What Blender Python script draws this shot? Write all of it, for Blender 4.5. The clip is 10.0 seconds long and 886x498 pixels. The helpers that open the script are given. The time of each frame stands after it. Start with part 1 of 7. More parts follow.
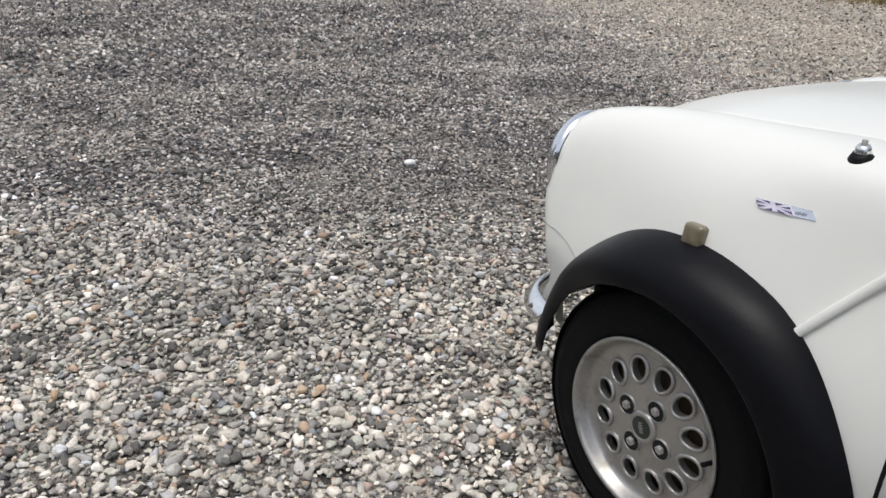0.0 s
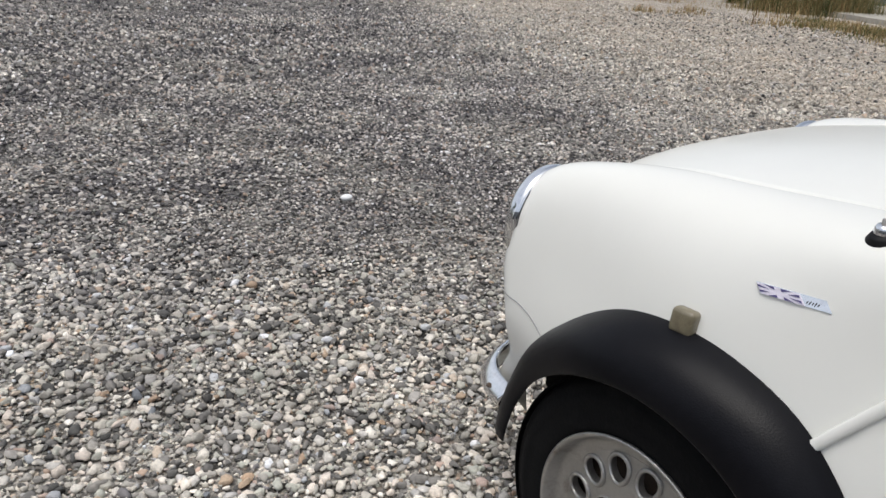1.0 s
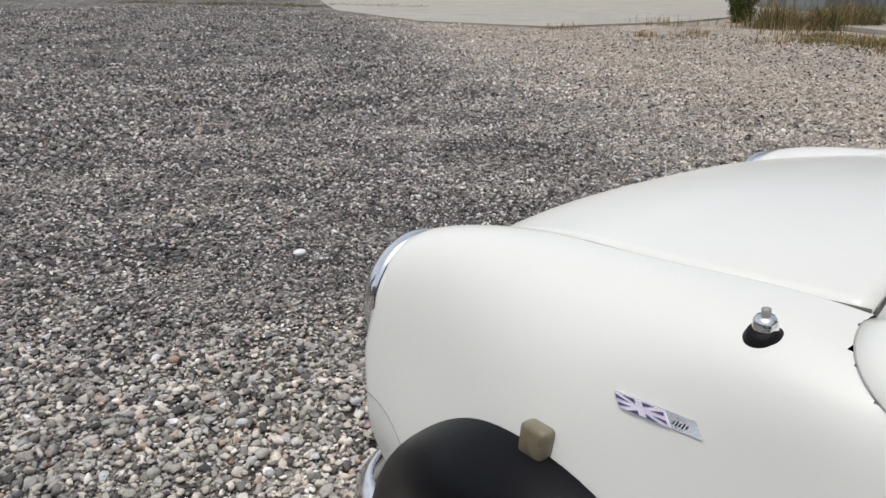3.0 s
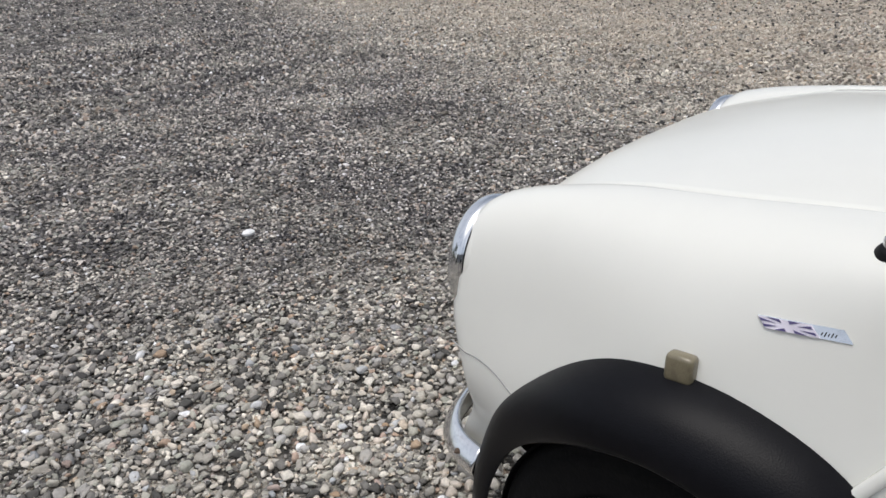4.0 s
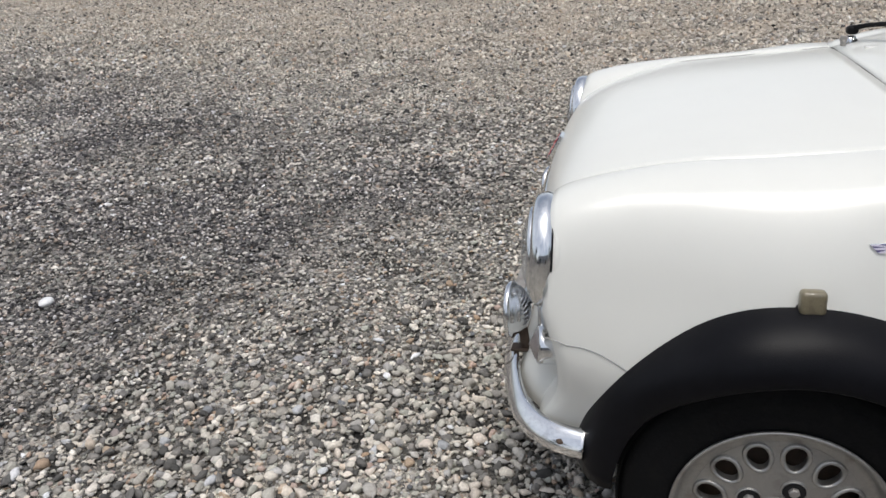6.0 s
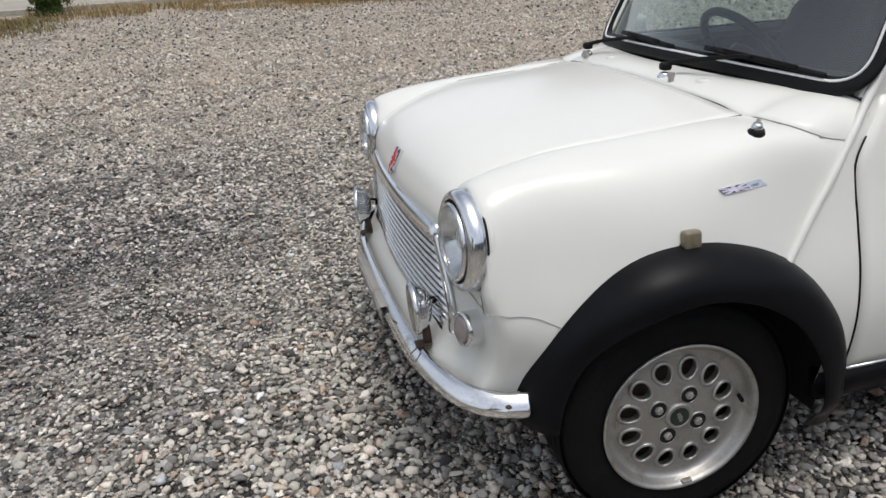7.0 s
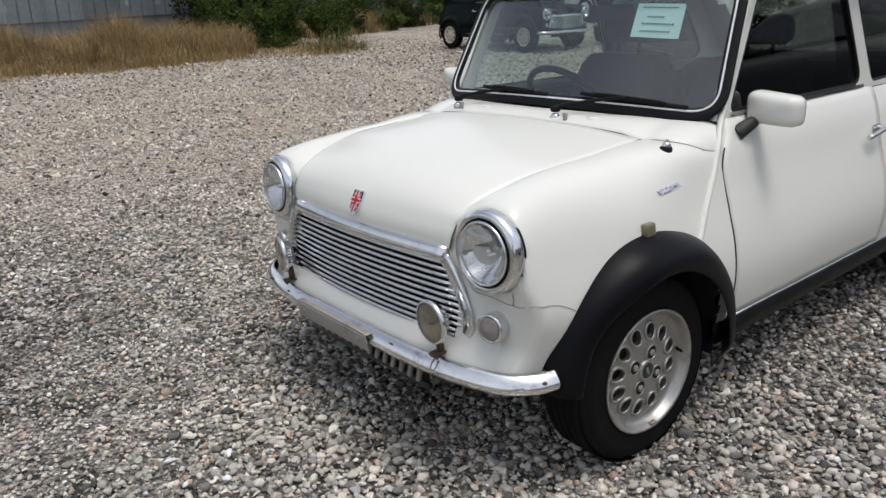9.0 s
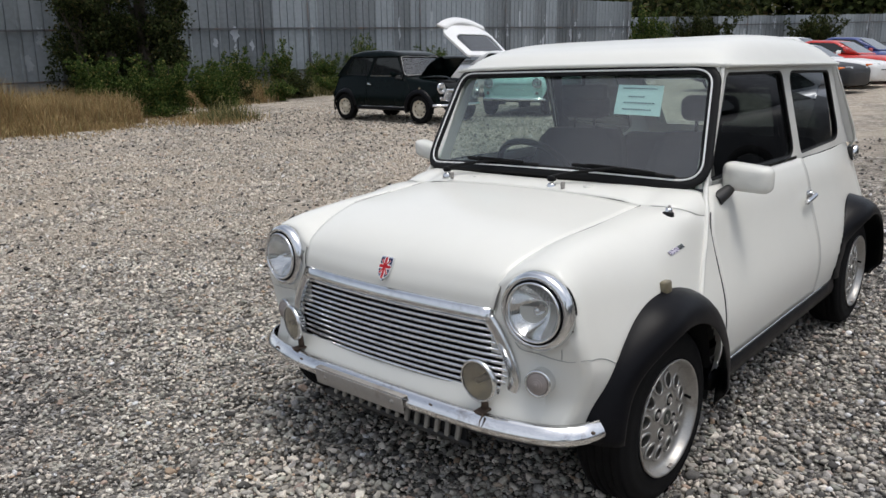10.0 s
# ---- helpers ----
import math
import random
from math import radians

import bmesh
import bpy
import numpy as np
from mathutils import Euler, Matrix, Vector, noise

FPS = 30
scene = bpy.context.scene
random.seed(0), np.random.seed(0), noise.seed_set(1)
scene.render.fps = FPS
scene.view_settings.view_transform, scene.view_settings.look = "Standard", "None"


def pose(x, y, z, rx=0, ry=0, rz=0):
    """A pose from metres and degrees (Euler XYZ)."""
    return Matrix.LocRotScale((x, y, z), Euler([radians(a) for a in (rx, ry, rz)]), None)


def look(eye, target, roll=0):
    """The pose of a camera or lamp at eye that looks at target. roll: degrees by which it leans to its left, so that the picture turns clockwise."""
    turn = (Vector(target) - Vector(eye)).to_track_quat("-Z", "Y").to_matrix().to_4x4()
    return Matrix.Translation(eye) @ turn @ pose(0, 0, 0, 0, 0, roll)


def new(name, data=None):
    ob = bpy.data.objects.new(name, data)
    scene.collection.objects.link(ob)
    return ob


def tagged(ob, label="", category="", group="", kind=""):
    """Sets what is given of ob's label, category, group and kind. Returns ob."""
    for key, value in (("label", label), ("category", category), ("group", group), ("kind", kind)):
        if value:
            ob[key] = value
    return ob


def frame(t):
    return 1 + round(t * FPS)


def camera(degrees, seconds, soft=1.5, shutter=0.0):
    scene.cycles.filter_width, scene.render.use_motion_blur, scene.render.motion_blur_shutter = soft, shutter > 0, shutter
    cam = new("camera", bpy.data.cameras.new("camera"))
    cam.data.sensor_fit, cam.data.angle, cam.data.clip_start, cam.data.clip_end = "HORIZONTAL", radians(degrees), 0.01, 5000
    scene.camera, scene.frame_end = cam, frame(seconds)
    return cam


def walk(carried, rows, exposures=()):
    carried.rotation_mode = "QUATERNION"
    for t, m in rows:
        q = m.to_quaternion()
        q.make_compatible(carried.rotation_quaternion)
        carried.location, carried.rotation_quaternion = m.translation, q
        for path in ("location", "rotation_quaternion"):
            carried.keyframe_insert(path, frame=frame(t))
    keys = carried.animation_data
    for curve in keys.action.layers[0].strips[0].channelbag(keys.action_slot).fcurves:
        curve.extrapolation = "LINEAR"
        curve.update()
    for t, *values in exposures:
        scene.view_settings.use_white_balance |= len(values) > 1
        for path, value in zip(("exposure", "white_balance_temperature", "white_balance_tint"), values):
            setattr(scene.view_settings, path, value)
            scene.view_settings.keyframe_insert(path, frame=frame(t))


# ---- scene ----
cam = camera(60.8, 10.0)
PATH = [
    (0, (-1.666, -0.702, 1.085), (-0.592, 0.789, 0.294), 2.3),
    (0.5, (-1.656, -0.628, 1.098), (-0.454, 0.772, 0.327), 5.5),
    (1, (-1.545, -0.505, 1.104), (-0.331, 0.899, 0.359), 3.3),
    (1.5, (-1.412, -0.425, 1.109), (-0.136, 0.895, 0.316), 1.0),
    (2, (-1.314, -0.381, 1.093), (-0.007, 0.876, 0.248), -0.9),
    (2.5, (-1.176, -0.455, 1.087), (-0.098, 1.089, 0.411), -5.8),
    (2.8, (-1.136, -0.498, 1.083), (-0.07, 1.055, 0.412), -1.9),
    (3, (-1.176, -0.491, 1.097), (0.007, 0.98, 0.435), -0.3),
    (3.2, (-1.253, -0.477, 1.11), (0.076, 0.851, 0.426), 0.4),
    (4.3, (-1.467, -0.238, 1.147), (-0.061, 0.951, 0.364), -4.0),
    (4.5, (-1.47, -0.183, 1.155), (0.011, 0.913, 0.377), -3.8),
    (5, (-1.569, -0.055, 1.166), (0.081, 0.749, 0.373), -2.3),
    (5.2, (-1.696, 0.035, 1.15), (0.008, 0.724, 0.362), -0.2),
    (6.3, (-1.743, 0.419, 1.214), (0.039, 0.75, 0.369), -6.7),
    (6.5, (-1.769, 0.567, 1.177), (0.052, 0.625, 0.352), -3.4),
    (6.8, (-1.819, 0.692, 1.181), (-0.007, 0.377, 0.395), -1.7),
    (7, (-1.833, 0.766, 1.196), (-0.042, 0.326, 0.423), -3.1),
    (7.5, (-1.801, 0.945, 1.171), (-0.085, 0.217, 0.446), -0.8),
    (8, (-1.741, 1.133, 1.2), (-0.084, 0.287, 0.467), -0.5),
    (8.5, (-1.784, 1.371, 1.221), (-0.239, 0.313, 0.519), -3.0),
    (9, (-1.736, 1.543, 1.213), (-0.27, 0.343, 0.572), -1.7),
    (9.5, (-1.591, 1.708, 1.223), (-0.22, 0.38, 0.623), -1.6),
    (10, (-1.514, 1.917, 1.24), (-0.24, 0.451, 0.765), -0.5),
]
# the clip's camera meters a little darker where white paint fills the view
walk(cam, [(t, look(eye, target, roll)) for t, eye, target, roll in PATH], [(0, 0.44), (0.5, 0.36), (1, 0.41), (1.5, 0.37), (2, 0.32), (2.5, 0.27), (3.2, 0.32), (4.5, 0.32), (10, 0.33)])

# ---- light: thin bright overcast ----
SUN_AZ, SUN_EL = 262.0, 78.0      # compass degrees from +y over +x, and height
world = bpy.data.worlds.new("sky")
scene.world = world
world.use_nodes = True
wn, wl = world.node_tree.nodes, world.node_tree.links
sky = wn.new("ShaderNodeTexSky")
sky.sky_type = "NISHITA"
sky.sun_disc = False
sky.sun_elevation, sky.sun_rotation = radians(SUN_EL), radians(SUN_AZ)
sky.air_density, sky.dust_density, sky.ozone_density = 1.0, 4.0, 1.0
grey = wn.new("ShaderNodeHueSaturation")
grey.inputs["Saturation"].default_value = 0.43
wl.new(sky.outputs[0], grey.inputs["Color"])
# broken cloud: slow, soft brightness changes over the whole sky
wtc = wn.new("ShaderNodeTexCoord")
cloud = wn.new("ShaderNodeTexNoise")
cloud.inputs["Scale"].default_value = 1.6
cloud.inputs["Detail"].default_value = 5
wl.new(wtc.outputs["Generated"], cloud.inputs["Vector"])
cramp = wn.new("ShaderNodeValToRGB")
cramp.color_ramp.elements[0].position, cramp.color_ramp.elements[0].color = 0.35, (0.62, 0.66, 0.72, 1)
cramp.color_ramp.elements[1].position, cramp.color_ramp.elements[1].color = 0.68, (1.25, 1.23, 1.2, 1)
wl.new(cloud.outputs["Fac"], cramp.inputs["Fac"])
cmul = wn.new("ShaderNodeMixRGB")
cmul.blend_type = "MULTIPLY"
cmul.inputs["Fac"].default_value = 1
wl.new(grey.outputs[0], cmul.inputs["Color1"])
wl.new(cramp.outputs[0], cmul.inputs["Color2"])
wl.new(cmul.outputs[0], wn["Background"].inputs["Color"])
wn["Background"].inputs["Strength"].default_value = 0.15

sun = new("sun", bpy.data.lights.new("sun", "SUN"))
sun.data.energy, sun.data.angle, sun.data.color = 0.92, radians(24), (1.0, 0.958, 0.885)
az, el = radians(SUN_AZ), radians(SUN_EL)
sun.matrix_world = look((20 * math.sin(az) * math.cos(el), 20 * math.cos(az) * math.cos(el), 20 * math.sin(el)), (0, 0, 0))

# ---- materials ----
def material(name, colour, rough=0.5, metal=0.0, var=0.15, scale=8.0, bump=0.0, bscale=60.0, coat=0.0, spec=0.5, dirt=None, dirt_amount=0.0, dirt_scale=3.0, rvar=0.1, random_tint=0.0, coat_rough=0.04):
    """Principled surface with two scales of variation, optional stains and fine relief."""
    m = bpy.data.materials.new(name)
    m.use_nodes = True
    n, l = m.node_tree.nodes, m.node_tree.links
    b = n["Principled BSDF"]
    b.inputs["Metallic"].default_value = metal
    b.inputs["Coat Weight"].default_value = coat
    b.inputs["Coat Roughness"].default_value = coat_rough
    b.inputs["Specular IOR Level"].default_value = spec
    tc = n.new("ShaderNodeTexCoord")
    big = n.new("ShaderNodeTexNoise")
    big.inputs["Scale"].default_value, big.inputs["Detail"].default_value = scale, 6
    fine = n.new("ShaderNodeTexNoise")
    fine.inputs["Scale"].default_value, fine.inputs["Detail"].default_value = scale * 9, 4
    for t in (big, fine):
        l.new(tc.outputs["Object"], t.inputs["Vector"])
    add = n.new("ShaderNodeMath")
    add.operation = "ADD"
    l.new(big.outputs["Fac"], add.inputs[0])
    l.new(fine.outputs["Fac"], add.inputs[1])
    ramp = n.new("ShaderNodeMapRange")
    ramp.inputs["From Min"].default_value, ramp.inputs["From Max"].default_value = 0.6, 1.4
    ramp.inputs["To Min"].default_value, ramp.inputs["To Max"].default_value = 1 - var, 1 + var
    l.new(add.outputs[0], ramp.inputs["Value"])
    hsv = n.new("ShaderNodeHueSaturation")
    hsv.inputs["Color"].default_value = (*colour, 1)
    l.new(ramp.outputs[0], hsv.inputs["Value"])
    out = hsv.outputs[0]
    if random_tint:
        oi = n.new("ShaderNodeObjectInfo")
        mr = n.new("ShaderNodeMapRange")
        mr.inputs["To Min"].default_value, mr.inputs["To Max"].default_value = 1 - random_tint, 1 + random_tint
        l.new(oi.outputs["Random"], mr.inputs["Value"])
        h2 = n.new("ShaderNodeHueSaturation")
        l.new(out, h2.inputs["Color"])
        l.new(mr.outputs[0], h2.inputs["Value"])
        out = h2.outputs[0]
    if dirt:
        dn = n.new("ShaderNodeTexNoise")
        dn.inputs["Scale"].default_value, dn.inputs["Detail"].default_value, dn.inputs["Roughness"].default_value = dirt_scale, 9, 0.65
        l.new(tc.outputs["Object"], dn.inputs["Vector"])
        dm = n.new("ShaderNodeMapRange")
        dm.inputs["From Min"].default_value, dm.inputs["From Max"].default_value = 0.52, 0.75
        dm.inputs["To Max"].default_value = dirt_amount
        l.new(dn.outputs["Fac"], dm.inputs["Value"])
        mix = n.new("ShaderNodeMixRGB")
        mix.inputs["Color2"].default_value = (*dirt, 1)
        l.new(dm.outputs[0], mix.inputs["Fac"])
        l.new(out, mix.inputs["Color1"])
        out = mix.outputs[0]
    l.new(out, b.inputs["Base Color"])
    rr = n.new("ShaderNodeMapRange")
    rr.inputs["To Min"].default_value, rr.inputs["To Max"].default_value = max(0.02, rough - rvar), min(1, rough + rvar)
    l.new(big.outputs["Fac"], rr.inputs["Value"])
    l.new(rr.outputs[0], b.inputs["Roughness"])
    if bump:
        bn = n.new("ShaderNodeTexNoise")
        bn.inputs["Scale"].default_value, bn.inputs["Detail"].default_value = bscale, 5
        l.new(tc.outputs["Object"], bn.inputs["Vector"])
        bp = n.new("ShaderNodeBump")
        bp.inputs["Strength"].default_value, bp.inputs["Distance"].default_value = bump, 0.01
        l.new(bn.outputs["Fac"], bp.inputs["Height"])
        l.new(bp.outputs[0], b.inputs["Normal"])
    return m


def glass(name, tint, gloss=1.45, film=0.0):
    """A thin pane: light passes straight through, tinted, and the surface mirrors by Fresnel."""
    m = bpy.data.materials.new(name)
    m.use_nodes = True
    n, l = m.node_tree.nodes, m.node_tree.links
    n.remove(n["Principled BSDF"])
    tr = n.new("ShaderNodeBsdfTransparent")
    tr.inputs["Color"].default_value = (*tint, 1)
    gl = n.new("ShaderNodeBsdfGlossy")
    gl.inputs["Roughness"].default_value = 0.015
    lw = n.new("ShaderNodeLayerWeight")
    lw.inputs["Blend"].default_value = 0.5
    pw = n.new("ShaderNodeMath")
    pw.operation = "POWER"
    pw.inputs[1].default_value = 4.0
    l.new(lw.outputs["Facing"], pw.inputs[0])
    sc = n.new("ShaderNodeMapRange")
    sc.inputs["To Min"].default_value, sc.inputs["To Max"].default_value = (gloss - 1) ** 2 / (gloss + 1) ** 2 * 1.8, 1.0
    l.new(pw.outputs[0], sc.inputs["Value"])
    mix = n.new("ShaderNodeMixShader")
    l.new(sc.outputs[0], mix.inputs[0])
    l.new(tr.outputs[0], mix.inputs[1])
    l.new(gl.outputs[0], mix.inputs[2])
    out = mix
    if film:                                              # thin film of dust on the pane; on lamp_glass, painted sky brightness
        df = n.new("ShaderNodeBsdfDiffuse")
        df.inputs["Color"].default_value = (0.5, 0.47, 0.41, 1)
        out = n.new("ShaderNodeMixShader")
        out.inputs[0].default_value = film
        l.new(mix.outputs[0], out.inputs[1])
        l.new(df.outputs[0], out.inputs[2])
    l.new(out.outputs[0], n["Material Output"].inputs["Surface"])
    return m


def island_material(name, stops, rough=0.85, bump=0.0, bscale=90.0, zone=None, speckle=0.2, translucent=0.0, spec=0.3, patches=0.0, finish=None):
    """Colour by Random Per Island from stops; zone=(stops, node function) blends to a second set by place."""
    m = bpy.data.materials.new(name)
    m.use_nodes = True
    n, l = m.node_tree.nodes, m.node_tree.links
    b = n["Principled BSDF"]
    b.inputs["Roughness"].default_value = rough
    b.inputs["Specular IOR Level"].default_value = spec
    geo = n.new("ShaderNodeNewGeometry")

    def ramp(st):
        r = n.new("ShaderNodeValToRGB")
        cr = r.color_ramp
        while len(cr.elements) < len(st):
            cr.elements.new(0.5)
        for e, (p, c) in zip(cr.elements, st):
            e.position, e.color = p, (*c, 1)
        l.new(geo.outputs["Random Per Island"], r.inputs["Fac"])
        return r.outputs[0]
    out = ramp(stops)
    tc = n.new("ShaderNodeTexCoord")
    if zone:
        mix = n.new("ShaderNodeMixRGB")
        l.new(zone[1](n, l, tc), mix.inputs["Fac"])
        l.new(out, mix.inputs["Color1"])
        l.new(ramp(zone[0]), mix.inputs["Color2"])
        out = mix.outputs[0]
    sp = n.new("ShaderNodeTexNoise")
    sp.inputs["Scale"].default_value, sp.inputs["Detail"].default_value = bscale * 2.5, 5
    l.new(tc.outputs["Object"], sp.inputs["Vector"])
    mr = n.new("ShaderNodeMapRange")
    mr.inputs["From Min"].default_value, mr.inputs["From Max"].default_value = 0.3, 0.7
    mr.inputs["To Min"].default_value, mr.inputs["To Max"].default_value = 1 - speckle, 1 + speckle
    l.new(sp.outputs["Fac"], mr.inputs["Value"])
    hv = n.new("ShaderNodeHueSaturation")
    l.new(out, hv.inputs["Color"])
    l.new(mr.outputs[0], hv.inputs["Value"])
    if patches:
        for sc in (1.1, 4.0):
            pn = n.new("ShaderNodeTexNoise")
            pn.inputs["Scale"].default_value, pn.inputs["Detail"].default_value = sc, 4
            l.new(tc.outputs["Object"], pn.inputs["Vector"])
            pr = n.new("ShaderNodeMapRange")
            pr.inputs["From Min"].default_value, pr.inputs["From Max"].default_value = 0.35, 0.65
            pr.inputs["To Min"].default_value, pr.inputs["To Max"].default_value = 1 - patches, 1 + patches
            l.new(pn.outputs["Fac"], pr.inputs["Value"])
            h3 = n.new("ShaderNodeHueSaturation")
            l.new(hv.outputs[0], h3.inputs["Color"])
            l.new(pr.outputs[0], h3.inputs["Value"])
            hv = h3
    l.new(finish(n, l, tc, hv.outputs[0]) if finish else hv.outputs[0], b.inputs["Base Color"])
    if bump:
        bp = n.new("ShaderNodeBump")
        bp.inputs["Strength"].default_value, bp.inputs["Distance"].default_value = bump, 0.004
        l.new(sp.outputs["Fac"], bp.inputs["Height"])
        l.new(bp.outputs[0], b.inputs["Normal"])
    if translucent:
        b.inputs["Transmission Weight"].default_value = 0.0
        t = n.new("ShaderNodeBsdfTranslucent")
        l.new(hv.outputs[0], t.inputs["Color"])
        ms = n.new("ShaderNodeMixShader")
        ms.inputs[0].default_value = translucent
        l.new(b.outputs[0], ms.inputs[1])
        l.new(t.outputs[0], ms.inputs[2])
        l.new(ms.outputs[0], n["Material Output"].inputs["Surface"])
    return m


WHITE = material("ivory_paint", (0.735, 0.731, 0.682), 0.62, var=0.012, scale=2.0, coat=0.75, spec=0.25, dirt=(0.6, 0.57, 0.5), dirt_amount=0.03, dirt_scale=4.0, rvar=0.05, coat_rough=0.16)
GREEN = material("dark_green_paint", (0.0022, 0.0055, 0.0055), 0.25, var=0.1, scale=2, coat=0.0, spec=0.09)
TURQ = material("turquoise_paint", (0.47, 0.76, 0.71), 0.35, var=0.06, scale=2, coat=0.4)
GREYCAR = material("dark_grey_paint", (0.028, 0.029, 0.032), 0.5, var=0.1, scale=2, coat=0.0, spec=0.2)
REDCAR = material("red_paint", (0.55, 0.03, 0.022), 0.32, var=0.08, scale=2, coat=0.5)
BLUECAR = material("blue_paint", (0.025, 0.05, 0.2), 0.32, var=0.08, scale=2, coat=0.5)
SILVER = material("silver_paint", (0.5, 0.53, 0.57), 0.32, metal=0.3, var=0.05, scale=2, coat=0.5)
CHROME = material("chrome", (0.78, 0.79, 0.80), 0.13, metal=1.0, var=0.05, scale=14, rvar=0.06, dirt=(0.36, 0.33, 0.28), dirt_amount=0.35, dirt_scale=16)
OLDCHROME = material("pitted_chrome", (0.84, 0.84, 0.84), 0.14, metal=1.0, var=0.06, scale=20, rvar=0.08, dirt=(0.26, 0.19, 0.13), dirt_amount=0.7, dirt_scale=15)
ALLOY = material("silver_wheel_paint", (0.42, 0.41, 0.39), 0.40, metal=0.8, var=0.12, scale=20, dirt=(0.15, 0.12, 0.09), dirt_amount=0.7, dirt_scale=22)
RUSTY = material("dirty_rust", (0.075, 0.05, 0.035), 0.8, var=0.35, scale=60)
RUBBER = material("tyre_rubber", (0.006, 0.006, 0.0063), 0.8, var=0.3, scale=18, bump=0.2, bscale=180, spec=0.12, dirt=(0.022, 0.020, 0.018), dirt_amount=0.3, dirt_scale=10)
VINYL = material("black_arch_plastic", (0.0044, 0.0044, 0.0058), 0.36, var=0.25, scale=9, bump=0.08, bscale=420, spec=0.12, dirt=(0.011, 0.011, 0.013), dirt_amount=0.3, dirt_scale=7)
WIPER = material("wiper_black", (0.005, 0.005, 0.0055), 0.6, var=0.2, scale=20, spec=0.2)
SEAL = material("black_rubber_seal", (0.007, 0.007, 0.0075), 0.55, var=0.2, scale=20, spec=0.2)
# near-black paints in shade: grille backs, openings, nut recesses, wheel wells, underside
DARK = material("void_shade", (0.008, 0.008, 0.008), 0.9, var=0.2, scale=8)
TRIM = material("black_trim", (0.02, 0.02, 0.021), 0.55, var=0.2, scale=20, bump=0.1, bscale=300)
FABRIC = material("grey_seat_cloth", (0.022, 0.023, 0.027), 0.9, var=0.35, scale=12, bump=0.12, bscale=120)
SEAMGREY = material("bonnet_gap_grey", (0.11, 0.108, 0.10), 0.8, var=0.2, scale=30)
JOINT = material("joint_shadow_grey", (0.34, 0.34, 0.33), 0.7, var=0.2, scale=30)
GASKET = material("body_joint", (0.06, 0.058, 0.055), 0.8, var=0.2, scale=30)
AMBER = material("aged_lens_plastic", (0.175, 0.15, 0.095), 0.35, var=0.25, scale=60, coat=0.3, dirt=(0.07, 0.052, 0.035), dirt_amount=0.75, dirt_scale=50)
STEEL = material("grey_bracket_metal", (0.34, 0.322, 0.30), 0.5, metal=0.35, var=0.12, scale=20, dirt=(0.16, 0.12, 0.09), dirt_amount=0.6, dirt_scale=18)
SLAT = material("grimy_slat_plastic", (0.23, 0.22, 0.20), 0.5, var=0.3, scale=20)
PAPER = material("pale_blue_paper", (0.55, 0.74, 0.74), 0.8, var=0.04, scale=20)
INK = material("dark_ink", (0.10, 0.15, 0.18), 0.8, var=0.1, scale=40)
FLAGRED = material("enamel_red", (0.50, 0.014, 0.02), 0.4, var=0.05, scale=40, spec=0.25)
PURPLE = material("faded_navy", (0.085, 0.07, 0.18), 0.4, var=0.1, scale=60)
CREAM = material("cream_wheel_paint", (0.52, 0.47, 0.37), 0.5, var=0.1, scale=20)
MILKY = material("clouded_lens", (0.27, 0.235, 0.22), 0.16, var=0.15, scale=60, coat=0.6)
FLAGBLUE = material("enamel_navy", (0.012, 0.014, 0.06), 0.4, var=0.05, scale=40, spec=0.25)
FLAGWHITE = material("enamel_white", (0.78, 0.78, 0.77), 0.3, var=0.05, scale=40, coat=0.4)
FLAGPINK = material("faded_lilac", (0.70, 0.66, 0.74), 0.4, var=0.15, scale=80)
CAPGREEN = material("cap_enamel", (0.010, 0.021, 0.015), 0.35, var=0.1, scale=60, coat=0.3)
GLASS = glass("window_glass", (0.76, 0.87, 0.84), 1.85, 0.026)
# next two tints are darkened to stand in for the unlit cabin behind
SHADEGLASS = glass("cabin_shade_glass", (0.15, 0.175, 0.18), 2.3)
QUARTERGLASS = glass("deep_cabin_shade_glass", (0.08, 0.095, 0.095), 2.3)
GREENTINT = glass("green_tinted_glass", (0.045, 0.065, 0.062), 1.5)
# film lightens the lens in place of mirrored sky
LENS = glass("lamp_glass", (0.95, 0.96, 0.96), 1.55, 0.06)
SPOTGLASS = glass("yellowed_lamp_glass", (0.50, 0.44, 0.32), 1.6, 0.22)
REFLECT = material("lamp_reflector", (0.80, 0.81, 0.82), 0.06, metal=1.0, var=0.04, scale=40, rvar=0.03)
ORANGE = material("orange_lens", (0.7, 0.16, 0.02), 0.25, var=0.05, scale=30, coat=0.5)

# ---- mesh tools ----
def mesh_object(name, bm, mat, smooth=True):
    me = bpy.data.meshes.new(name)
    bmesh.ops.recalc_face_normals(bm, faces=bm.faces)
    bm.to_mesh(me)
    bm.free()
    if smooth:
        me.shade_smooth()
    me.materials.append(mat)
    return new(name, me)


def part(name, bm, mat, parent, label="", smooth=True, sharp=None):
    ob = mesh_object(name, bm, mat, smooth)
    if sharp:
        ob.data.set_sharp_from_angle(angle=radians(sharp))
    ob.parent = parent
    return tagged(ob, label=label)


def thing(name, label, category, m=None, group=""):
    ob = new(name)
    ob.empty_display_size = 0.1
    if m is not None:
        ob.matrix_world = m
    return tagged(ob, label, category, group)


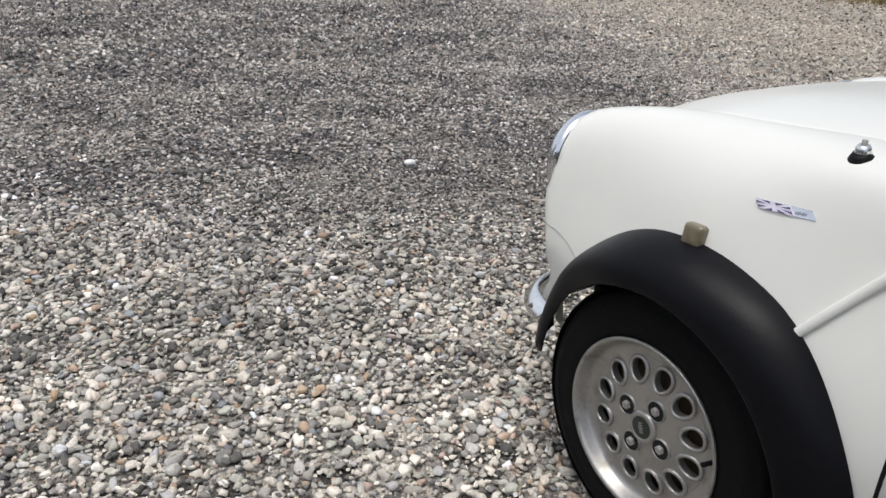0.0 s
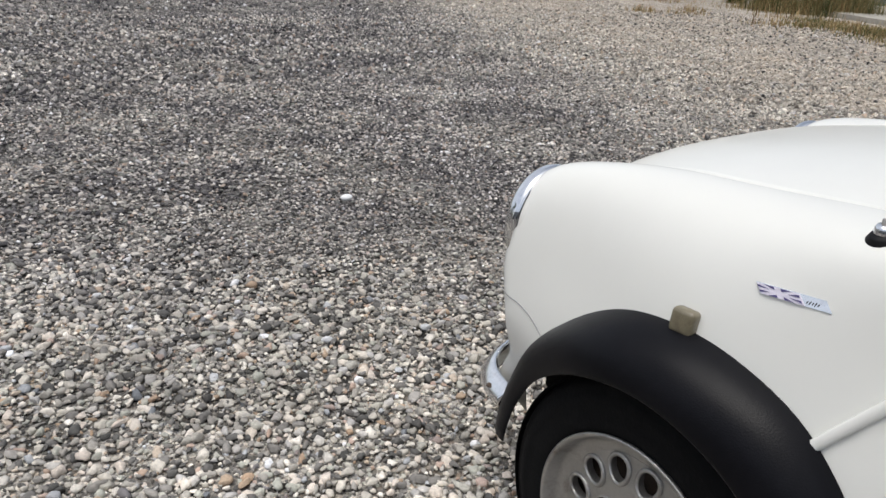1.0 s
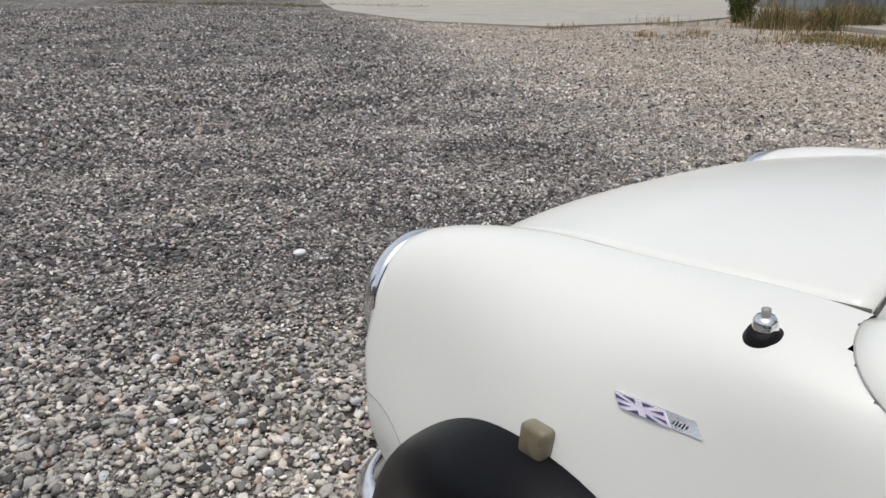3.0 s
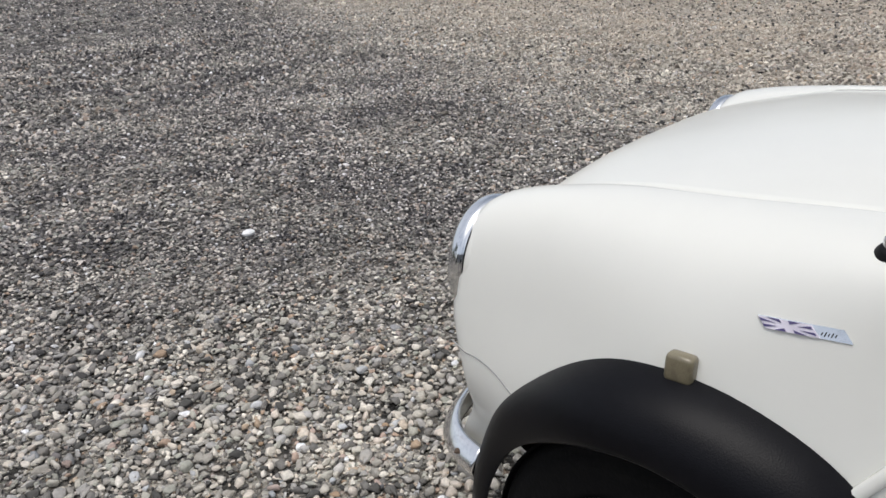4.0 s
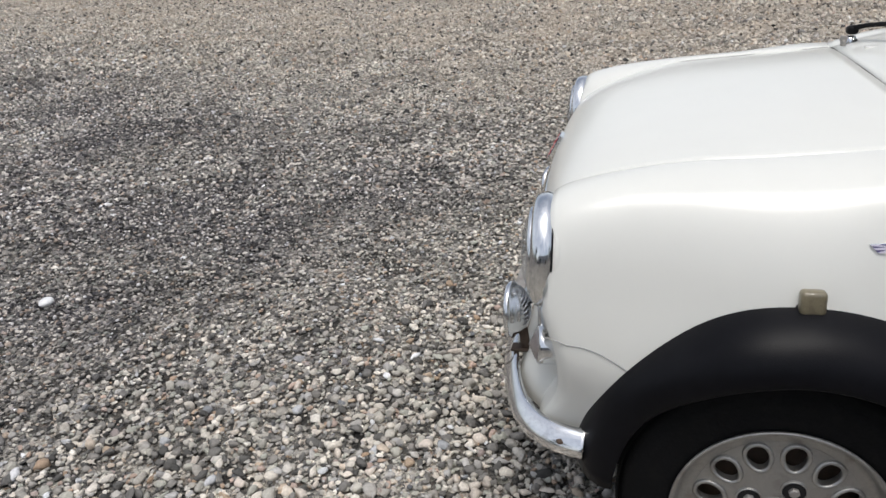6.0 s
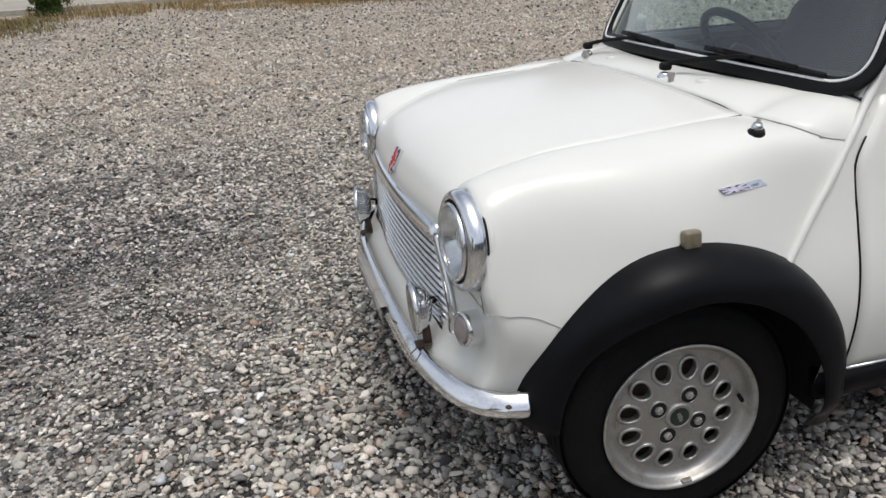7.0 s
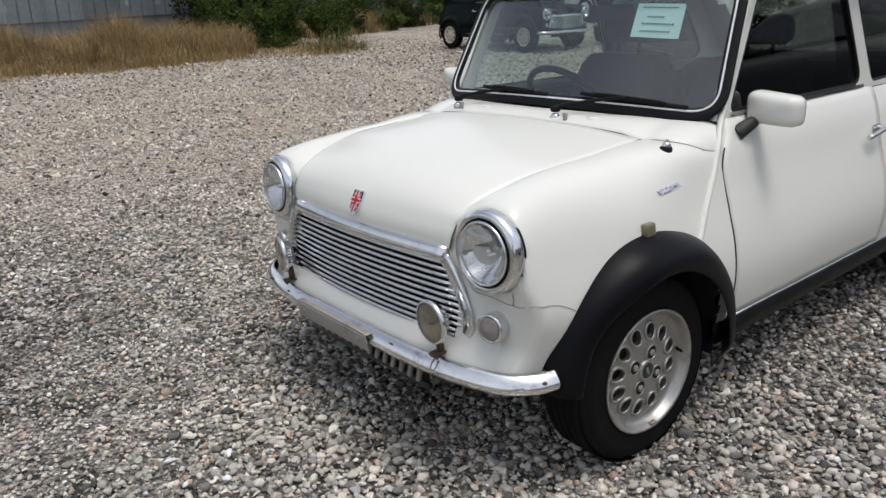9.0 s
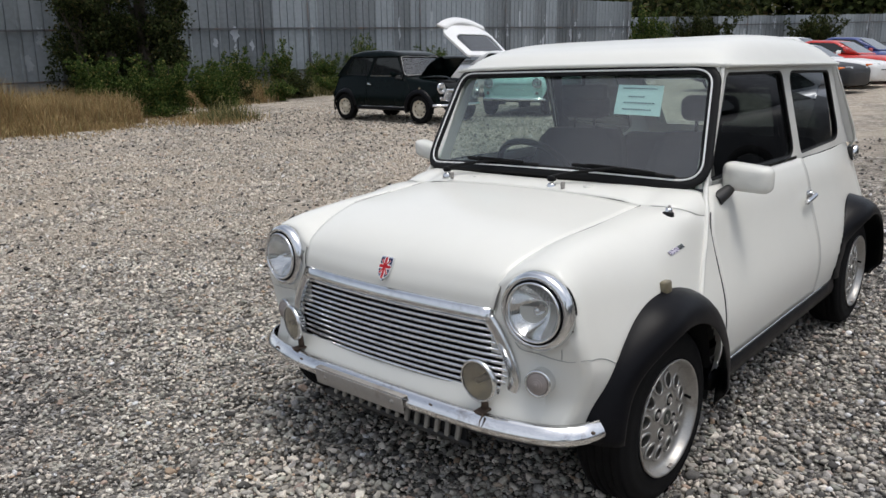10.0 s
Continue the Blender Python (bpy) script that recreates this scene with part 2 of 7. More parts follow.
def hermite(xs, ys):
    """Smooth interpolation through points; ys are numbers."""
    xs, ys = np.array(xs, float), np.array(ys, float)
    d = np.gradient(ys, xs)

    def f(x):
        x = min(max(x, xs[0]), xs[-1])
        i = int(min(np.searchsorted(xs, x, "right") - 1, len(xs) - 2))
        h = xs[i + 1] - xs[i]
        t = (x - xs[i]) / h
        return float(ys[i] * (1 + 2 * t) * (1 - t) ** 2 + d[i] * h * t * (1 - t) ** 2 + ys[i + 1] * t * t * (3 - 2 * t) + d[i + 1] * h * t * t * (t - 1))
    return f


def curve_points(pts, n, closed=False):
    """A smooth line (Catmull-Rom) through pts with n points a span."""
    p = [Vector(q) for q in pts]
    k = len(p)
    out = []
    for i in range(k if closed else k - 1):
        if closed:
            a, b, c, d = p[i - 1], p[i], p[(i + 1) % k], p[(i + 2) % k]
        else:
            a, b, c, d = p[max(i - 1, 0)], p[i], p[i + 1], p[min(i + 2, k - 1)]
        for j in range(n):
            t = j / n
            out.append(0.5 * ((2 * b) + (c - a) * t + (2 * a - 5 * b + 4 * c - d) * t * t + (3 * b - a - 3 * c + d) * t ** 3))
    if not closed:
        out.append(p[-1])
    return out


def grid(bm, rows, skip=None, close_u=False, close_v=False):
    vs = [[bm.verts.new(q) for q in r] for r in rows]
    nu, nv = len(vs), len(vs[0])
    for i in range(nu if close_u else nu - 1):
        for j in range(nv if close_v else nv - 1):
            q = [vs[i][j], vs[(i + 1) % nu][j], vs[(i + 1) % nu][(j + 1) % nv], vs[i][(j + 1) % nv]]
            if skip and skip(sum((v.co for v in q), Vector()) / 4):
                continue
            try:
                bm.faces.new(q)
            except ValueError:
                pass
    return vs


def sweep(bm, pts, prof, up=(0, 0, 1), closed=False, caps=True, scale=None):
    """Sweeps the closed profile [(side, up)] along pts."""
    pts = [Vector(p) for p in pts]
    up = Vector(up)
    rows = []
    n = len(pts)
    for i, p in enumerate(pts):
        a = pts[(i - 1) % n] if closed else pts[max(i - 1, 0)]
        b = pts[(i + 1) % n] if closed else pts[min(i + 1, n - 1)]
        t = (b - a).normalized()
        s = t.cross(up).normalized()
        u = s.cross(t)
        k = scale(i / (n - 1)) if scale else 1
        rows.append([p + (s * x + u * y) * k for x, y in prof])
    vs = grid(bm, rows, close_u=closed, close_v=True)
    if caps and not closed:
        bm.faces.new(vs[0])
        bm.faces.new(vs[-1][::-1])
    return vs


def disc_profile(r, n=8, k=1.0):
    return [(r * math.cos(2 * math.pi * i / n), k * r * math.sin(2 * math.pi * i / n)) for i in range(n)]


def tube(bm, pts, r, n=8, closed=False):
    t = (Vector(pts[1]) - Vector(pts[0])).normalized()
    return sweep(bm, pts, disc_profile(r, n), up=(0, 0, 1) if abs(t.z) < 0.9 else (0, 1, 0), closed=closed)


def revolve(bm, prof, m, n=48):
    """Turns the profile [(radius, height)] round the z axis of the pose m."""
    rows = []
    for i in range(n):
        a = 2 * math.pi * i / n
        rows.append([m @ Vector((max(r, 1e-5) * math.cos(a), max(r, 1e-5) * math.sin(a), h)) for r, h in prof])
    grid(bm, rows, close_u=True)
    bmesh.ops.remove_doubles(bm, verts=bm.verts, dist=2e-5)


def box(bm, size, m=Matrix(), bevel=0.0, seg=2):
    res = bmesh.ops.create_cube(bm, size=1, matrix=m @ Matrix.Diagonal((*size, 1)))
    if bevel:
        es = list({e for v in res["verts"] for e in v.link_edges})
        bmesh.ops.bevel(bm, geom=es, offset=bevel, segments=seg, profile=0.5, affect="EDGES")


def rounded(pts, r, n=6):
    """The outline pts (2D, closed) with round corners of radius r."""
    out = []
    k = len(pts)
    for i in range(k):
        p, a, b = Vector(pts[i]), Vector(pts[i - 1]), Vector(pts[(i + 1) % k])
        rr = r[i] if isinstance(r, (list, tuple)) else r
        ta, tb = (a - p).normalized(), (b - p).normalized()
        ang = ta.angle(tb)
        d = min(rr / math.tan(ang / 2), 0.48 * (a - p).length, 0.48 * (b - p).length)
        s, e = p + ta * d, p + tb * d
        for j in range(n + 1):
            t = j / n
            out.append((s * (1 - t) ** 2 + p * 2 * t * (1 - t) + e * t * t))
    return out


def resample(pts, step):
    out = []
    k = len(pts)
    for i in range(k):
        a, b = Vector(pts[i]), Vector(pts[(i + 1) % k])
        c = max(1, int((b - a).length / step))
        out += [a.lerp(b, j / c) for j in range(c)]
    return out


def plate(bm, outline, holes, place, depth):
    """A sheet with holes: 2D outlines filled, put in space by place(u, v), and given depth by place(u, v, depth)."""
    loops = []
    for pts in [outline] + list(holes):
        vs = [bm.verts.new((p[0], p[1], 0)) for p in pts]
        loops.append([bm.edges.new((vs[i], vs[(i + 1) % len(vs)])) for i in range(len(vs))])
    res = bmesh.ops.triangle_fill(bm, use_beauty=True, use_dissolve=False, edges=[e for lp in loops for e in lp])
    faces = [f for f in res["geom"] if isinstance(f, bmesh.types.BMFace)]
    if depth:
        ext = bmesh.ops.extrude_face_region(bm, geom=faces, use_keep_orig=True)
        back = {v for v in ext["geom"] if isinstance(v, bmesh.types.BMVert)}
    else:
        back = set()
    for v in bm.verts:
        v.co = place(v.co.x, v.co.y, depth if v in back else 0.0)


def smoothstep(a, b, x):
    t = min(max((x - a) / (b - a), 0), 1)
    return t * t * (3 - 2 * t)

# ---- the small two-door car: y ahead, x to its right, origin on the ground under the front axle ----
belly = hermite([0.16, 0.25, 0.33, 0.42, 0.52, 0.60, 0.635, 0.66, 0.70, 0.75, 0.80, 0.845], [0.650, 0.672, 0.690, 0.698, 0.686, 0.664, 0.654, 0.646, 0.635, 0.622, 0.604, 0.583])
wing_top = hermite([-0.55, -0.35, -0.2, 0, 0.15, 0.25, 0.32, 0.37, 0.40], [0.796, 0.803, 0.811, 0.798, 0.788, 0.776, 0.763, 0.750, 0.742])
WHEELBASE, HUB = 2.036, 0.2555


def taper(y):
    return 1 - 0.072 * smoothstep(-0.05, 0.38, y) - 0.075 * smoothstep(-1.75, -2.45, y)


def side_w(z, y):
    return belly(z) * taper(y)


def seam_w(y):
    return 0.460 - 0.074 * smoothstep(0.06, 0.37, y)


def wing_section(y):
    """Half section of the front wing at y, as (w, z), from the bottom over the crown to the bonnet joint."""
    f = smoothstep(0.12, 0.39, y)
    zc, wc = 0.635 + 0.0 * f, 0.475 + 0.033 * f
    zt, ws = wing_top(y), seam_w(y)
    side = side_w(zc, y) * (1 - f) + 0.617 * f
    out = []
    for i in range(17):
        z = 0.25 + (zc - 0.25) * i / 16
        w = side_w(z, y) - (side_w(zc, y) - side) * smoothstep(0.45, zc, z) - 0.040 * smoothstep(0.20, 0.38, y) * smoothstep(0.50, 0.36, z)
        out.append((w, z))
    (wa, za), (wb, zb) = out[-2], out[-1]
    m = (wb - wa) / (zb - za)
    p0, p3 = Vector((side, zc)), Vector((wc, zt))
    full = 0.33 * smoothstep(0.0, -0.28, y)
    p1 = p0 + Vector((m, 1)) * ((0.62 + full) * (zt - zc))
    p2 = p3 + Vector(((0.60 + full) * (side - wc), 0))
    for i in range(1, 15):
        t = i / 14
        q = p0 * (1 - t) ** 3 + p1 * 3 * t * (1 - t) ** 2 + p2 * 3 * t * t * (1 - t) + p3 * t ** 3
        out.append((q.x, q.y))
    drop = 0.006 + 0.035 * f
    for i in range(1, 7):
        t = i / 6
        out.append((wc + (ws - wc) * t, zt - drop * t * t))
    out.append((ws - 0.03, zt - drop - 0.010))
    out.append((ws - 0.07, zt - drop - 0.030))
    return out


def body_w(z, y):
    """Half width of the painted side at a height and a place along the car."""
    if y < -0.386:
        return side_w(z, y)
    sec = wing_section(y)
    for (w0, z0), (w1, z1) in zip(sec, sec[1:]):
        if z0 <= z <= z1:
            return w0 + (w1 - w0) * (z - z0) / max(z1 - z0, 1e-6)
    return sec[0][0]


def in_arch(c, y0, r):
    return (c.y - y0) ** 2 + (c.z - 0.255) ** 2 < r * r and abs(c.x) > 0.5


JOINT_X = (0.458, 0.50, 0.54, 0.57, 0.59, 0.602, 0.610, 0.614)
scuttle_y = hermite([0.0, 0.15, 0.30, 0.40, *JOINT_X, 0.64], [-0.219, -0.220, -0.227, -0.235, -0.243, -0.247, -0.258, -0.273, -0.290, -0.310, -0.335, -0.374, -0.44])


def wing_z(x, y):
    """Height of the wing's crown over x."""
    sec = [q for q in wing_section(y) if q[1] > 0.63]
    for (w0, z0), (w1, z1) in zip(sec, sec[1:]):
        if w1 <= x <= w0:
            return z0 + (z1 - z0) * (x - w0) / min(w1 - w0, -1e-6)
    return sec[-3][1]


def mini_wing(s):
    bm = bmesh.new()
    rows = []
    for i in range(53):
        y = -0.386 + (0.350 + 0.386) * i / 52
        rows.append([(w, y, z) for w, z in wing_section(y)])
    base = wing_section(0.372)
    core = []
    for w, z in base:
        k = smoothstep(0.50, 0.60, z)
        core.append(Vector((0.36 * (1 - k) + 0.508 * k, 0, z * (1 - k) + 0.636 * k)))
    core[-2:] = [Vector((base[-2][0], 0, 0.60)), Vector((base[-1][0], 0, 0.60))]
    core[-3] = Vector((0.43, 0, 0.61))
    for j in range(1, 7):
        a = math.pi / 2 * j / 6
        y, ins = 0.350 + 0.048 * math.sin(a), 0.024 * (1 - math.cos(a))
        sec = wing_section(min(y, 0.385))
        row = []
        for (w, z), c in zip(sec, core):
            d = Vector((c.x - w, 0, c.z - z))
            q = Vector((w, y, z)) + d.normalized() * min(ins, d.length)
            row.append(q)
        rows.append([tuple(q) for q in row])
    last = rows[-1]
    for t, y in ((0.25, 0.401), (0.55, 0.404), (0.8, 0.406), (1.0, 0.408)):
        rows.append([(q[0] + (c.x - q[0]) * t, y, q[2] + (c.z - q[2]) * t) for q, c in zip(last, core)])
    full = []
    for r in rows:
        row = []
        for w, y, z in r:
            y += (0.012 * smoothstep(0.38, 0.31, z) - 0.027 * smoothstep(0.59, 0.47, z) * smoothstep(0.32, 0.42, z)) * smoothstep(0.335, 0.397, y)
            r = math.hypot(w - 0.508, z - 0.636)             # flat seat for the lamp rim
            if r < 0.13 and y > 0.36:
                y -= max(0.0, y - 0.384 - 0.9 * max(0.0, r - 0.109)) * smoothstep(0.415, 0.465, w)
            row.append((s * w, y, z))
        full.append(row)
    grid(bm, full, skip=lambda c: in_arch(c, 0, 0.305 if c.y > 0.05 else 0.335) or (c.z > 0.74 and c.y < scuttle_y(abs(c.x)) - 0.002) or (c.z < 0.30 and c.y > 0.2) or ((abs(c.x) - 0.508) ** 2 + (c.z - 0.636) ** 2 < 0.088 ** 2 and c.y > 0.36))
    return bm


BONNET = [(-0.212, 0.838, -0.238, 0.810, 0.460), (-0.1, 0.829, -0.11, 0.800, 0.460), (0.05, 0.813, 0.045, 0.790, 0.457), (0.15, 0.801, 0.145, 0.782, 0.449),
          (0.25, 0.784, 0.238, 0.763, 0.431), (0.32, 0.766, 0.304, 0.743, 0.415), (0.37, 0.740, 0.352, 0.722, 0.403), (0.405, 0.708, 0.385, 0.700, 0.395),
          (0.424, 0.675, 0.403, 0.669, 0.390), (0.434, 0.648, 0.411, 0.646, 0.386), (0.437, 0.622, 0.414, 0.622, 0.382)]


def bonnet_point(t, u):
    """t: 0 at the screen, 1 at the nose; u: -1 to 1 across."""
    yc, zc, ye, ze, we = (bonnet_fn[k](t * (len(BONNET) - 1)) for k in range(5))
    k = 2.4 + 1.6 * smoothstep(0.2, 0.8, t)
    return Vector((u * we, yc + (ye - yc) * u * u, zc + (ze - zc) * abs(u) ** k))


bonnet_fn = [hermite(range(len(BONNET)), [b[k] for b in BONNET]) for k in range(5)]


def mini_bonnet():
    bm = bmesh.new()
    rows = []
    for i in range(53):
        t = i / 52
        row = [bonnet_point(t, u) for u in np.linspace(-1, 1, 41)]
        row = [row[0] - Vector((-0.001, 0, 0.016))] + row + [row[-1] - Vector((0.001, 0, 0.016))]
        rows.append(row)
    rows = [[q - Vector((0, -0.001, 0.014)) for q in rows[0]]] + rows + [[q - Vector((0, 0.006, 0.008)) for q in rows[-1]]]
    grid(bm, rows)
    return bm


def screen_point(u, v, d=0.0):
    """On the windscreen: u across (metres, to the right), v up the slope from 0 (scuttle) to 1 (roof); d: how far behind the face."""
    y = -0.334 + (-0.552 + 0.334) * v - (0.066 + 0.030 * (1 - v)) * (u / 0.57) ** 2
    z = 0.872 + (1.232 - 0.872) * v - 0.022 * (u / 0.56) ** 2 * (1 - v)
    nrm = Vector((0.25 * u, 0.86, 0.50)).normalized()
    return Vector((u, y, z)) - nrm * d


SCREEN = [(-0.578, 0.02), (0.600, 0.02), (0.535, 0.965), (-0.532, 0.965)]


def side_glass_w(z, y):
    """Half width of the cabin side above the belt."""
    return 0.574 - (z - 0.845) / 0.38 * 0.030 - 0.02 * smoothstep(-1.7, -2.25, y)


def cabin_rear_y(z):
    return -1.985 + (1.225 - z) * -0.96


def cabin_front_y(z):
    return -0.435 - (z - 0.845) * 0.46


def mini_wheel(kind, car, centre, s, name="wheel", steer=0.0):
    """A road wheel with its outer face towards s (the sign of x), turned by steer degrees."""
    hub = new(name)
    hub.parent = car
    hub.matrix_local = Matrix.Translation(centre) @ pose(0, 0, 0, 0, 0, steer) @ pose(0, 0, 0, 0, 90 * s, 0) @ pose(0, 0, 0, 0, 0, 200)
    bm = bmesh.new()
    revolve(bm, [(0.150, -0.150), (0.158, -0.152), (0.198, -0.160), (0.235, -0.156), (0.250, -0.142), (0.2570, -0.125), (0.2580, -0.08), (0.2570, -0.035), (0.2515, -0.017),
                 (0.2445, -0.008), (0.2415, -0.0085), (0.232, -0.002), (0.218, 0.0035), (0.2155, 0.0022), (0.197, 0.0062), (0.179, 0.004), (0.168, 0.0), (0.165, -0.012), (0.158, -0.03), (0.150, -0.150)], Matrix(), 64)
    part("tyre", bm, RUBBER, hub)
    bm = bmesh.new()
    for k in range(5):                                   # tread grooves stand as ribs between channels
        revolve(bm, [(0.2575, -0.128 + 0.024 * k), (0.2612, -0.126 + 0.024 * k), (0.2612, -0.110 + 0.024 * k), (0.2575, -0.108 + 0.024 * k)], Matrix(), 64)
    part("tread", bm, RUBBER, hub)
    if kind == "alloy":
        bm = bmesh.new()
        revolve(bm, [(0.155, -0.020), (0.165, -0.006), (0.1705, 0.002), (0.1725, 0.007), (0.1700, 0.010), (0.1650, 0.007), (0.1615, 0.000), (0.1575, -0.012), (0.1535, -0.018),
                     (0.143, -0.0205), (0.131, -0.0212)], Matrix(), 72)
        part("rim", bm, ALLOY, hub)
        holes = []
        for k in range(12):
            a = 2 * math.pi * k / 12
            c, t = Vector((math.cos(a), math.sin(a))), Vector((-math.sin(a), math.cos(a)))
            holes.append([c * (0.1075 + 0.0225 * math.cos(b)) + t * (0.0190 + 0.0021 * math.cos(b)) * math.sin(b) for b in np.linspace(0, 2 * math.pi, 18, endpoint=False)])
        bm = bmesh.new()
        ring = [Vector((0.134 * math.cos(a), 0.134 * math.sin(a))) for a in np.linspace(0, 2 * math.pi, 72, endpoint=False)]
        inner = [Vector((0.030 * math.cos(a), 0.030 * math.sin(a))) for a in np.linspace(0, 2 * math.pi, 24, endpoint=False)]

        def face(u, v, d):
            r = math.hypot(u, v)
            return Vector((u, v, -0.0205 + 0.010 * smoothstep(0.134, 0.06, r) - d))
        plate(bm, ring, holes + [inner], face, 0.014)
        part("wheel_face", bm, ALLOY, hub, sharp=35)
        for h in holes:
            bm = bmesh.new()
            ctr = sum(h, Vector((0, 0))) / len(h)
            pts = [face(*(ctr + (q - ctr) * 1.06), -0.0015) for q in h]
            sweep(bm, pts, disc_profile(0.0041, 8), closed=True)
            part("vent_rim", bm, ALLOY, hub)
        bm = bmesh.new()
        revolve(bm, [(0.0, -0.058), (0.148, -0.058), (0.149, -0.10)], Matrix(), 32)
        part("brake_backing", bm, RUSTY, hub)
        for k in range(4):
            a = 2 * math.pi * (k + 0.5) / 4
            bm = bmesh.new()
            m = Matrix.Translation((0.050 * math.cos(a), 0.050 * math.sin(a), -0.0112))
            revolve(bm, [(0.0212, -0.004), (0.0212, 0.0020), (0.0198, 0.0040), (0.0184, 0.0030), (0.0180, 0.000)], m, 24)
            part("nut_recess", bm, ALLOY, hub)
            # black disc on the uncut face paints the shade of a recess
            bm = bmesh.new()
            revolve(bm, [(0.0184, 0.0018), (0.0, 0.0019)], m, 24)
            part("recess_shade_disc", bm, DARK, hub)
            bm = bmesh.new()
            revolve(bm, [(0.0092, 0.0), (0.0092, 0.006), (0.0068, 0.0085), (0.0, 0.009)], m, 6)
            part("wheel_nut", bm, STEEL, hub, smooth=False)
        bm = bmesh.new()
        revolve(bm, [(0.031, -0.020), (0.031, -0.006), (0.0285, -0.0035), (0.0225, -0.0025), (0.0215, -0.0035)], Matrix(), 36)
        part("centre_cap", bm, ALLOY, hub)
        bm = bmesh.new()
        revolve(bm, [(0.0219, -0.0038), (0.012, -0.0028), (0.0, -0.0025)], Matrix(), 32)
        part("cap_disc", bm, CAPGREEN, hub)
        bm = bmesh.new()
        for x in (-0.009, -0.0045, 0.0045, 0.009, 0.0):
            box(bm, (0.0022, 0.008 if x else 0.012, 0.0012), Matrix.Translation((x, 0, -0.0022)))
        part("cap_mark", bm, ALLOY, hub, smooth=False)
        bm = bmesh.new()
        va = Vector((math.cos(radians(76)), math.sin(radians(76)), 0))
        tube(bm, [va * 0.144 + Vector((0, 0, -0.022)), va * 0.141 + Vector((0, 0, -0.008)), va * 0.139 + Vector((0, 0, 0.0))], 0.0045)
        part("valve", bm, RUBBER, hub)
        bm = bmesh.new()
        box(bm, (0.006, 0.022, 0.012), pose(0, 0, 0, 0, 0, -12) @ Matrix.Translation((0.1600, 0, 0.004)), 0.002)
        part("balance_weight", bm, STEEL, hub)
    else:
        bm = bmesh.new()
        revolve(bm, [(0.155, -0.02), (0.164, 0.002), (0.165, 0.006), (0.160, 0.004), (0.150, -0.02), (0.130, -0.030), (0.110, -0.022), (0.085, -0.012), (0.060, -0.02), (0.045, -0.012), (0.035, 0.004), (0.0, 0.010)], Matrix(), 40)
        part("rim", bm, CREAM, hub)
        for k in range(8):
            a = 2 * math.pi * k / 8
            # vent holes are painted as near-black discs, nothing is cut
            bm = bmesh.new()
            revolve(bm, [(0.0, 0.004), (0.017, 0.003), (0.018, 0.0)], Matrix.Translation((0.112 * math.cos(a), 0.112 * math.sin(a), -0.0225)), 14)
            part("vent", bm, DARK, hub)
    return hub


def mini_flare(s, y0, wide):
    """Add-on arch of black plastic round the wheel at y0."""
    bm = bmesh.new()
    rows = []
    for i in range(57):
        deg = 5 + (194 - 5) * i / 56
        a = radians(deg)
        ca, sa = math.cos(a), math.sin(a)
        end = smoothstep(0, 0.10, i / 56) * smoothstep(1.0, 0.93, i / 56)
        row = []
        f = smoothstep(0.2, 1.0, ca)
        for r, out in ((0.378, 0.0), (0.376, 0.10), (0.368, 0.34), (0.354, 0.62), (0.336, 0.83), (0.316, 0.95), (0.298, 1.0), (0.289, 1.0), (0.286, 0.975), (0.291, 0.945), (0.309, 0.895), (0.328, 0.78), (0.345, 0.57), (0.357, 0.30)):
            q = (0.378 - r) / 0.080                         # 0 at the body, 1 at the lip
            r += (-0.012 * (1 - q) + 0.011 * q * smoothstep(62, 34, deg)) * f - 0.006 * math.exp(-((deg - 106) / 24) ** 2) - (1 - q) * (0.005 * math.exp(-((deg - 80) / 22) ** 2) + 0.007 * math.exp(-((deg - 52) / 16) ** 2)) + 0.005 * (1 - q) * smoothstep(30, 8, deg) + 0.008 * smoothstep(140, 175, deg) + 0.005 * (1 - q) * smoothstep(104, 125, deg)
            y = y0 - 0.012 + r * 0.955 * ca
            z = 0.252 + r * sa
            w0 = (body_w(max(z, 0.26), min(y, 0.385)) if y0 == 0 else side_w(max(z, 0.2), y)) + 0.003
            w1 = 0.690 + wide * (0.35 + 0.65 * end)
            if deg < 80:
                w1 = w1 + (0.698 - w1) * smoothstep(80, 24, deg)
            row.append((s * (w0 + (max(w1, w0 + 0.004) - w0) * out), y, z))
        rows.append(row)
    vs = grid(bm, rows)
    bm.faces.new(vs[0])
    bm.faces.new(vs[-1][::-1])
    return bm


def lamp_pose(x, y, z, yaw=0, pitch=0):
    """Local z points ahead (+y), turned by yaw to the left and pitched up."""
    return Matrix.Translation((x, y, z)) @ pose(0, 0, 0, 0, 0, yaw) @ pose(0, 0, 0, -90 + pitch, 0, 0)


def seam_line(car, pts, r=0.0022, mat=None, name="panel_joint"):
    bm = bmesh.new()
    sweep(bm, pts, disc_profile(r, 6), up=(0.3, 0.2, 0.9))
    return part(name, bm, mat or GASKET, car)


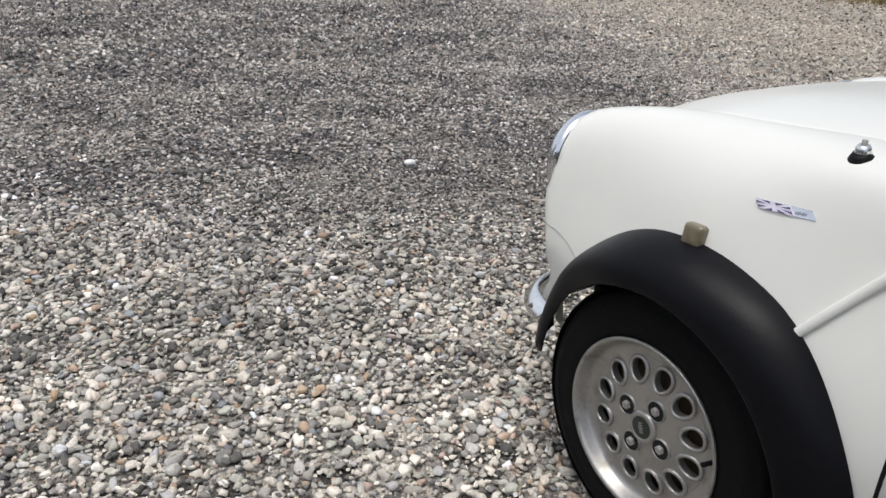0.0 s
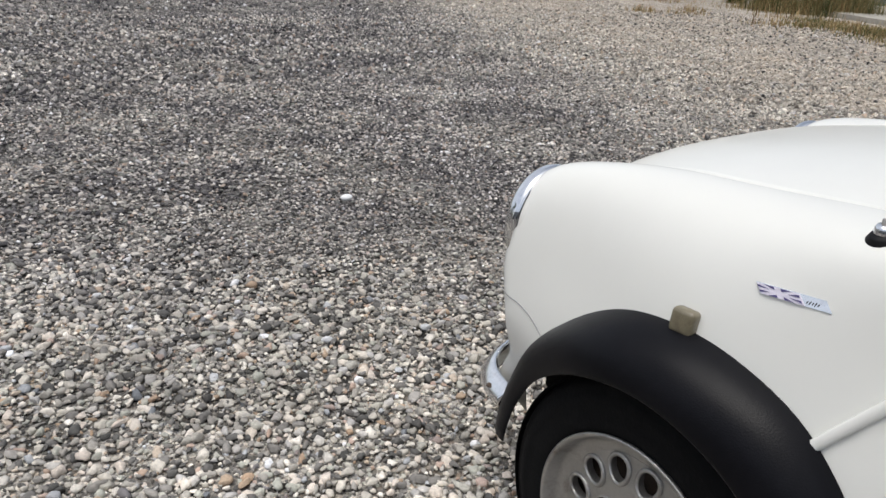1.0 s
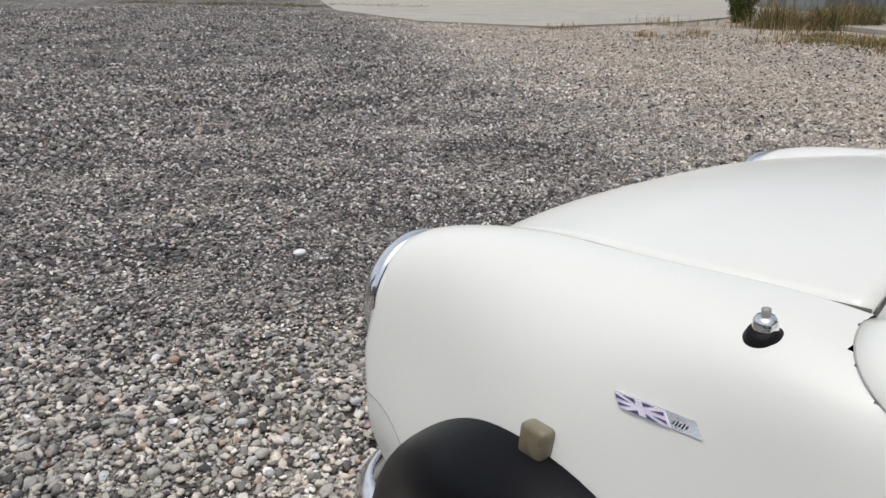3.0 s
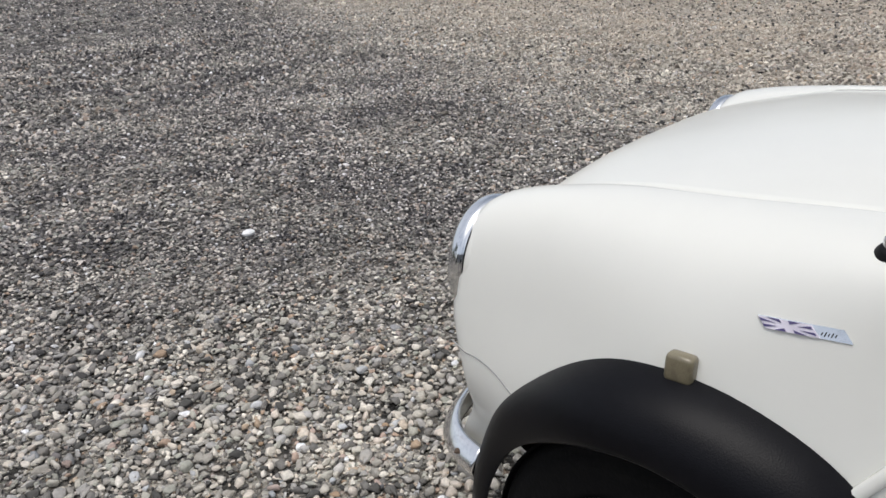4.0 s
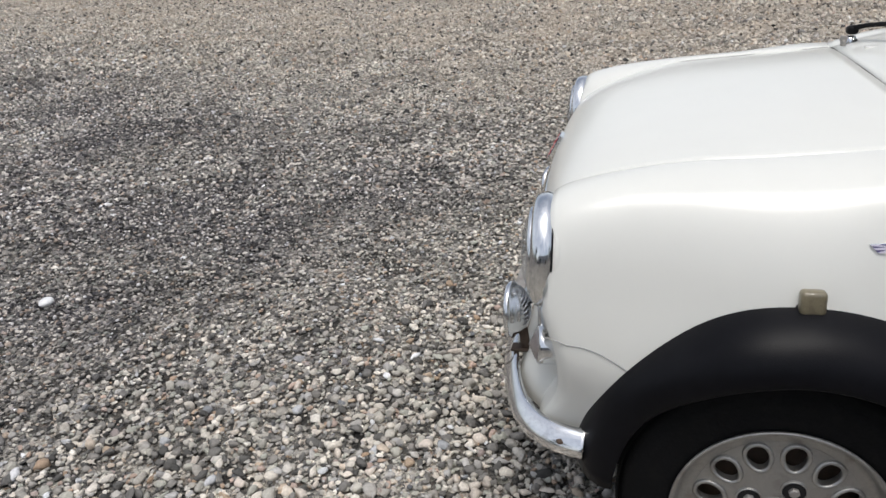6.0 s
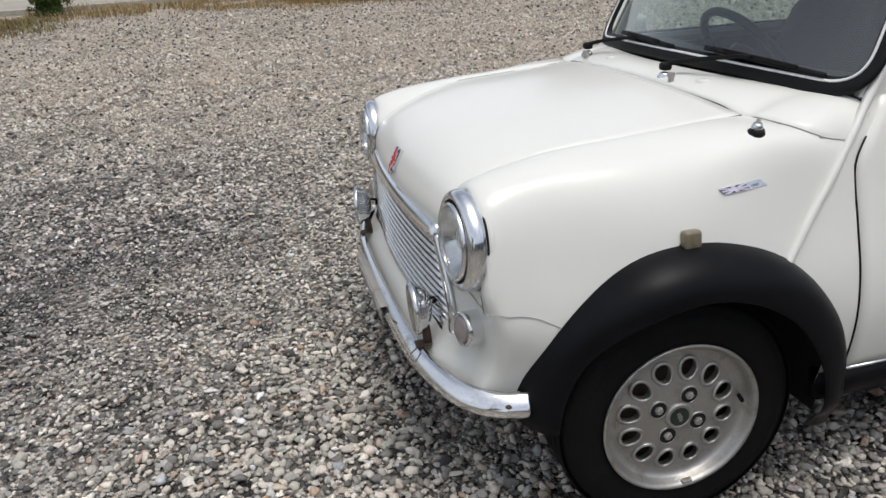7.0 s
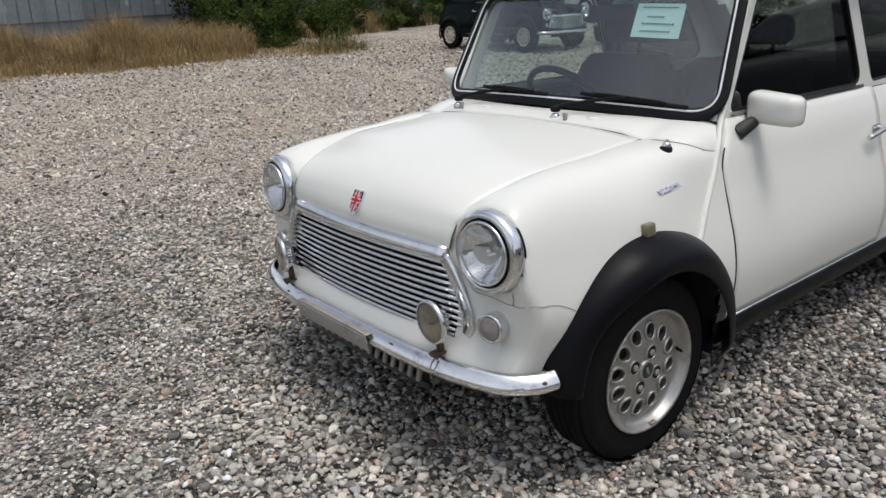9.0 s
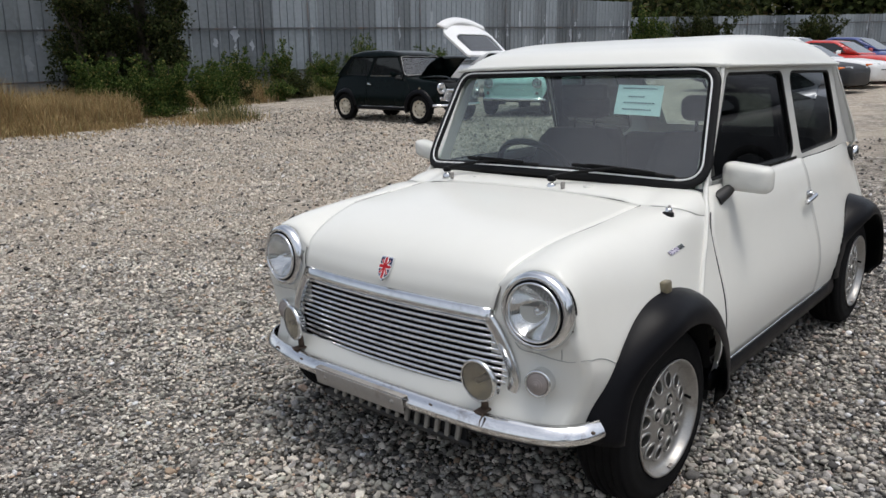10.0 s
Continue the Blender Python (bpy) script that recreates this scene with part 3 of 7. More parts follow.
def flag_shield(car):
    """Enamelled shield badge with a crossed flag on the bonnet nose."""
    m = Matrix.Translation((0, 0.4285, 0.678)) @ pose(0, 0, 0, 62, 0, 180) @ Matrix.Diagonal((1.2, 1.25, 1, 1))
    shape = [(-0.019, 0.026), (0.019, 0.026), (0.0205, 0.005), (0.016, -0.018), (0, -0.031), (-0.016, -0.018), (-0.0205, 0.005)]
    badge = new("bonnet_badge")
    badge.parent = car
    badge.matrix_local = m
    for name, k, z0, z1, mat in (("badge_plate", 1.0, -0.006, 0.0030, CHROME), ("badge_field", 0.88, -0.002, 0.0042, FLAGBLUE)):
        bm = bmesh.new()
        vs = [bm.verts.new((x * k, y * k, z0)) for x, y in shape]
        f = bm.faces.new(vs)
        ext = bmesh.ops.extrude_face_region(bm, geom=[f])
        bmesh.ops.translate(bm, verts=[v for v in ext["geom"] if isinstance(v, bmesh.types.BMVert)], vec=(0, 0, z1 - z0))
        part(name, bm, mat, badge, smooth=False)
    for name, mat, wd, z in (("white_cross", FLAGWHITE, 1.0, 0.0045), ("red_cross", FLAGRED, 0.55, 0.0051)):
        bm = bmesh.new()
        box(bm, (0.012 * wd, 0.050, 0.0012), Matrix.Translation((0, -0.001, z)))
        box(bm, (0.035, 0.012 * wd, 0.0012), Matrix.Translation((0, 0.002, z)))
        for a in (52, -52):
            box(bm, (0.042, 0.006 * wd, 0.0010), Matrix.Translation((0, 0.001, z - 0.0004)) @ pose(0, 0, 0, 0, 0, a))
        part(name, bm, mat, badge, smooth=False)


def mini_lamp(car, s, paint, name="headlight"):
    lamp = new(name)
    lamp.parent = car
    lamp.matrix_local = lamp_pose(s * 0.508, 0.388, 0.637, -3 * s, 2)
    bm = bmesh.new()
    revolve(bm, [(0.096, -0.0065), (0.1026, -0.0058), (0.1033, -0.0046), (0.1030, -0.0034), (0.101, -0.002)], Matrix(), 56)
    part("gasket", bm, SEAL, lamp)
    bm = bmesh.new()
    revolve(bm, [(0.096, -0.0056), (0.1030, -0.0058), (0.1048, -0.0100), (0.1045, -0.016), (0.1010, -0.024), (0.092, -0.036)], Matrix(), 56)
    part("lamp_bowl", bm, paint, lamp)
    bm = bmesh.new()
    revolve(bm, [(0.0980, -0.004), (0.1026, -0.0025), (0.1032, 0.011), (0.1020, 0.0195), (0.0990, 0.0270), (0.0925, 0.0320), (0.0870, 0.0330), (0.0835, 0.0305), (0.0825, 0.027)], Matrix(), 64)
    part("chrome_rim", bm, CHROME, lamp, "chrome rim")
    bm = bmesh.new()
    revolve(bm, [(0.0832, 0.031), (0.0812, 0.0255), (0.0785, 0.0255), (0.0770, 0.030)], Matrix(), 56)
    part("rim_groove", bm, SEAL, lamp)
    bm = bmesh.new()
    revolve(bm, [(0.0785, 0.026), (0.0785, 0.035), (0.0770, 0.0390), (0.0735, 0.0392), (0.0712, 0.036), (0.0710, 0.028)], Matrix(), 56)
    part("inner_ring", bm, CHROME, lamp)
    bm = bmesh.new()
    revolve(bm, [(0.0715 * t, 0.030 - 0.058 * (1 - t * t)) for t in np.linspace(1.0, 0.0, 14)], Matrix(), 40)
    part("reflector", bm, REFLECT, lamp)
    for k in range(-6, 7):                                 # moulded flutes across the top of the glass
        xk = 0.0088 * k
        yk = math.sqrt(0.0670 ** 2 - xk ** 2)
        bm = bmesh.new()
        sweep(bm, [(xk, -yk * f, 0.0345 + 0.016 * (1 - (xk * xk + yk * yk * f * f) / 0.0742 ** 2)) for f in (0.97, 0.84, 0.70, 0.58 - 0.10 * (k % 2))], disc_profile(0.0021, 5, 0.6), up=(0, 0, 1))
        part("lens_flute", bm, LENS, lamp)
    bm = bmesh.new()
    revolve(bm, [(0.0, 0.020), (0.009, 0.016), (0.011, 0.006), (0.011, -0.012)], Matrix(), 16)
    part("bulb_shield", bm, CHROME, lamp)
    bm = bmesh.new()
    revolve(bm, [(0.0714, 0.034), (0.067, 0.0395), (0.052, 0.047), (0.03, 0.0515), (0.0, 0.053)], Matrix(), 48)
    part("lens", bm, LENS, lamp)


def make_mini(m, paint, name, label, wheels="alloy", wide=0.058, dressed=True, bonnet_open=0.0, tint=None, slats=True):
    car = thing(name, label, "car")
    tint = tint or SHADEGLASS
    # shell: wings, doors, quarters
    for s in (-1, 1):
        part("front_wing", mini_wing(s), paint, car)
        # cowl side under the screen pillar
        bm = bmesh.new()
        rows = [[(s * (side_w(z, y) - 0.004), y, z) for z in np.linspace(0.60, 0.772 + 0.075 * smoothstep(-0.385, -0.46, y), 14)] for y in np.linspace(-0.385, -0.54, 10)]
        grid(bm, rows)
        part("cowl_side", bm, paint, car)
        # door
        door = new("door")
        door.parent = car
        bm = bmesh.new()
        rows = []
        for j in range(26):
            z = 0.285 + (0.845 - 0.285) * j / 25
            yf = -0.392 - 0.075 * smoothstep(0.70, 0.845, z) ** 1.3
            yr = -1.4305 - 0.03 * smoothstep(0.6, 0.845, z)
            row = [(s * side_w(z, y), y, z) for y in np.linspace(yf, yr, 34)]
            row = [(row[0][0] - s * 0.018, row[0][1] - 0.001, z)] + row + [(row[-1][0] - s * 0.018, row[-1][1] + 0.001, z)]
            rows.append(row)
        rows = [[(x - s * 0.018, y, z + 0.001) for x, y, z in rows[0]]] + rows + [[(x - s * 0.016, y, z + 0.004) for x, y, z in rows[-1]]]
        grid(bm, rows)
        part("door_skin", bm, paint, door)
        # quarter panel
        bm = bmesh.new()
        rows = []
        for y in np.linspace(-1.434, -2.36, 46):
            rows.append([(s * side_w(z, y), y - 0.03 * smoothstep(0.6, 0.845, z) * smoothstep(-1.75, -1.434, y), z) for z in np.linspace(0.27, 0.845, 28)])
        for j in range(1, 8):
            a = math.pi / 2 * j / 7
            y, ins = -2.36 - 0.075 * math.sin(a), 0.08 * (1 - math.cos(a))
            rows.append([(s * (side_w(z, -2.36) - ins), y - 0.03 * smoothstep(0.9, 0.4, z), z) for z in np.linspace(0.27, 0.845, 28)])
        rows.append([(0, y_[1] + 0.0, y_[2]) for y_ in rows[-1]])
        rows = [[(x, y + 0.05 * smoothstep(0.45, 0.845, z) * smoothstep(-2.0, -2.40, y), z) for x, y, z in r] for r in rows]
        grid(bm, rows, skip=lambda c: in_arch(c, -WHEELBASE, 0.335))
        part("rear_quarter", bm, paint, car)
        # cabin side frame with its two window openings
        bm = bmesh.new()
        outline = resample([(cabin_front_y(0.845), 0.845), (-2.345, 0.845), (cabin_rear_y(1.225), 1.228), (cabin_front_y(1.228) + 0.01, 1.228)], 0.05)
        w1 = rounded([(-0.505, 0.862), (-1.390, 0.862), (-1.225, 1.203), (-0.668, 1.203)], [0.02, 0.045, 0.06, 0.035])
        w2 = rounded([(-1.475, 0.862), (-2.150, 0.876), (-1.890, 1.198), (-1.305, 1.203)], [0.05, 0.06, 0.06, 0.04])
        plate(bm, outline, [w1, w2], lambda u, v, d: Vector((s * (side_glass_w(v, u) - d), u, v)), 0.022)
        part("cabin_side", bm, paint, car, sharp=40)
        for k, (nm, out) in enumerate((("door_glass", w1), ("quarter_glass", w2))):
            bm = bmesh.new()
            plate(bm, [q + (q - sum(out, Vector((0, 0))) / len(out)) * 0.012 for q in out], [], lambda u, v, d: Vector((s * (side_glass_w(v, u) - 0.012), u, v)), 0)
            # left and quarter panes carry the cabin's shade; right door pane stays clear
            part(nm, bm, QUARTERGLASS if k and dressed else GLASS if dressed and s > 0 else tint, door if k == 0 else car, smooth=False).visible_shadow = False
            bm = bmesh.new()
            sweep(bm, [Vector((s * (side_glass_w(q[1], q[0]) - 0.006), q[0], q[1])) for q in out], disc_profile(0.007, 6), up=(1, 0, 0), closed=True)
            part("glass_seal", bm, SEAL, door if k == 0 else car)
        bm = bmesh.new()                                   # bright strip along the foot of the door glass
        sweep(bm, [Vector((s * (side_glass_w(0.856, y) + 0.004), y, 0.857)) for y in np.linspace(-0.50, -1.39, 12)], [(-0.003, -0.006), (0.003, -0.006), (0.003, 0.006), (-0.003, 0.006)])
        part("waist_strip", bm, CHROME, door, smooth=False)
        # dark lining on the pillar behind the door, with the belt hanging on it
        bm = bmesh.new()
        plate(bm, [(-1.385, 0.80), (-1.480, 0.80), (-1.300, 1.215), (-1.222, 1.215)], [], lambda u, v, d: Vector((s * (side_glass_w(max(v, 0.845), u) - 0.026 - d), u, v)), 0.012)
        part("pillar_trim", bm, TRIM, car, smooth=False)
        bm = bmesh.new()
        sweep(bm, [(s * 0.500, -1.262, 1.150), (s * 0.512, -1.315, 0.98), (s * 0.522, -1.37, 0.80), (s * 0.528, -1.40, 0.55)], [(-0.022, -0.0012), (0.022, -0.0012), (0.022, 0.0012), (-0.022, 0.0012)], up=(1, 0, 0))
        part("seat_belt", bm, FABRIC, car, smooth=False)
        # outer body flange from the arch up the screen pillar to the gutter
        low = [Vector((s * (body_w(z, y) + 0.003), y, z)) for y, z in ((-0.212, 0.545), (-0.250, 0.598), (-0.288, 0.650), (-0.334, 0.710), (-0.388, 0.782), (-0.432, 0.835))]
        pts = curve_points(low + [Vector((s * 0.576, -0.485, 0.92)), Vector((s * 0.563, -0.553, 1.08)), Vector((s * 0.553, -0.612, 1.222))], 6)
        bm = bmesh.new()
        sweep(bm, pts, [(-0.0078, -0.008), (0.0078, -0.008), (0.0078, 0.003), (0.005, 0.006), (-0.005, 0.006), (-0.0078, 0.003)], up=(s, 0, 0.0))
        part("pillar_flange", bm, paint, car)
        # rear pillar corner and its flange
        bm = bmesh.new()
        rows = []
        for z in np.linspace(0.842, 1.228, 12):
            t = (1.225 - z) / 0.375
            y1, p2 = cabin_rear_y(z) + 0.03, Vector((0.545 + 0.035 * t, -2.015 - 0.365 * t + 0.03 * (1 - t), z))
            p1 = Vector((side_glass_w(z, y1) + 0.001, y1, z))
            mid = (p1 + p2) / 2 + Vector((0.006, 0, 0))
            rows.append([(s * q.x, q.y, q.z) for q in (p1, mid, p2, p2 + Vector((-0.03, -0.002, 0)))])
        grid(bm, rows)
        part("rear_pillar", bm, paint, car)
        low = []
        for z in (0.80, 0.72, 0.64, 0.56, 0.48, 0.42):
            y = -2.36 - 0.075 * math.sin(0.6) - 0.03 * smoothstep(0.9, 0.4, z)
            low.append((s * (side_w(z, -2.36) - 0.08 * (1 - math.cos(0.6)) + 0.002), y + 0.05 * smoothstep(0.45, 0.845, z) * smoothstep(-2.0, -2.40, y), z))
        pts = curve_points([(s * 0.546, -1.986, 1.22), (s * 0.561, -2.165, 1.05), (s * 0.577, -2.325, 0.88)] + low, 6)
        bm = bmesh.new()
        sweep(bm, pts, disc_profile(0.007, 6), up=(s, 0, 0))
        part("rear_flange", bm, paint, car)
        # joints
        if dressed:
            seam_line(car, [Vector((s * (side_w(z, -0.389 - 0.075 * smoothstep(0.70, 0.845, z) ** 1.3) + 0.0004), -0.389 - 0.075 * smoothstep(0.70, 0.845, z) ** 1.3, z)) for z in np.linspace(0.285, 0.775, 30)], 0.0020, SEAL)
            seam_line(car, curve_points([(s * (body_w(0.53, min(0.35 + 0.048 * math.sin(a), 0.385)) - 0.024 * (1 - math.cos(a)) + 0.0006 - (0.03 if a > 1.6 else 0)), 0.3512 + 0.048 * math.sin(min(a, 1.57)), 0.528) for a in (0.9, 0.45)] + [(s * (body_w(z, y) + 0.0008), y, z) for y, z in ((0.352, 0.522), (0.33, 0.520), (0.30, 0.512), (0.275, 0.500), (0.25, 0.485), (0.235, 0.475))], 5), 0.0010, JOINT)
            seam_line(car, curve_points([(s * 0.618, 0.3920, 0.5255), (s * 0.600, 0.3905, 0.519), (s * 0.572, 0.3832, 0.5135), (s * 0.541, 0.3842, 0.5133), (s * 0.511, 0.3866, 0.5172), (s * 0.487, 0.3925, 0.5205), (s * 0.462, 0.4015, 0.5248), (s * 0.446, 0.4075, 0.5430)], 5), 0.0010, JOINT)
            seam_line(car, [(s * 0.572, 0.3832, 0.5135), (s * 0.5722, 0.3842, 0.5302), (s * 0.5726, 0.3862, 0.5440)], 0.0010, JOINT)
            seam_line(car, [Vector((s * (side_w(z, -1.432) - 0.0004), -1.4323 - 0.03 * smoothstep(0.6, 0.845, z), z)) for z in np.linspace(0.30, 0.842, 24)], 0.0011, JOINT)
            seam_line(car, [bonnet_point(t, s * 1.0) + Vector((s * 0.0016, 0.0, -0.0016)) for t in np.linspace(0.0, 1.0, 60)], 0.0023, SEAMGREY)
        # sill
        bm = bmesh.new()
        sweep(bm, [(s * 0.674, y, 0.268) for y in np.linspace(-0.33, -1.72, 14)], [(-0.02, -0.055), (0.012, -0.05), (0.017, -0.02), (0.012, 0.014), (-0.02, 0.016)] if s < 0 else [(0.02, -0.055), (0.02, 0.016), (-0.012, 0.014), (-0.017, -0.02), (-0.012, -0.05)])
        part("sill", bm, VINYL, car, "black sill trim")
        bm = bmesh.new()
        sweep(bm, [(s * 0.685, y, 0.284) for y in np.linspace(-0.36, -1.66, 10)], disc_profile(0.004, 6))
        part("sill_strip", bm, CHROME, car)
        for y0, nm in ((0.0, "front_arch"), (-WHEELBASE, "rear_arch")):
            part(nm, mini_flare(s, y0, wide * (1.0 if y0 == 0 else 1.25)), VINYL, car, "black plastic wheel arch")
        for y0 in (0.0, -WHEELBASE):
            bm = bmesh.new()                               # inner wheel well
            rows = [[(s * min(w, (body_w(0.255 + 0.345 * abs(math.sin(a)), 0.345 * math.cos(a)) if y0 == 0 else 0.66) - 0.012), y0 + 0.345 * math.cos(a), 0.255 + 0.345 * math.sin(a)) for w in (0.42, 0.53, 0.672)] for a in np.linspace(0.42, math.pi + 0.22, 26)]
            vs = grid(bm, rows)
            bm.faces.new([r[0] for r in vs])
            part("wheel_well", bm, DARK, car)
            mini_wheel(wheels, car, (s * (0.693 if y0 == 0 else 0.7), y0 + (0.006 if y0 == 0 else 0.0), HUB - 0.002), s, steer=-2.4 if y0 == 0 and dressed else 0.0)
        mini_lamp(car, s, paint)
        # indicator lamp
        ind = new("indicator")
        ind.parent = car
        ind.matrix_local = lamp_pose(s * 0.517, 0.400, 0.447, -10 * s, 4)
        bm = bmesh.new()
        revolve(bm, [(0.036, -0.045), (0.0370, 0.004), (0.0368, 0.012), (0.034, 0.016), (0.0285, 0.014), (0.028, 0.010)], Matrix(), 36)
        part("base_ring", bm, CHROME, ind)
        bm = bmesh.new()
        prof = [(0.0285, 0.010), (0.0283, 0.016)]
        for k in range(5):
            r = 0.0278 - 0.0055 * k
            prof += [(r, 0.018 + 0.0026 * k), (r - 0.0028, 0.0206 + 0.0026 * k), (r - 0.0040, 0.0198 + 0.0026 * k)]
        revolve(bm, prof + [(0.0, 0.0325)], Matrix(), 36)
        part("ribbed_lens", bm, MILKY, ind)
        # side lamp on the wing
        bm = bmesh.new()
        mm = Matrix.Translation((s * 0.661, -0.009, 0.632)) @ pose(0, 0, 0, 0, s * -6, 0)
        box(bm, (0.024, 0.037, 0.038), mm, 0.007, 3)
        side = part("side_repeater", bm, AMBER, car, "faded amber side lamp")
        bm = bmesh.new()
        box(bm, (0.012, 0.042, 0.024), Matrix.Translation((s * 0.653, -0.009, 0.612)) @ pose(0, 0, 0, 0, s * -10, 0), 0.003)
        part("lamp_base", bm, TRIM, side).matrix_parent_inverse = Matrix()
        # door mirror
        mir = new("door_mirror")
        mir.parent = car
        xm, zm, hm, tm = (0.660, 0.866, 1.0, -0.06) if s < 0 else (0.735, 0.887, 0.80, 0.22)
        bm = bmesh.new()
        rows = []
        for k, (d, sc) in enumerate(((0.034, 0.0), (0.033, 0.55), (0.028, 0.80), (0.016, 0.95), (0.0, 1.0), (-0.02, 1.0), (-0.034, 0.985), (-0.036, 0.93))):
            out = rounded([(-0.080 * max(sc, 0.01), -0.045 * max(sc, 0.01)), (0.078 * max(sc, 0.01), -0.043 * max(sc, 0.01)), (0.078 * max(sc, 0.01), 0.044 * max(sc, 0.01)), (-0.080 * max(sc, 0.01), 0.050 * max(sc, 0.01))], 0.028 * max(sc, 0.01), 5)
            rows.append([Vector((s * (xm + q[0]), -0.595 + d, zm + q[1] * hm + q[0] * tm)) for q in out])
        grid(bm, rows, close_v=True)
        part("housing", bm, paint, mir)
        bm = bmesh.new()
        plate(bm, rounded([(-0.073, -0.039), (0.071, -0.037), (0.071, 0.038), (-0.073, 0.044)], 0.022, 5), [], lambda u, v, d: Vector((s * (xm + u), -0.628, zm + v * hm + u * tm)), 0)
        part("mirror_glass", bm, CHROME, mir, smooth=False)
        bm = bmesh.new()
        sweep(bm, curve_points([(s * 0.592, -0.515, 0.800), (s * 0.604, -0.535, 0.815), (s * (xm - 0.048), -0.565, 0.828), (s * (xm - 0.048), -0.585, 0.836)], 4), disc_profile(0.022, 10), up=(s, 0, 0.2), scale=lambda t: 1.15 - 0.45 * t)
        part("arm", bm, TRIM, mir)
        # door handle
        bm = bmesh.new()
        yy = -1.372
        sweep(bm, curve_points([(s * (side_w(0.70, yy) + 0.004), yy - 0.055, 0.707), (s * (side_w(0.70, yy) + 0.026), yy - 0.038, 0.706), (s * (side_w(0.70, yy) + 0.032), yy, 0.702), (s * (side_w(0.70, yy) + 0.03), yy + 0.085, 0.690)], 5), disc_profile(0.0095, 8))
        hd = part("door_handle", bm, CHROME, door, "chrome door handle")
        bm = bmesh.new()
        box(bm, (0.006, 0.062, 0.036), Matrix.Translation((s * (side_w(0.70, yy) + 0.0015), yy - 0.03, 0.703)), 0.0015)
        part("handle_plate", bm, CHROME, hd)
    # front panel between the wings, and the apron under the bumper
    bm = bmesh.new()
    rows = []
    for z, y in ((0.640, 0.402), (0.60, 0.408), (0.50, 0.410), (0.425, 0.414), (0.395, 0.424), (0.365, 0.440), (0.335, 0.456), (0.312, 0.462), (0.304, 0.452)):
        k = 0.565 if z > 0.3 else 0.48
        rows.append([(x, y + (0.012 if z < 0.45 else 0.0) * (1 - (x / 0.575) ** 2) - 0.085 * smoothstep(0.43, 0.60, abs(x)), z) for x in np.linspace(-k, k, 30)])
    grid(bm, rows, skip=lambda c: 0.40 < c.z < 0.61 and abs(c.x) < 0.408 - 0.34 * max(0.0, c.z - 0.46))
    part("front_panel", bm, paint, car)
    # black sheet gives the gaps between slats their shade
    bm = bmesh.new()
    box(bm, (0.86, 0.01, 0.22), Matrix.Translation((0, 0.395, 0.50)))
    part("grille_shade_sheet", bm, DARK, car, smooth=False)
    # grille
    gr = new("grille")
    gr.parent = car
    half = hermite([0.395, 0.42, 0.46, 0.52, 0.60], [0.398, 0.424, 0.430, 0.402, 0.356])

    def gy(x, z=0.5):
        return 0.436 - 0.028 * (x / 0.43) ** 2 + (0.5 - z) * 0.02
    if not slats:                                          # plain painted nose with one bright bar
        bm = bmesh.new()
        grid(bm, [[(x, gy(x, z) + 0.004, z) for x in np.linspace(-half(z), half(z), 18)] for z in np.linspace(0.392, 0.606, 8)])
        part("nose_panel", bm, paint, gr)
        bm = bmesh.new()
        sweep(bm, [(x, gy(x, 0.5) + 0.010, 0.520) for x in np.linspace(-0.26, -0.06, 8)], disc_profile(0.006, 6))
        part("nose_bar", bm, CHROME, gr)
    for k in range(11 if slats else 0):
        z = 0.408 + k * 0.0172
        bm = bmesh.new()
        hw = half(z) - 0.006
        sweep(bm, [(x, gy(x, z), z) for x in np.linspace(-hw, hw, 16)], [(-0.010, -0.0015), (0.0, -0.0045), (0.004, -0.003), (0.0055, 0.0), (0.004, 0.0045), (-0.010, 0.006)])
        part("grille_slat", bm, CHROME, gr)
    if slats:
        strip = [(0.012, -0.017), (-0.008, -0.018), (-0.013, -0.013), (-0.013, -0.006), (-0.006, 0.012), (0.0, 0.017), (0.012, 0.018)]
        bm = bmesh.new()
        sweep(bm, [(x, gy(x, 0.6) + 0.006, 0.607) for x in np.linspace(-0.376, 0.376, 24)], strip)
        part("top_trim", bm, CHROME, gr)
        for s in (-1, 1):
            pts = curve_points([(s * 0.368, gy(0.37) + 0.004, 0.598), (s * 0.402, gy(0.40) + 0.005, 0.552), (s * 0.432, gy(0.43) + 0.006, 0.493), (s * 0.446, gy(0.44) + 0.006, 0.443), (s * 0.436, gy(0.43) + 0.005, 0.404), (s * 0.402, gy(0.4) + 0.003, 0.388)], 6)
            bm = bmesh.new()
            sweep(bm, pts, [(-0.018, -0.004), (0.018, -0.004), (0.018, 0.003), (0.015, 0.007), (0.008, 0.009), (-0.010, 0.009), (-0.016, 0.006), (-0.018, 0.002)], up=(0, 1, 0.0))
            part("side_trim", bm, CHROME, gr)
        bm = bmesh.new()
        sweep(bm, [(x, gy(x, 0.4), 0.390) for x in np.linspace(-0.40, 0.40, 16)], disc_profile(0.0075, 8))
        part("bottom_trim", bm, CHROME, gr)
    # bumper
    bp = new("front_bumper")
    bp.parent = car
    half_b = [(0.2, 0.494, 0.325), (0.38, 0.485, 0.325), (0.515, 0.458, 0.325), (0.590, 0.425, 0.325), (0.634, 0.376, 0.325), (0.653, 0.318, 0.325)]
    bpts = curve_points([(-x, y, z) for x, y, z in half_b[::-1]] + [(0, 0.497, 0.325)] + half_b, 6)
    bm = bmesh.new()
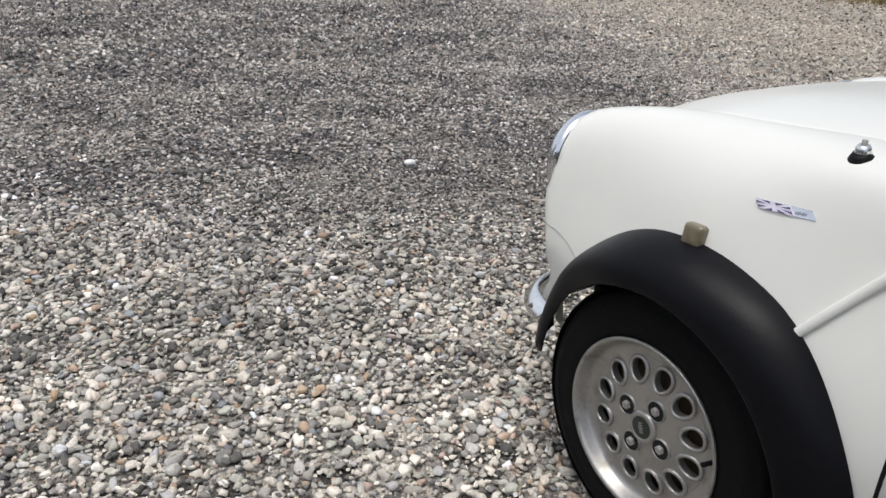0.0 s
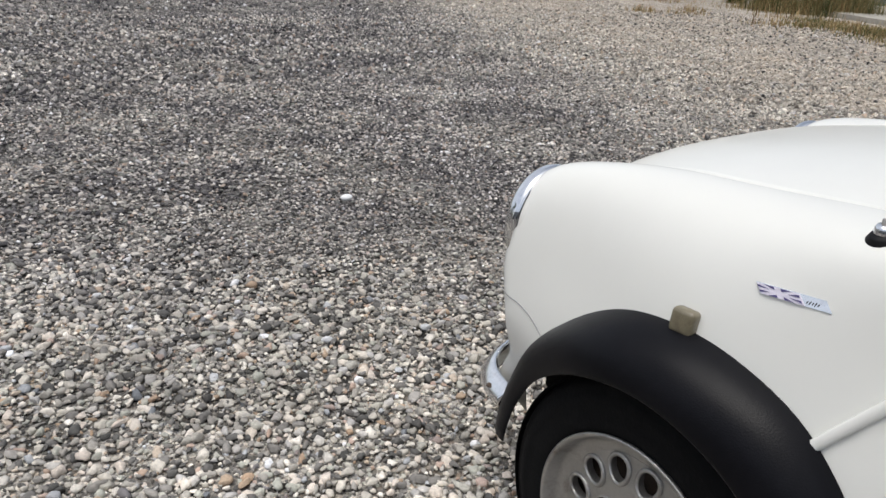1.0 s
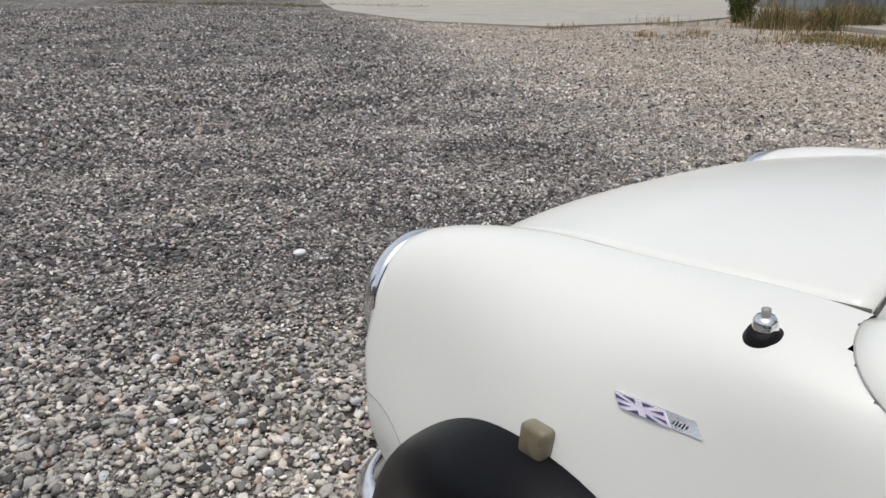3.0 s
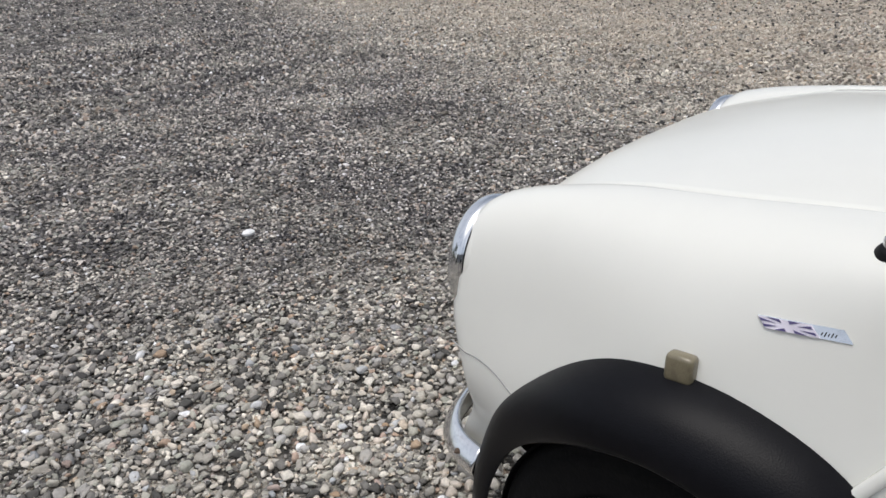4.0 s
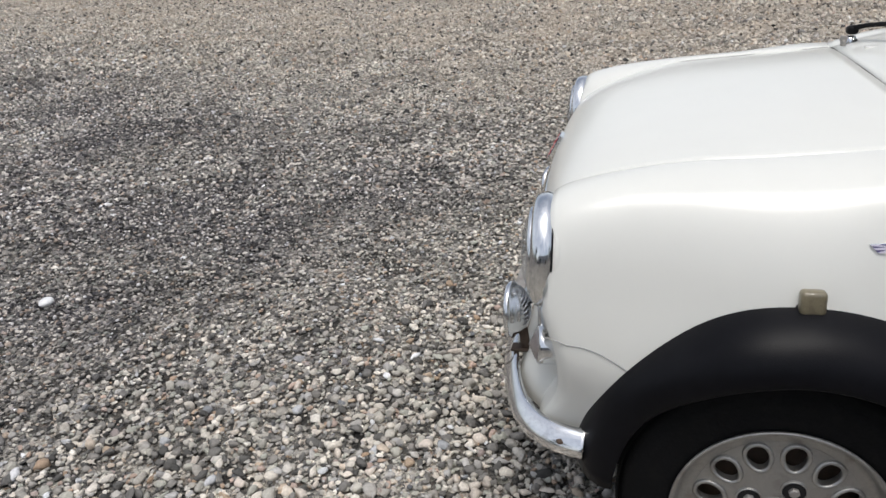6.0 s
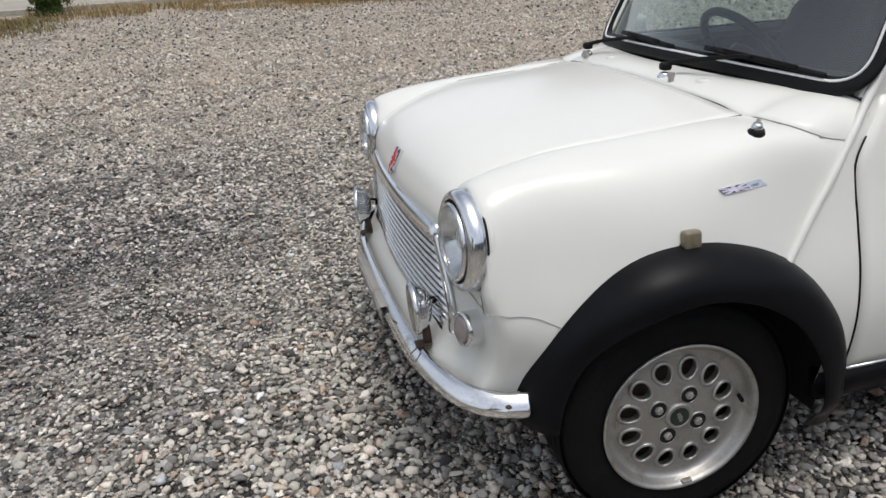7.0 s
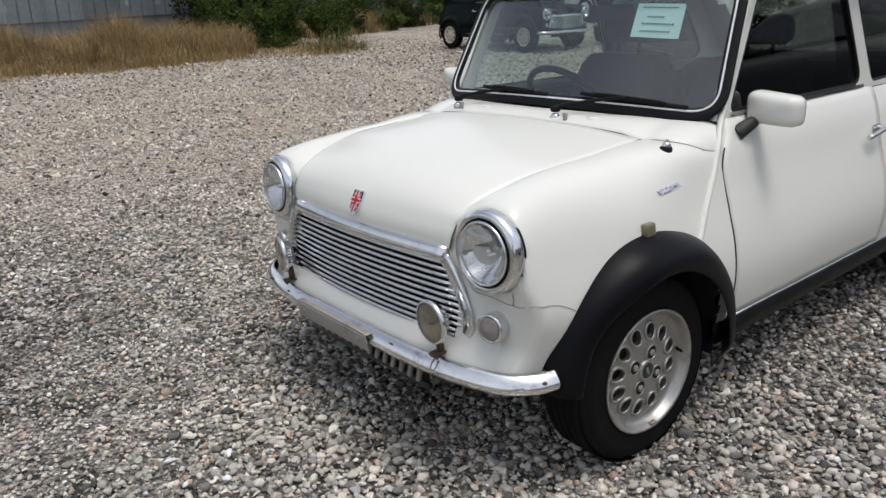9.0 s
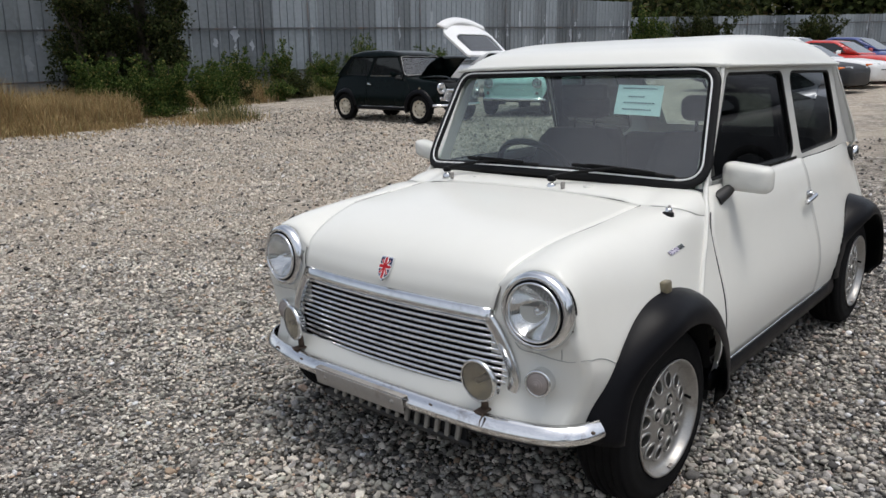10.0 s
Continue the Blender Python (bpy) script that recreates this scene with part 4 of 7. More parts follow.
    sweep(bm, bpts, [(0.006, -0.0225), (-0.005, -0.022), (-0.013, -0.017), (-0.0175, -0.009), (-0.0185, -0.002), (-0.0175, 0.003), (-0.011, 0.013), (-0.003, 0.022), (0.005, 0.028), (0.013, 0.029), (0.011, 0.024), (0.000, 0.016), (-0.008, 0.0), (-0.004, -0.014), (0.005, -0.018)])
    part("bumper_bar", bm, OLDCHROME, bp, "pitted chrome bumper")
    for x0, y0, w0 in ((-0.402, 0.505, 0.0035),):
        bm = bmesh.new()
        grid(bm, [[(x0 - w0 + 0.001 * k, y0 - 0.022 + 0.004, 0.357), (x0 + w0 + 0.001 * k, y0 - 0.022 + 0.004, 0.357)] for k in (0, 1)] + [[(x0 - w0 * 0.6, y0 - 0.002, 0.345), (x0 + w0 * 0.6, y0 - 0.002, 0.345)], [(x0 - w0 * 0.4, y0 + 0.0022, 0.330), (x0 + w0 * 0.4, y0 + 0.0022, 0.330)]])
        part("rust_streak", bm, RUSTY, bp)
    if dressed:
        for x0, y0, z0, r0 in ((-0.652, 0.362, 0.334, 0.008), (-0.655, 0.350, 0.329, 0.006), (-0.637, 0.394, 0.328, 0.005), (0.33, 0.500, 0.340, 0.005), (-0.23, 0.504, 0.343, 0.004), (0.48, 0.482, 0.340, 0.006)):
            bm = bmesh.new()
            bmesh.ops.create_icosphere(bm, subdivisions=2, radius=r0, matrix=Matrix.Translation((x0, y0, z0)) @ Matrix.Diagonal((1.0, 0.9, 0.6, 1)))
            for v in bm.verts:
                v.co += Vector((noise.noise(v.co * 300), noise.noise(v.co * 310 + Vector((5, 0, 0))), 0)) * r0 * 0.4
            part("rust_chip", bm, RUSTY, bp)
    # scuttle between bonnet and screen
    bm = bmesh.new()
    front = [(0.0, -0.219, 0.8375), (0.15, -0.220, 0.8355), (0.30, -0.227, 0.829), (0.40, -0.236, 0.821)] + [(x, scuttle_y(x), wing_z(x, scuttle_y(x)) + 0.002) for x in JOINT_X]
    back = [(0.0, -0.322, 0.854), (0.15, -0.328, 0.854), (0.30, -0.350, 0.852), (0.40, -0.380, 0.850), (0.45, -0.397, 0.848), (0.49, -0.409, 0.847), (0.52, -0.418, 0.846), (0.545, -0.428, 0.844), (0.560, -0.434, 0.840), (0.572, -0.438, 0.835), (0.583, -0.441, 0.827), (0.596, -0.440, 0.815)]
    F = curve_points([(-x, y, z) for x, y, z in front[:0:-1]] + front, 4)
    B = curve_points([(-x, y, z) for x, y, z in back[:0:-1]] + back, 4)
    rows = []
    for t in np.linspace(0, 1, 9):
        rows.append([f.lerp(b, t) + Vector((0, 0, 0.007 * math.sin(math.pi * t))) for f, b in zip(F, B)])
    rows = [[f - Vector((0, 0, 0.012)) for f in F]] + rows
    grid(bm, rows)
    part("scuttle", bm, paint, car)
    if dressed:
        seam_line(car, [f + Vector((0, 0.0025, -0.003)) for f in F if abs(f.x) < 0.46], 0.0018, GASKET)
        for sx in (-1, 1):
            seam_line(car, [f + Vector((0, 0.0006, -0.0004)) for f in F if f.x * sx > 0.455], 0.0010, JOINT)
    # screen frame, glass, seal with bright strip
    hole = rounded(SCREEN, 0.0, 1)
    hole = [Vector((q[0], q[1] * 0.45)) for q in SCREEN]
    hole = [Vector((q[0], q[1] / 0.45)) for q in rounded(hole, 0.075, 8)]
    hole = resample(hole, 0.06)
    outer = rounded([(-0.580, -0.004), (0.602, -0.004), (0.562, 0.45), (-0.560, 0.45)], [0.085, 0.085, 0.05, 0.05], 6)
    outer = resample([Vector((q[0], q[1] / 0.45)) for q in outer], 0.06)
    bm = bmesh.new()
    plate(bm, outer, [hole], lambda u, v, d: screen_point(u, v, d), 0.025)
    part("screen_frame", bm, paint, car, sharp=40)
    ws = new("windscreen")
    ws.parent = car
    bm = bmesh.new()
    rows = [[screen_point(u * (1 - 0.08 * v), v, 0.008) for u in np.linspace(-0.58, 0.605, 24)] for v in np.linspace(-0.01, 0.98, 12)]
    grid(bm, rows)
    part("glass", bm, GLASS, ws).visible_shadow = False
    def inset(q, d, out):
        return screen_point(q[0] * (1 - d / 0.57), 0.49 + (q[1] - 0.49) * (1 - d / 0.2), out)
    bm = bmesh.new()
    sweep(bm, [inset(q, -0.002, -0.002) for q in hole], [(0.022 * math.cos(a), 0.010 * math.sin(a)) for a in np.linspace(0, 2 * math.pi, 10, endpoint=False)], up=(0, 0.86, 0.50), closed=True)
    part("screen_seal", bm, SEAL, ws, "black rubber screen seal")
    bm = bmesh.new()
    sweep(bm, [inset(q, 0.0045, -0.0110) for q in hole], [(0.0034 * math.cos(a), 0.003 * math.sin(a)) for a in np.linspace(0, 2 * math.pi, 8, endpoint=False)], up=(0, 0.86, 0.50), closed=True)
    part("bright_strip", bm, FLAGWHITE, ws)
    # roof and gutter
    bm = bmesh.new()
    rows = []
    roof_c = hermite([-0.545, -0.60, -0.70, -0.85, -1.05, -1.3, -1.6, -1.8, -1.92, -1.985, -2.02][::-1], [1.240, 1.276, 1.305, 1.328, 1.343, 1.349, 1.343, 1.325, 1.298, 1.268, 1.235][::-1])
    for y in np.linspace(-0.545, -2.02, 48):
        row = []
        for u in np.sin(np.linspace(-math.pi / 2, math.pi / 2, 45)):
            w = u * 0.566
            yy = y - 0.062 * u * u * smoothstep(-1.0, -0.55, y) + 0.03 * u * u * smoothstep(-1.6, -2.02, y)
            row.append((w, yy, 1.230 + (roof_c(y) - 1.230) * (1 - abs(u) ** 13.0)))
        rows.append(row)
    grid(bm, rows)
    part("roof", bm, paint, car)
    half_edge = [(0.25, -0.553, 1.238), (0.46, -0.586, 1.235), (0.548, -0.612, 1.231), (0.570, -0.68, 1.229), (0.576, -1.2, 1.230), (0.573, -1.75, 1.229), (0.556, -1.94, 1.227), (0.45, -2.0, 1.226)]
    edge = curve_points([(0, -0.541, 1.239)] + half_edge + [(0, -2.028, 1.225)] + [(-x, y, z) for x, y, z in half_edge[::-1]], 6, True)
    bm = bmesh.new()
    sweep(bm, edge, [(-0.013, 0.006), (-0.013, -0.004), (-0.002, -0.008), (0.012, -0.005), (0.012, 0.004), (-0.004, -0.001), (-0.009, 0.006)], closed=True)
    part("gutter", bm, paint, car)
    # tail: rear screen, boot lid, bumper, lamps
    bm = bmesh.new()
    rows = [[(x * (0.545 + 0.035 * t), -2.015 - 0.365 * t + 0.03 * abs(x) ** 2.5 * (1 - t), 1.225 - 0.375 * t) for x in np.linspace(-1, 1, 30)] for t in np.linspace(0, 1, 14)]
    grid(bm, rows, skip=lambda c: abs(c.x) < 0.42 and 0.92 < c.z < 1.17)
    part("rear_panel", bm, paint, car)
    bm = bmesh.new()
    grid(bm, [[(x, -2.00 - 0.365 * t, 1.225 - 0.375 * t) for x in np.linspace(-0.46, 0.46, 8)] for t in (0.12, 0.84)])
    part("rear_glass", bm, GLASS, car).visible_shadow = False
    bm = bmesh.new()
    rows = [[(x, -2.372 - 0.078 * t ** 0.6 + 0.02 * (x / 0.5) ** 2, 0.845 - 0.50 * t) for x in np.linspace(-0.52, 0.52, 16)] for t in np.linspace(0, 1, 12)]
    grid(bm, rows)
    part("boot_lid", bm, paint, car)
    bm = bmesh.new()
    cap = Matrix.Translation((-side_w(0.79, -2.325) + 0.004, -2.325, 0.79)) @ pose(0, 0, 0, 0, -90, 0)
    revolve(bm, [(0.030, -0.01), (0.030, 0.010), (0.038, 0.014), (0.038, 0.026), (0.034, 0.028)], cap, 24)
    cap_part = part("fuel_cap", bm, TRIM, car)
    bm = bmesh.new()
    revolve(bm, [(0.0375, 0.020), (0.0375, 0.032), (0.032, 0.038), (0.016, 0.041), (0.0, 0.042)], cap, 24)
    part("cap_top", bm, OLDCHROME, cap_part, "dull chrome top")
    bm = bmesh.new()
    sweep(bm, curve_points([(-0.64, -2.36, 0.36), (-0.58, -2.50, 0.36), (-0.3, -2.535, 0.36), (0, -2.54, 0.36), (0.3, -2.535, 0.36), (0.58, -2.50, 0.36), (0.64, -2.36, 0.36)], 5), [(-0.012, -0.028), (0.010, -0.02), (0.016, 0.0), (0.010, 0.02), (-0.012, 0.028)])
    part("rear_bumper", bm, CHROME, car)
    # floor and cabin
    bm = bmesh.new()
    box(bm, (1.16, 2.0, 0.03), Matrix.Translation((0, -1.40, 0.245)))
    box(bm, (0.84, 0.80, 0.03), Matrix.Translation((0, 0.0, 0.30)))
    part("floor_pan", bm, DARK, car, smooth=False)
    bm = bmesh.new()
    box(bm, (1.06, 0.02, 0.46), Matrix.Translation((0, -0.46, 0.56)))
    box(bm, (1.04, 0.02, 0.55), Matrix.Translation((0, -2.05, 0.55)))
    for s in (-1, 1):
        box(bm, (0.012, 1.60, 0.55), Matrix.Translation((s * 0.555, -1.25, 0.55)))
    part("cabin_lining", bm, TRIM, car, smooth=False)
    bm = bmesh.new()
    rows = [[(x, y - 0.05 * (x / 0.5) ** 2, z) for x in np.linspace(-0.53, 0.53, 16)] for y, z in ((-0.40, 0.868), (-0.50, 0.862), (-0.60, 0.845), (-0.62, 0.82), (-0.60, 0.76), (-0.52, 0.74))]
    grid(bm, rows)
    part("dashboard", bm, TRIM, car)
    bm = bmesh.new()                                       # wheel on the right-hand side
    m2 = Matrix.Translation((0.29, -0.78, 0.805)) @ pose(0, 0, 0, 52, 0, 0)
    ring = [m2 @ Vector((0.175 * math.cos(a), 0.175 * math.sin(a), 0)) for a in np.linspace(0, 2 * math.pi, 40, endpoint=False)]
    sweep(bm, ring, disc_profile(0.014, 8), up=(0, 0.79, 0.62), closed=True)
    for a in (0, 180, 270):
        ca, sa = math.cos(radians(a)), math.sin(radians(a))
        sweep(bm, [m2 @ Vector((0.03 * ca, 0.03 * sa, -0.02)), m2 @ Vector((0.17 * ca, 0.17 * sa, 0))], [(-0.012, -0.004), (0.012, -0.004), (0.012, 0.004), (-0.012, 0.004)])
    revolve(bm, [(0.05, -0.03), (0.05, 0.0), (0.03, 0.012), (0.0, 0.014)], m2, 24)
    part("steering_wheel", bm, TRIM, car)
    for x in (-0.29, 0.29):
        seat = new("front_seat")
        seat.parent = car
        bm = bmesh.new()
        rows = []
        for y, z, w in ((-0.98, 0.47, 0.22), (-1.02, 0.62, 0.235), (-1.07, 0.78, 0.225), (-1.11, 0.92, 0.19), (-1.125, 0.965, 0.15)):
            rows.append([(x + a, y - 0.05 * (1 - (a / w) ** 2) + 0.02, z) for a in np.linspace(-w, w, 12)] + [(x + a, y - 0.10, z) for a in np.linspace(w, -w, 12)])
        vs = grid(bm, rows, close_v=True)
        bm.faces.new(vs[-1])
        part("backrest", bm, FABRIC, seat)
        bm = bmesh.new()
        box(bm, (0.235, 0.085, 0.105), Matrix.Translation((x, -1.175, 1.062)) @ pose(0, 0, 0, -8, 0, 0), 0.038, 5)
        for dx in (-0.05, 0.05):
            tube(bm, [(x + dx, -1.165, 0.94), (x + dx, -1.175, 1.03)], 0.007)
        part("head_restraint", bm, FABRIC, seat)
        bm = bmesh.new()
        box(bm, (0.47, 0.50, 0.15), Matrix.Translation((x, -0.80, 0.43)), 0.05, 4)
        part("cushion", bm, FABRIC, seat)
    bm = bmesh.new()
    box(bm, (1.0, 0.18, 0.45), Matrix.Translation((0, -1.98, 0.66)) @ pose(0, 0, 0, -14, 0, 0), 0.05, 3)
    box(bm, (1.0, 0.45, 0.14), Matrix.Translation((0, -1.72, 0.44)), 0.05, 3)
    part("rear_seat", bm, FABRIC, car)
    bm = bmesh.new()
    box(bm, (0.20, 0.02, 0.06), Matrix.Translation((0.02, -0.70, 1.14)), 0.012, 3)
    tube(bm, [(0.02, -0.70, 1.16), (0.02, -0.69, 1.215)], 0.008)
    part("inner_mirror", bm, TRIM, car)
    # bonnet, closed or propped open on its rear hinges
    bn = part("bonnet", mini_bonnet(), paint, car)
    if bonnet_open:
        h = Vector((0, -0.24, 0.85))
        bn.matrix_local = Matrix.Translation(h) @ pose(0, 0, 0, bonnet_open, 0, 0) @ Matrix.Translation(-h)
        bm = bmesh.new()
        box(bm, (0.46, 0.36, 0.22), Matrix.Translation((0.05, 0.10, 0.62)), 0.03)
        box(bm, (0.20, 0.14, 0.12), Matrix.Translation((-0.2, -0.08, 0.72)), 0.03)
        tube(bm, [(0.3, 0.0, 0.72), (0.2, 0.2, 0.76), (-0.1, 0.22, 0.74)], 0.025)
        part("engine", bm, TRIM, car)
    if not dressed:
        car.matrix_world = m
        return car
    flag_shield(car)
    # wipers: black arms and blades lying along the foot of the screen
    for x0, y0 in ((-0.128, -0.248), (0.352, -0.262)):
        wp = new("wiper")
        wp.parent = car
        bm = bmesh.new()
        revolve(bm, [(0.017, -0.012), (0.017, -0.004), (0.0120, 0.003), (0.0100, 0.006), (0.0, 0.007)], Matrix.Translation((x0, y0, 0.848)), 18)
        part("spindle", bm, CHROME, wp)
        bm = bmesh.new()
        sweep(bm, curve_points([(x0, y0 - 0.002, 0.872), (x0 - 0.04, y0 - 0.03, 0.884), (x0 - 0.15, -0.334, 0.901), (x0 - 0.20, -0.346, 0.906)], 4), [(-0.0055, -0.004), (0.0055, -0.004), (0.005, 0.004), (-0.005, 0.004)], scale=lambda t: 1.5 - 0.6 * t)
        box(bm, (0.026, 0.026, 0.020), Matrix.Translation((x0, y0 - 0.002, 0.868)), 0.006)
        part("wiper_arm", bm, WIPER, wp)
        bm = bmesh.new()
        u1, u2 = x0 - 0.02, x0 - 0.368
        sweep(bm, [screen_point(u, 0.082 - 0.030 * (u1 - u) / (u1 - u2), -0.014) for u in np.linspace(u1, u2, 12)], [(-0.0035, -0.011), (0.0035, -0.011), (0.0065, 0.000), (0.005, 0.004), (-0.005, 0.004), (-0.0065, 0.000)], up=(0, 0.86, 0.50))
        sweep(bm, [screen_point(u, 0.086 - 0.030 * (u1 - u) / (u1 - u2), -0.020 - 0.008 * math.sin(math.pi * (u1 - u) / (u1 - u2))) for u in np.linspace(u1 - 0.06, u2 + 0.06, 10)], disc_profile(0.0048, 6), up=(0, 0.86, 0.50))
        part("wiper_blade", bm, WIPER, wp)
    for x0 in (-0.180, 0.305):
        bm = bmesh.new()
        box(bm, (0.012, 0.016, 0.014), Matrix.Translation((x0, -0.236, 0.855)) @ pose(0, 0, 0, 10, 0, 8), 0.003)
        tube(bm, [(x0, -0.236, 0.838), (x0, -0.236, 0.853)], 0.007)
        part("washer_jet", bm, STEEL, car)
    for x0 in (-0.253, 0.215):
        bm = bmesh.new()
        revolve(bm, [(0.017, -0.006), (0.017, 0.002), (0.012, 0.004), (0.0, 0.0045)], Matrix.Translation((x0, -0.277, 0.8475)), 20)
        part("scuttle_plug", bm, paint, car)
    # aerial stump on the wing
    m3 = Matrix.Translation((-0.572, -0.195, wing_z(0.572, -0.195) - 0.010)) @ pose(0, 0, 0, 0, -30, 0) @ Matrix.Diagonal((0.94, 0.94, 0.98, 1))
    aer = new("aerial_base")
    aer.parent = car
    bm = bmesh.new()
    revolve(bm, [(0.021, -0.006), (0.0225, 0.001), (0.020, 0.006), (0.014, 0.016), (0.012, 0.019), (0.0, 0.019)], m3, 28)
    part("rubber_boot", bm, SEAL, aer)
    bm = bmesh.new()
    m4 = m3 @ pose(0, 0, 0, 0, 22, 0)
    revolve(bm, [(0.0125, 0.017), (0.0115, 0.024), (0.009, 0.028), (0.0, 0.029)], m4, 20)
    part("nut", bm, CHROME, aer)
    bm = bmesh.new()
    revolve(bm, [(0.0045, 0.026), (0.0045, 0.036), (0.0, 0.037)], m4, 12)
    part("stub", bm, STEEL, aer)
    # script badge with a faded flag on the wing
    sb = new("wing_badge")
    sb.parent = car
    a, b = Vector((-body_w(0.700, -0.080) + 0.0005, -0.080, 0.700)), Vector((-body_w(0.709, -0.178) + 0.0005, -0.178, 0.709))
    ex = (b - a).normalized()
    ez = Vector((-0.93, 0.0, 0.38)).normalized()
    ez = (ez - ex * ez.dot(ex)).normalized()
    ey = ez.cross(ex).normalized()
    if ey.z < 0:
        ey = -ey
    mm = Matrix((ex, ey, ez)).transposed().to_4x4()
    mm.translation = a
    L = (b - a).length
    for nm, x0, x1, hgt, mat, dz in (("badge_plate", 0.006, L, 0.0140, CHROME, 0.002), ("flag_field", 0.007, L * 0.66, 0.0130, FLAGPINK, 0.0032)):
        bm = bmesh.new()
        vs = [bm.verts.new(mm @ Vector(q)) for q in ((x0 + 0.007, 0, -0.004), (x1 + 0.007, 0, -0.004), (x1 - 0.004, hgt, -0.004), (x0 - 0.004, hgt, -0.004))]
        ext = bmesh.ops.extrude_face_region(bm, geom=[bm.faces.new(vs)])
        bmesh.ops.translate(bm, verts=[v for v in ext["geom"] if isinstance(v, bmesh.types.BMVert)], vec=ez * (dz + 0.004))
        part(nm, bm, mat, sb, smooth=False)
    cx, cy, hw, hh = 0.5 * (0.007 + L * 0.66), 0.0065, 0.5 * (L * 0.66 - 0.007), 0.0065
    for qx in (-1, 1):                                     # dark wedges between the arms of the crosses
        for qy in (-1, 1):
            for tri in (((0.16, 0.98), (0.62, 0.98), (0.16, 0.42)), ((0.97, 0.26), (0.97, 0.72), (0.42, 0.26))):
                bm = bmesh.new()
                vs = [bm.verts.new(mm @ Vector((cx + qx * u * hw - 0.78 * (cy + qy * v * hh) + 0.0055, cy + qy * v * hh, 0.0034))) for u, v in tri]
                ext = bmesh.ops.extrude_face_region(bm, geom=[bm.faces.new(vs)])
                bmesh.ops.translate(bm, verts=[v for v in ext["geom"] if isinstance(v, bmesh.types.BMVert)], vec=ez * 0.0006)
                part("flag_wedge", bm, PURPLE, sb, smooth=False)
    bm = bmesh.new()
    for k in range(5):
        box(bm, (0.0011, 0.0035 + 0.002 * (k % 2), 0.0006), mm @ Matrix.Translation((L * 0.74 + 0.0036 * k, 0.0055, 0.0024)) @ pose(0, 0, 0, 0, 0, -20))
    part("script_bars", bm, TRIM, sb, smooth=False)
    # spot lamps on the bumper
    for s in (-1, 1):
        sp = new("spot_lamp")
        sp.parent = car
        sp.matrix_local = lamp_pose(s * 0.383, 0.478, 0.446, -14 if s > 0 else -3, -3)
        bm = bmesh.new()
        revolve(bm, [(0.0, -0.034), (0.020, -0.032), (0.036, -0.025), (0.047, -0.014), (0.0525, -0.003), (0.0585, 0.0), (0.0595, 0.005), (0.058, 0.010), (0.054, 0.0125), (0.052, 0.011)], Matrix(), 44)
        part("shell", bm, CHROME, sp)
        bm = bmesh.new()
        revolve(bm, [(0.0525, 0.009), (0.035, 0.0135), (0.015, 0.016), (0.0, 0.0165)], Matrix(), 40)
        part("lens", bm, SPOTGLASS, sp, "yellowed glass lens")
        bm = bmesh.new()
        revolve(bm, [(0.052, 0.007)] + [(0.052 * math.sin(t), 0.006 - 0.03 * (1 - math.sin(t) ** 2)) for t in np.linspace(1.3, 0, 8)], Matrix(), 36)
        part("reflector", bm, REFLECT, sp)
        bm = bmesh.new()
        revolve(bm, [(0.0, 0.012), (0.009, 0.009), (0.009, -0.02)], Matrix(), 14)
        part("bulb", bm, STEEL, sp)
        bm = bmesh.new()
        tube(bm, [(0, 0.044, -0.014), (0, 0.070, -0.016), (0, 0.092, -0.016)], 0.010)
        box(bm, (0.03, 0.006, 0.05), Matrix.Translation((0, 0.090, -0.012)), 0.002)
        part("stem", bm, RUSTY, sp)
        bm = bmesh.new()
        tube(bm, curve_points([(0.01, -0.012, -0.030), (0.025, -0.004, -0.046), (0.04, 0.015, -0.045)], 5), 0.004, 6)
        part("cable", bm, SEAL, sp)
    # plate holder on the bumper, blank
    holder = new("plate_holder")
    holder.parent = car
    bm = bmesh.new()
    box(bm, (0.375, 0.004, 0.050), Matrix.Translation((0.045, 0.520, 0.316)) @ pose(0, 0, 0, -10, 0, 0), 0.0018)
    box(bm, (0.375, 0.022, 0.004), Matrix.Translation((0.045, 0.512, 0.343)), 0.0018)
    part("bracket", bm, STEEL, holder, "grey metal bracket with no plate")
    for x in (-0.10, 0.19):
        bm = bmesh.new()
        revolve(bm, [(0.008, 0), (0.007, 0.003), (0, 0.004)], Matrix.Translation((x, 0.5225, 0.320)) @ pose(0, 0, 0, -90, 0, 0), 10)
        part("bolt", bm, STEEL, holder)
    # slotted panel under the bumper
    bm = bmesh.new()
    grid(bm, [[(x, y - 0.05 * (x / 0.45) ** 2, z) for x in np.linspace(-0.47, 0.47, 12)] for z, y in ((0.306, 0.430), (0.27, 0.434), (0.235, 0.415), (0.22, 0.38))])
    part("valance", bm, TRIM, car)
    # shade behind the lower slats, put in as a black sheet
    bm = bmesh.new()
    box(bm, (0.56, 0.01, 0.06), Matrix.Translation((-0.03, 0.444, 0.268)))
    part("lower_shade_sheet", bm, DARK, car, smooth=False)
    for k in range(14):
        bm = bmesh.new()
        box(bm, (0.015, 0.014, 0.056), Matrix.Translation((-0.29 + 0.0385 * k, 0.456, 0.266)) @ pose(0, 0, 0, 12, 0, 0), 0.004)
        part("lower_slat", bm, SLAT, car)
    bm = bmesh.new()
    sweep(bm, [(x, 0.455, 0.298) for x in np.linspace(-0.33, 0.26, 6)], [(-0.012, -0.010), (0.006, -0.010), (0.008, 0.008), (-0.012, 0.010)])
    part("lower_rail", bm, SLAT, car)
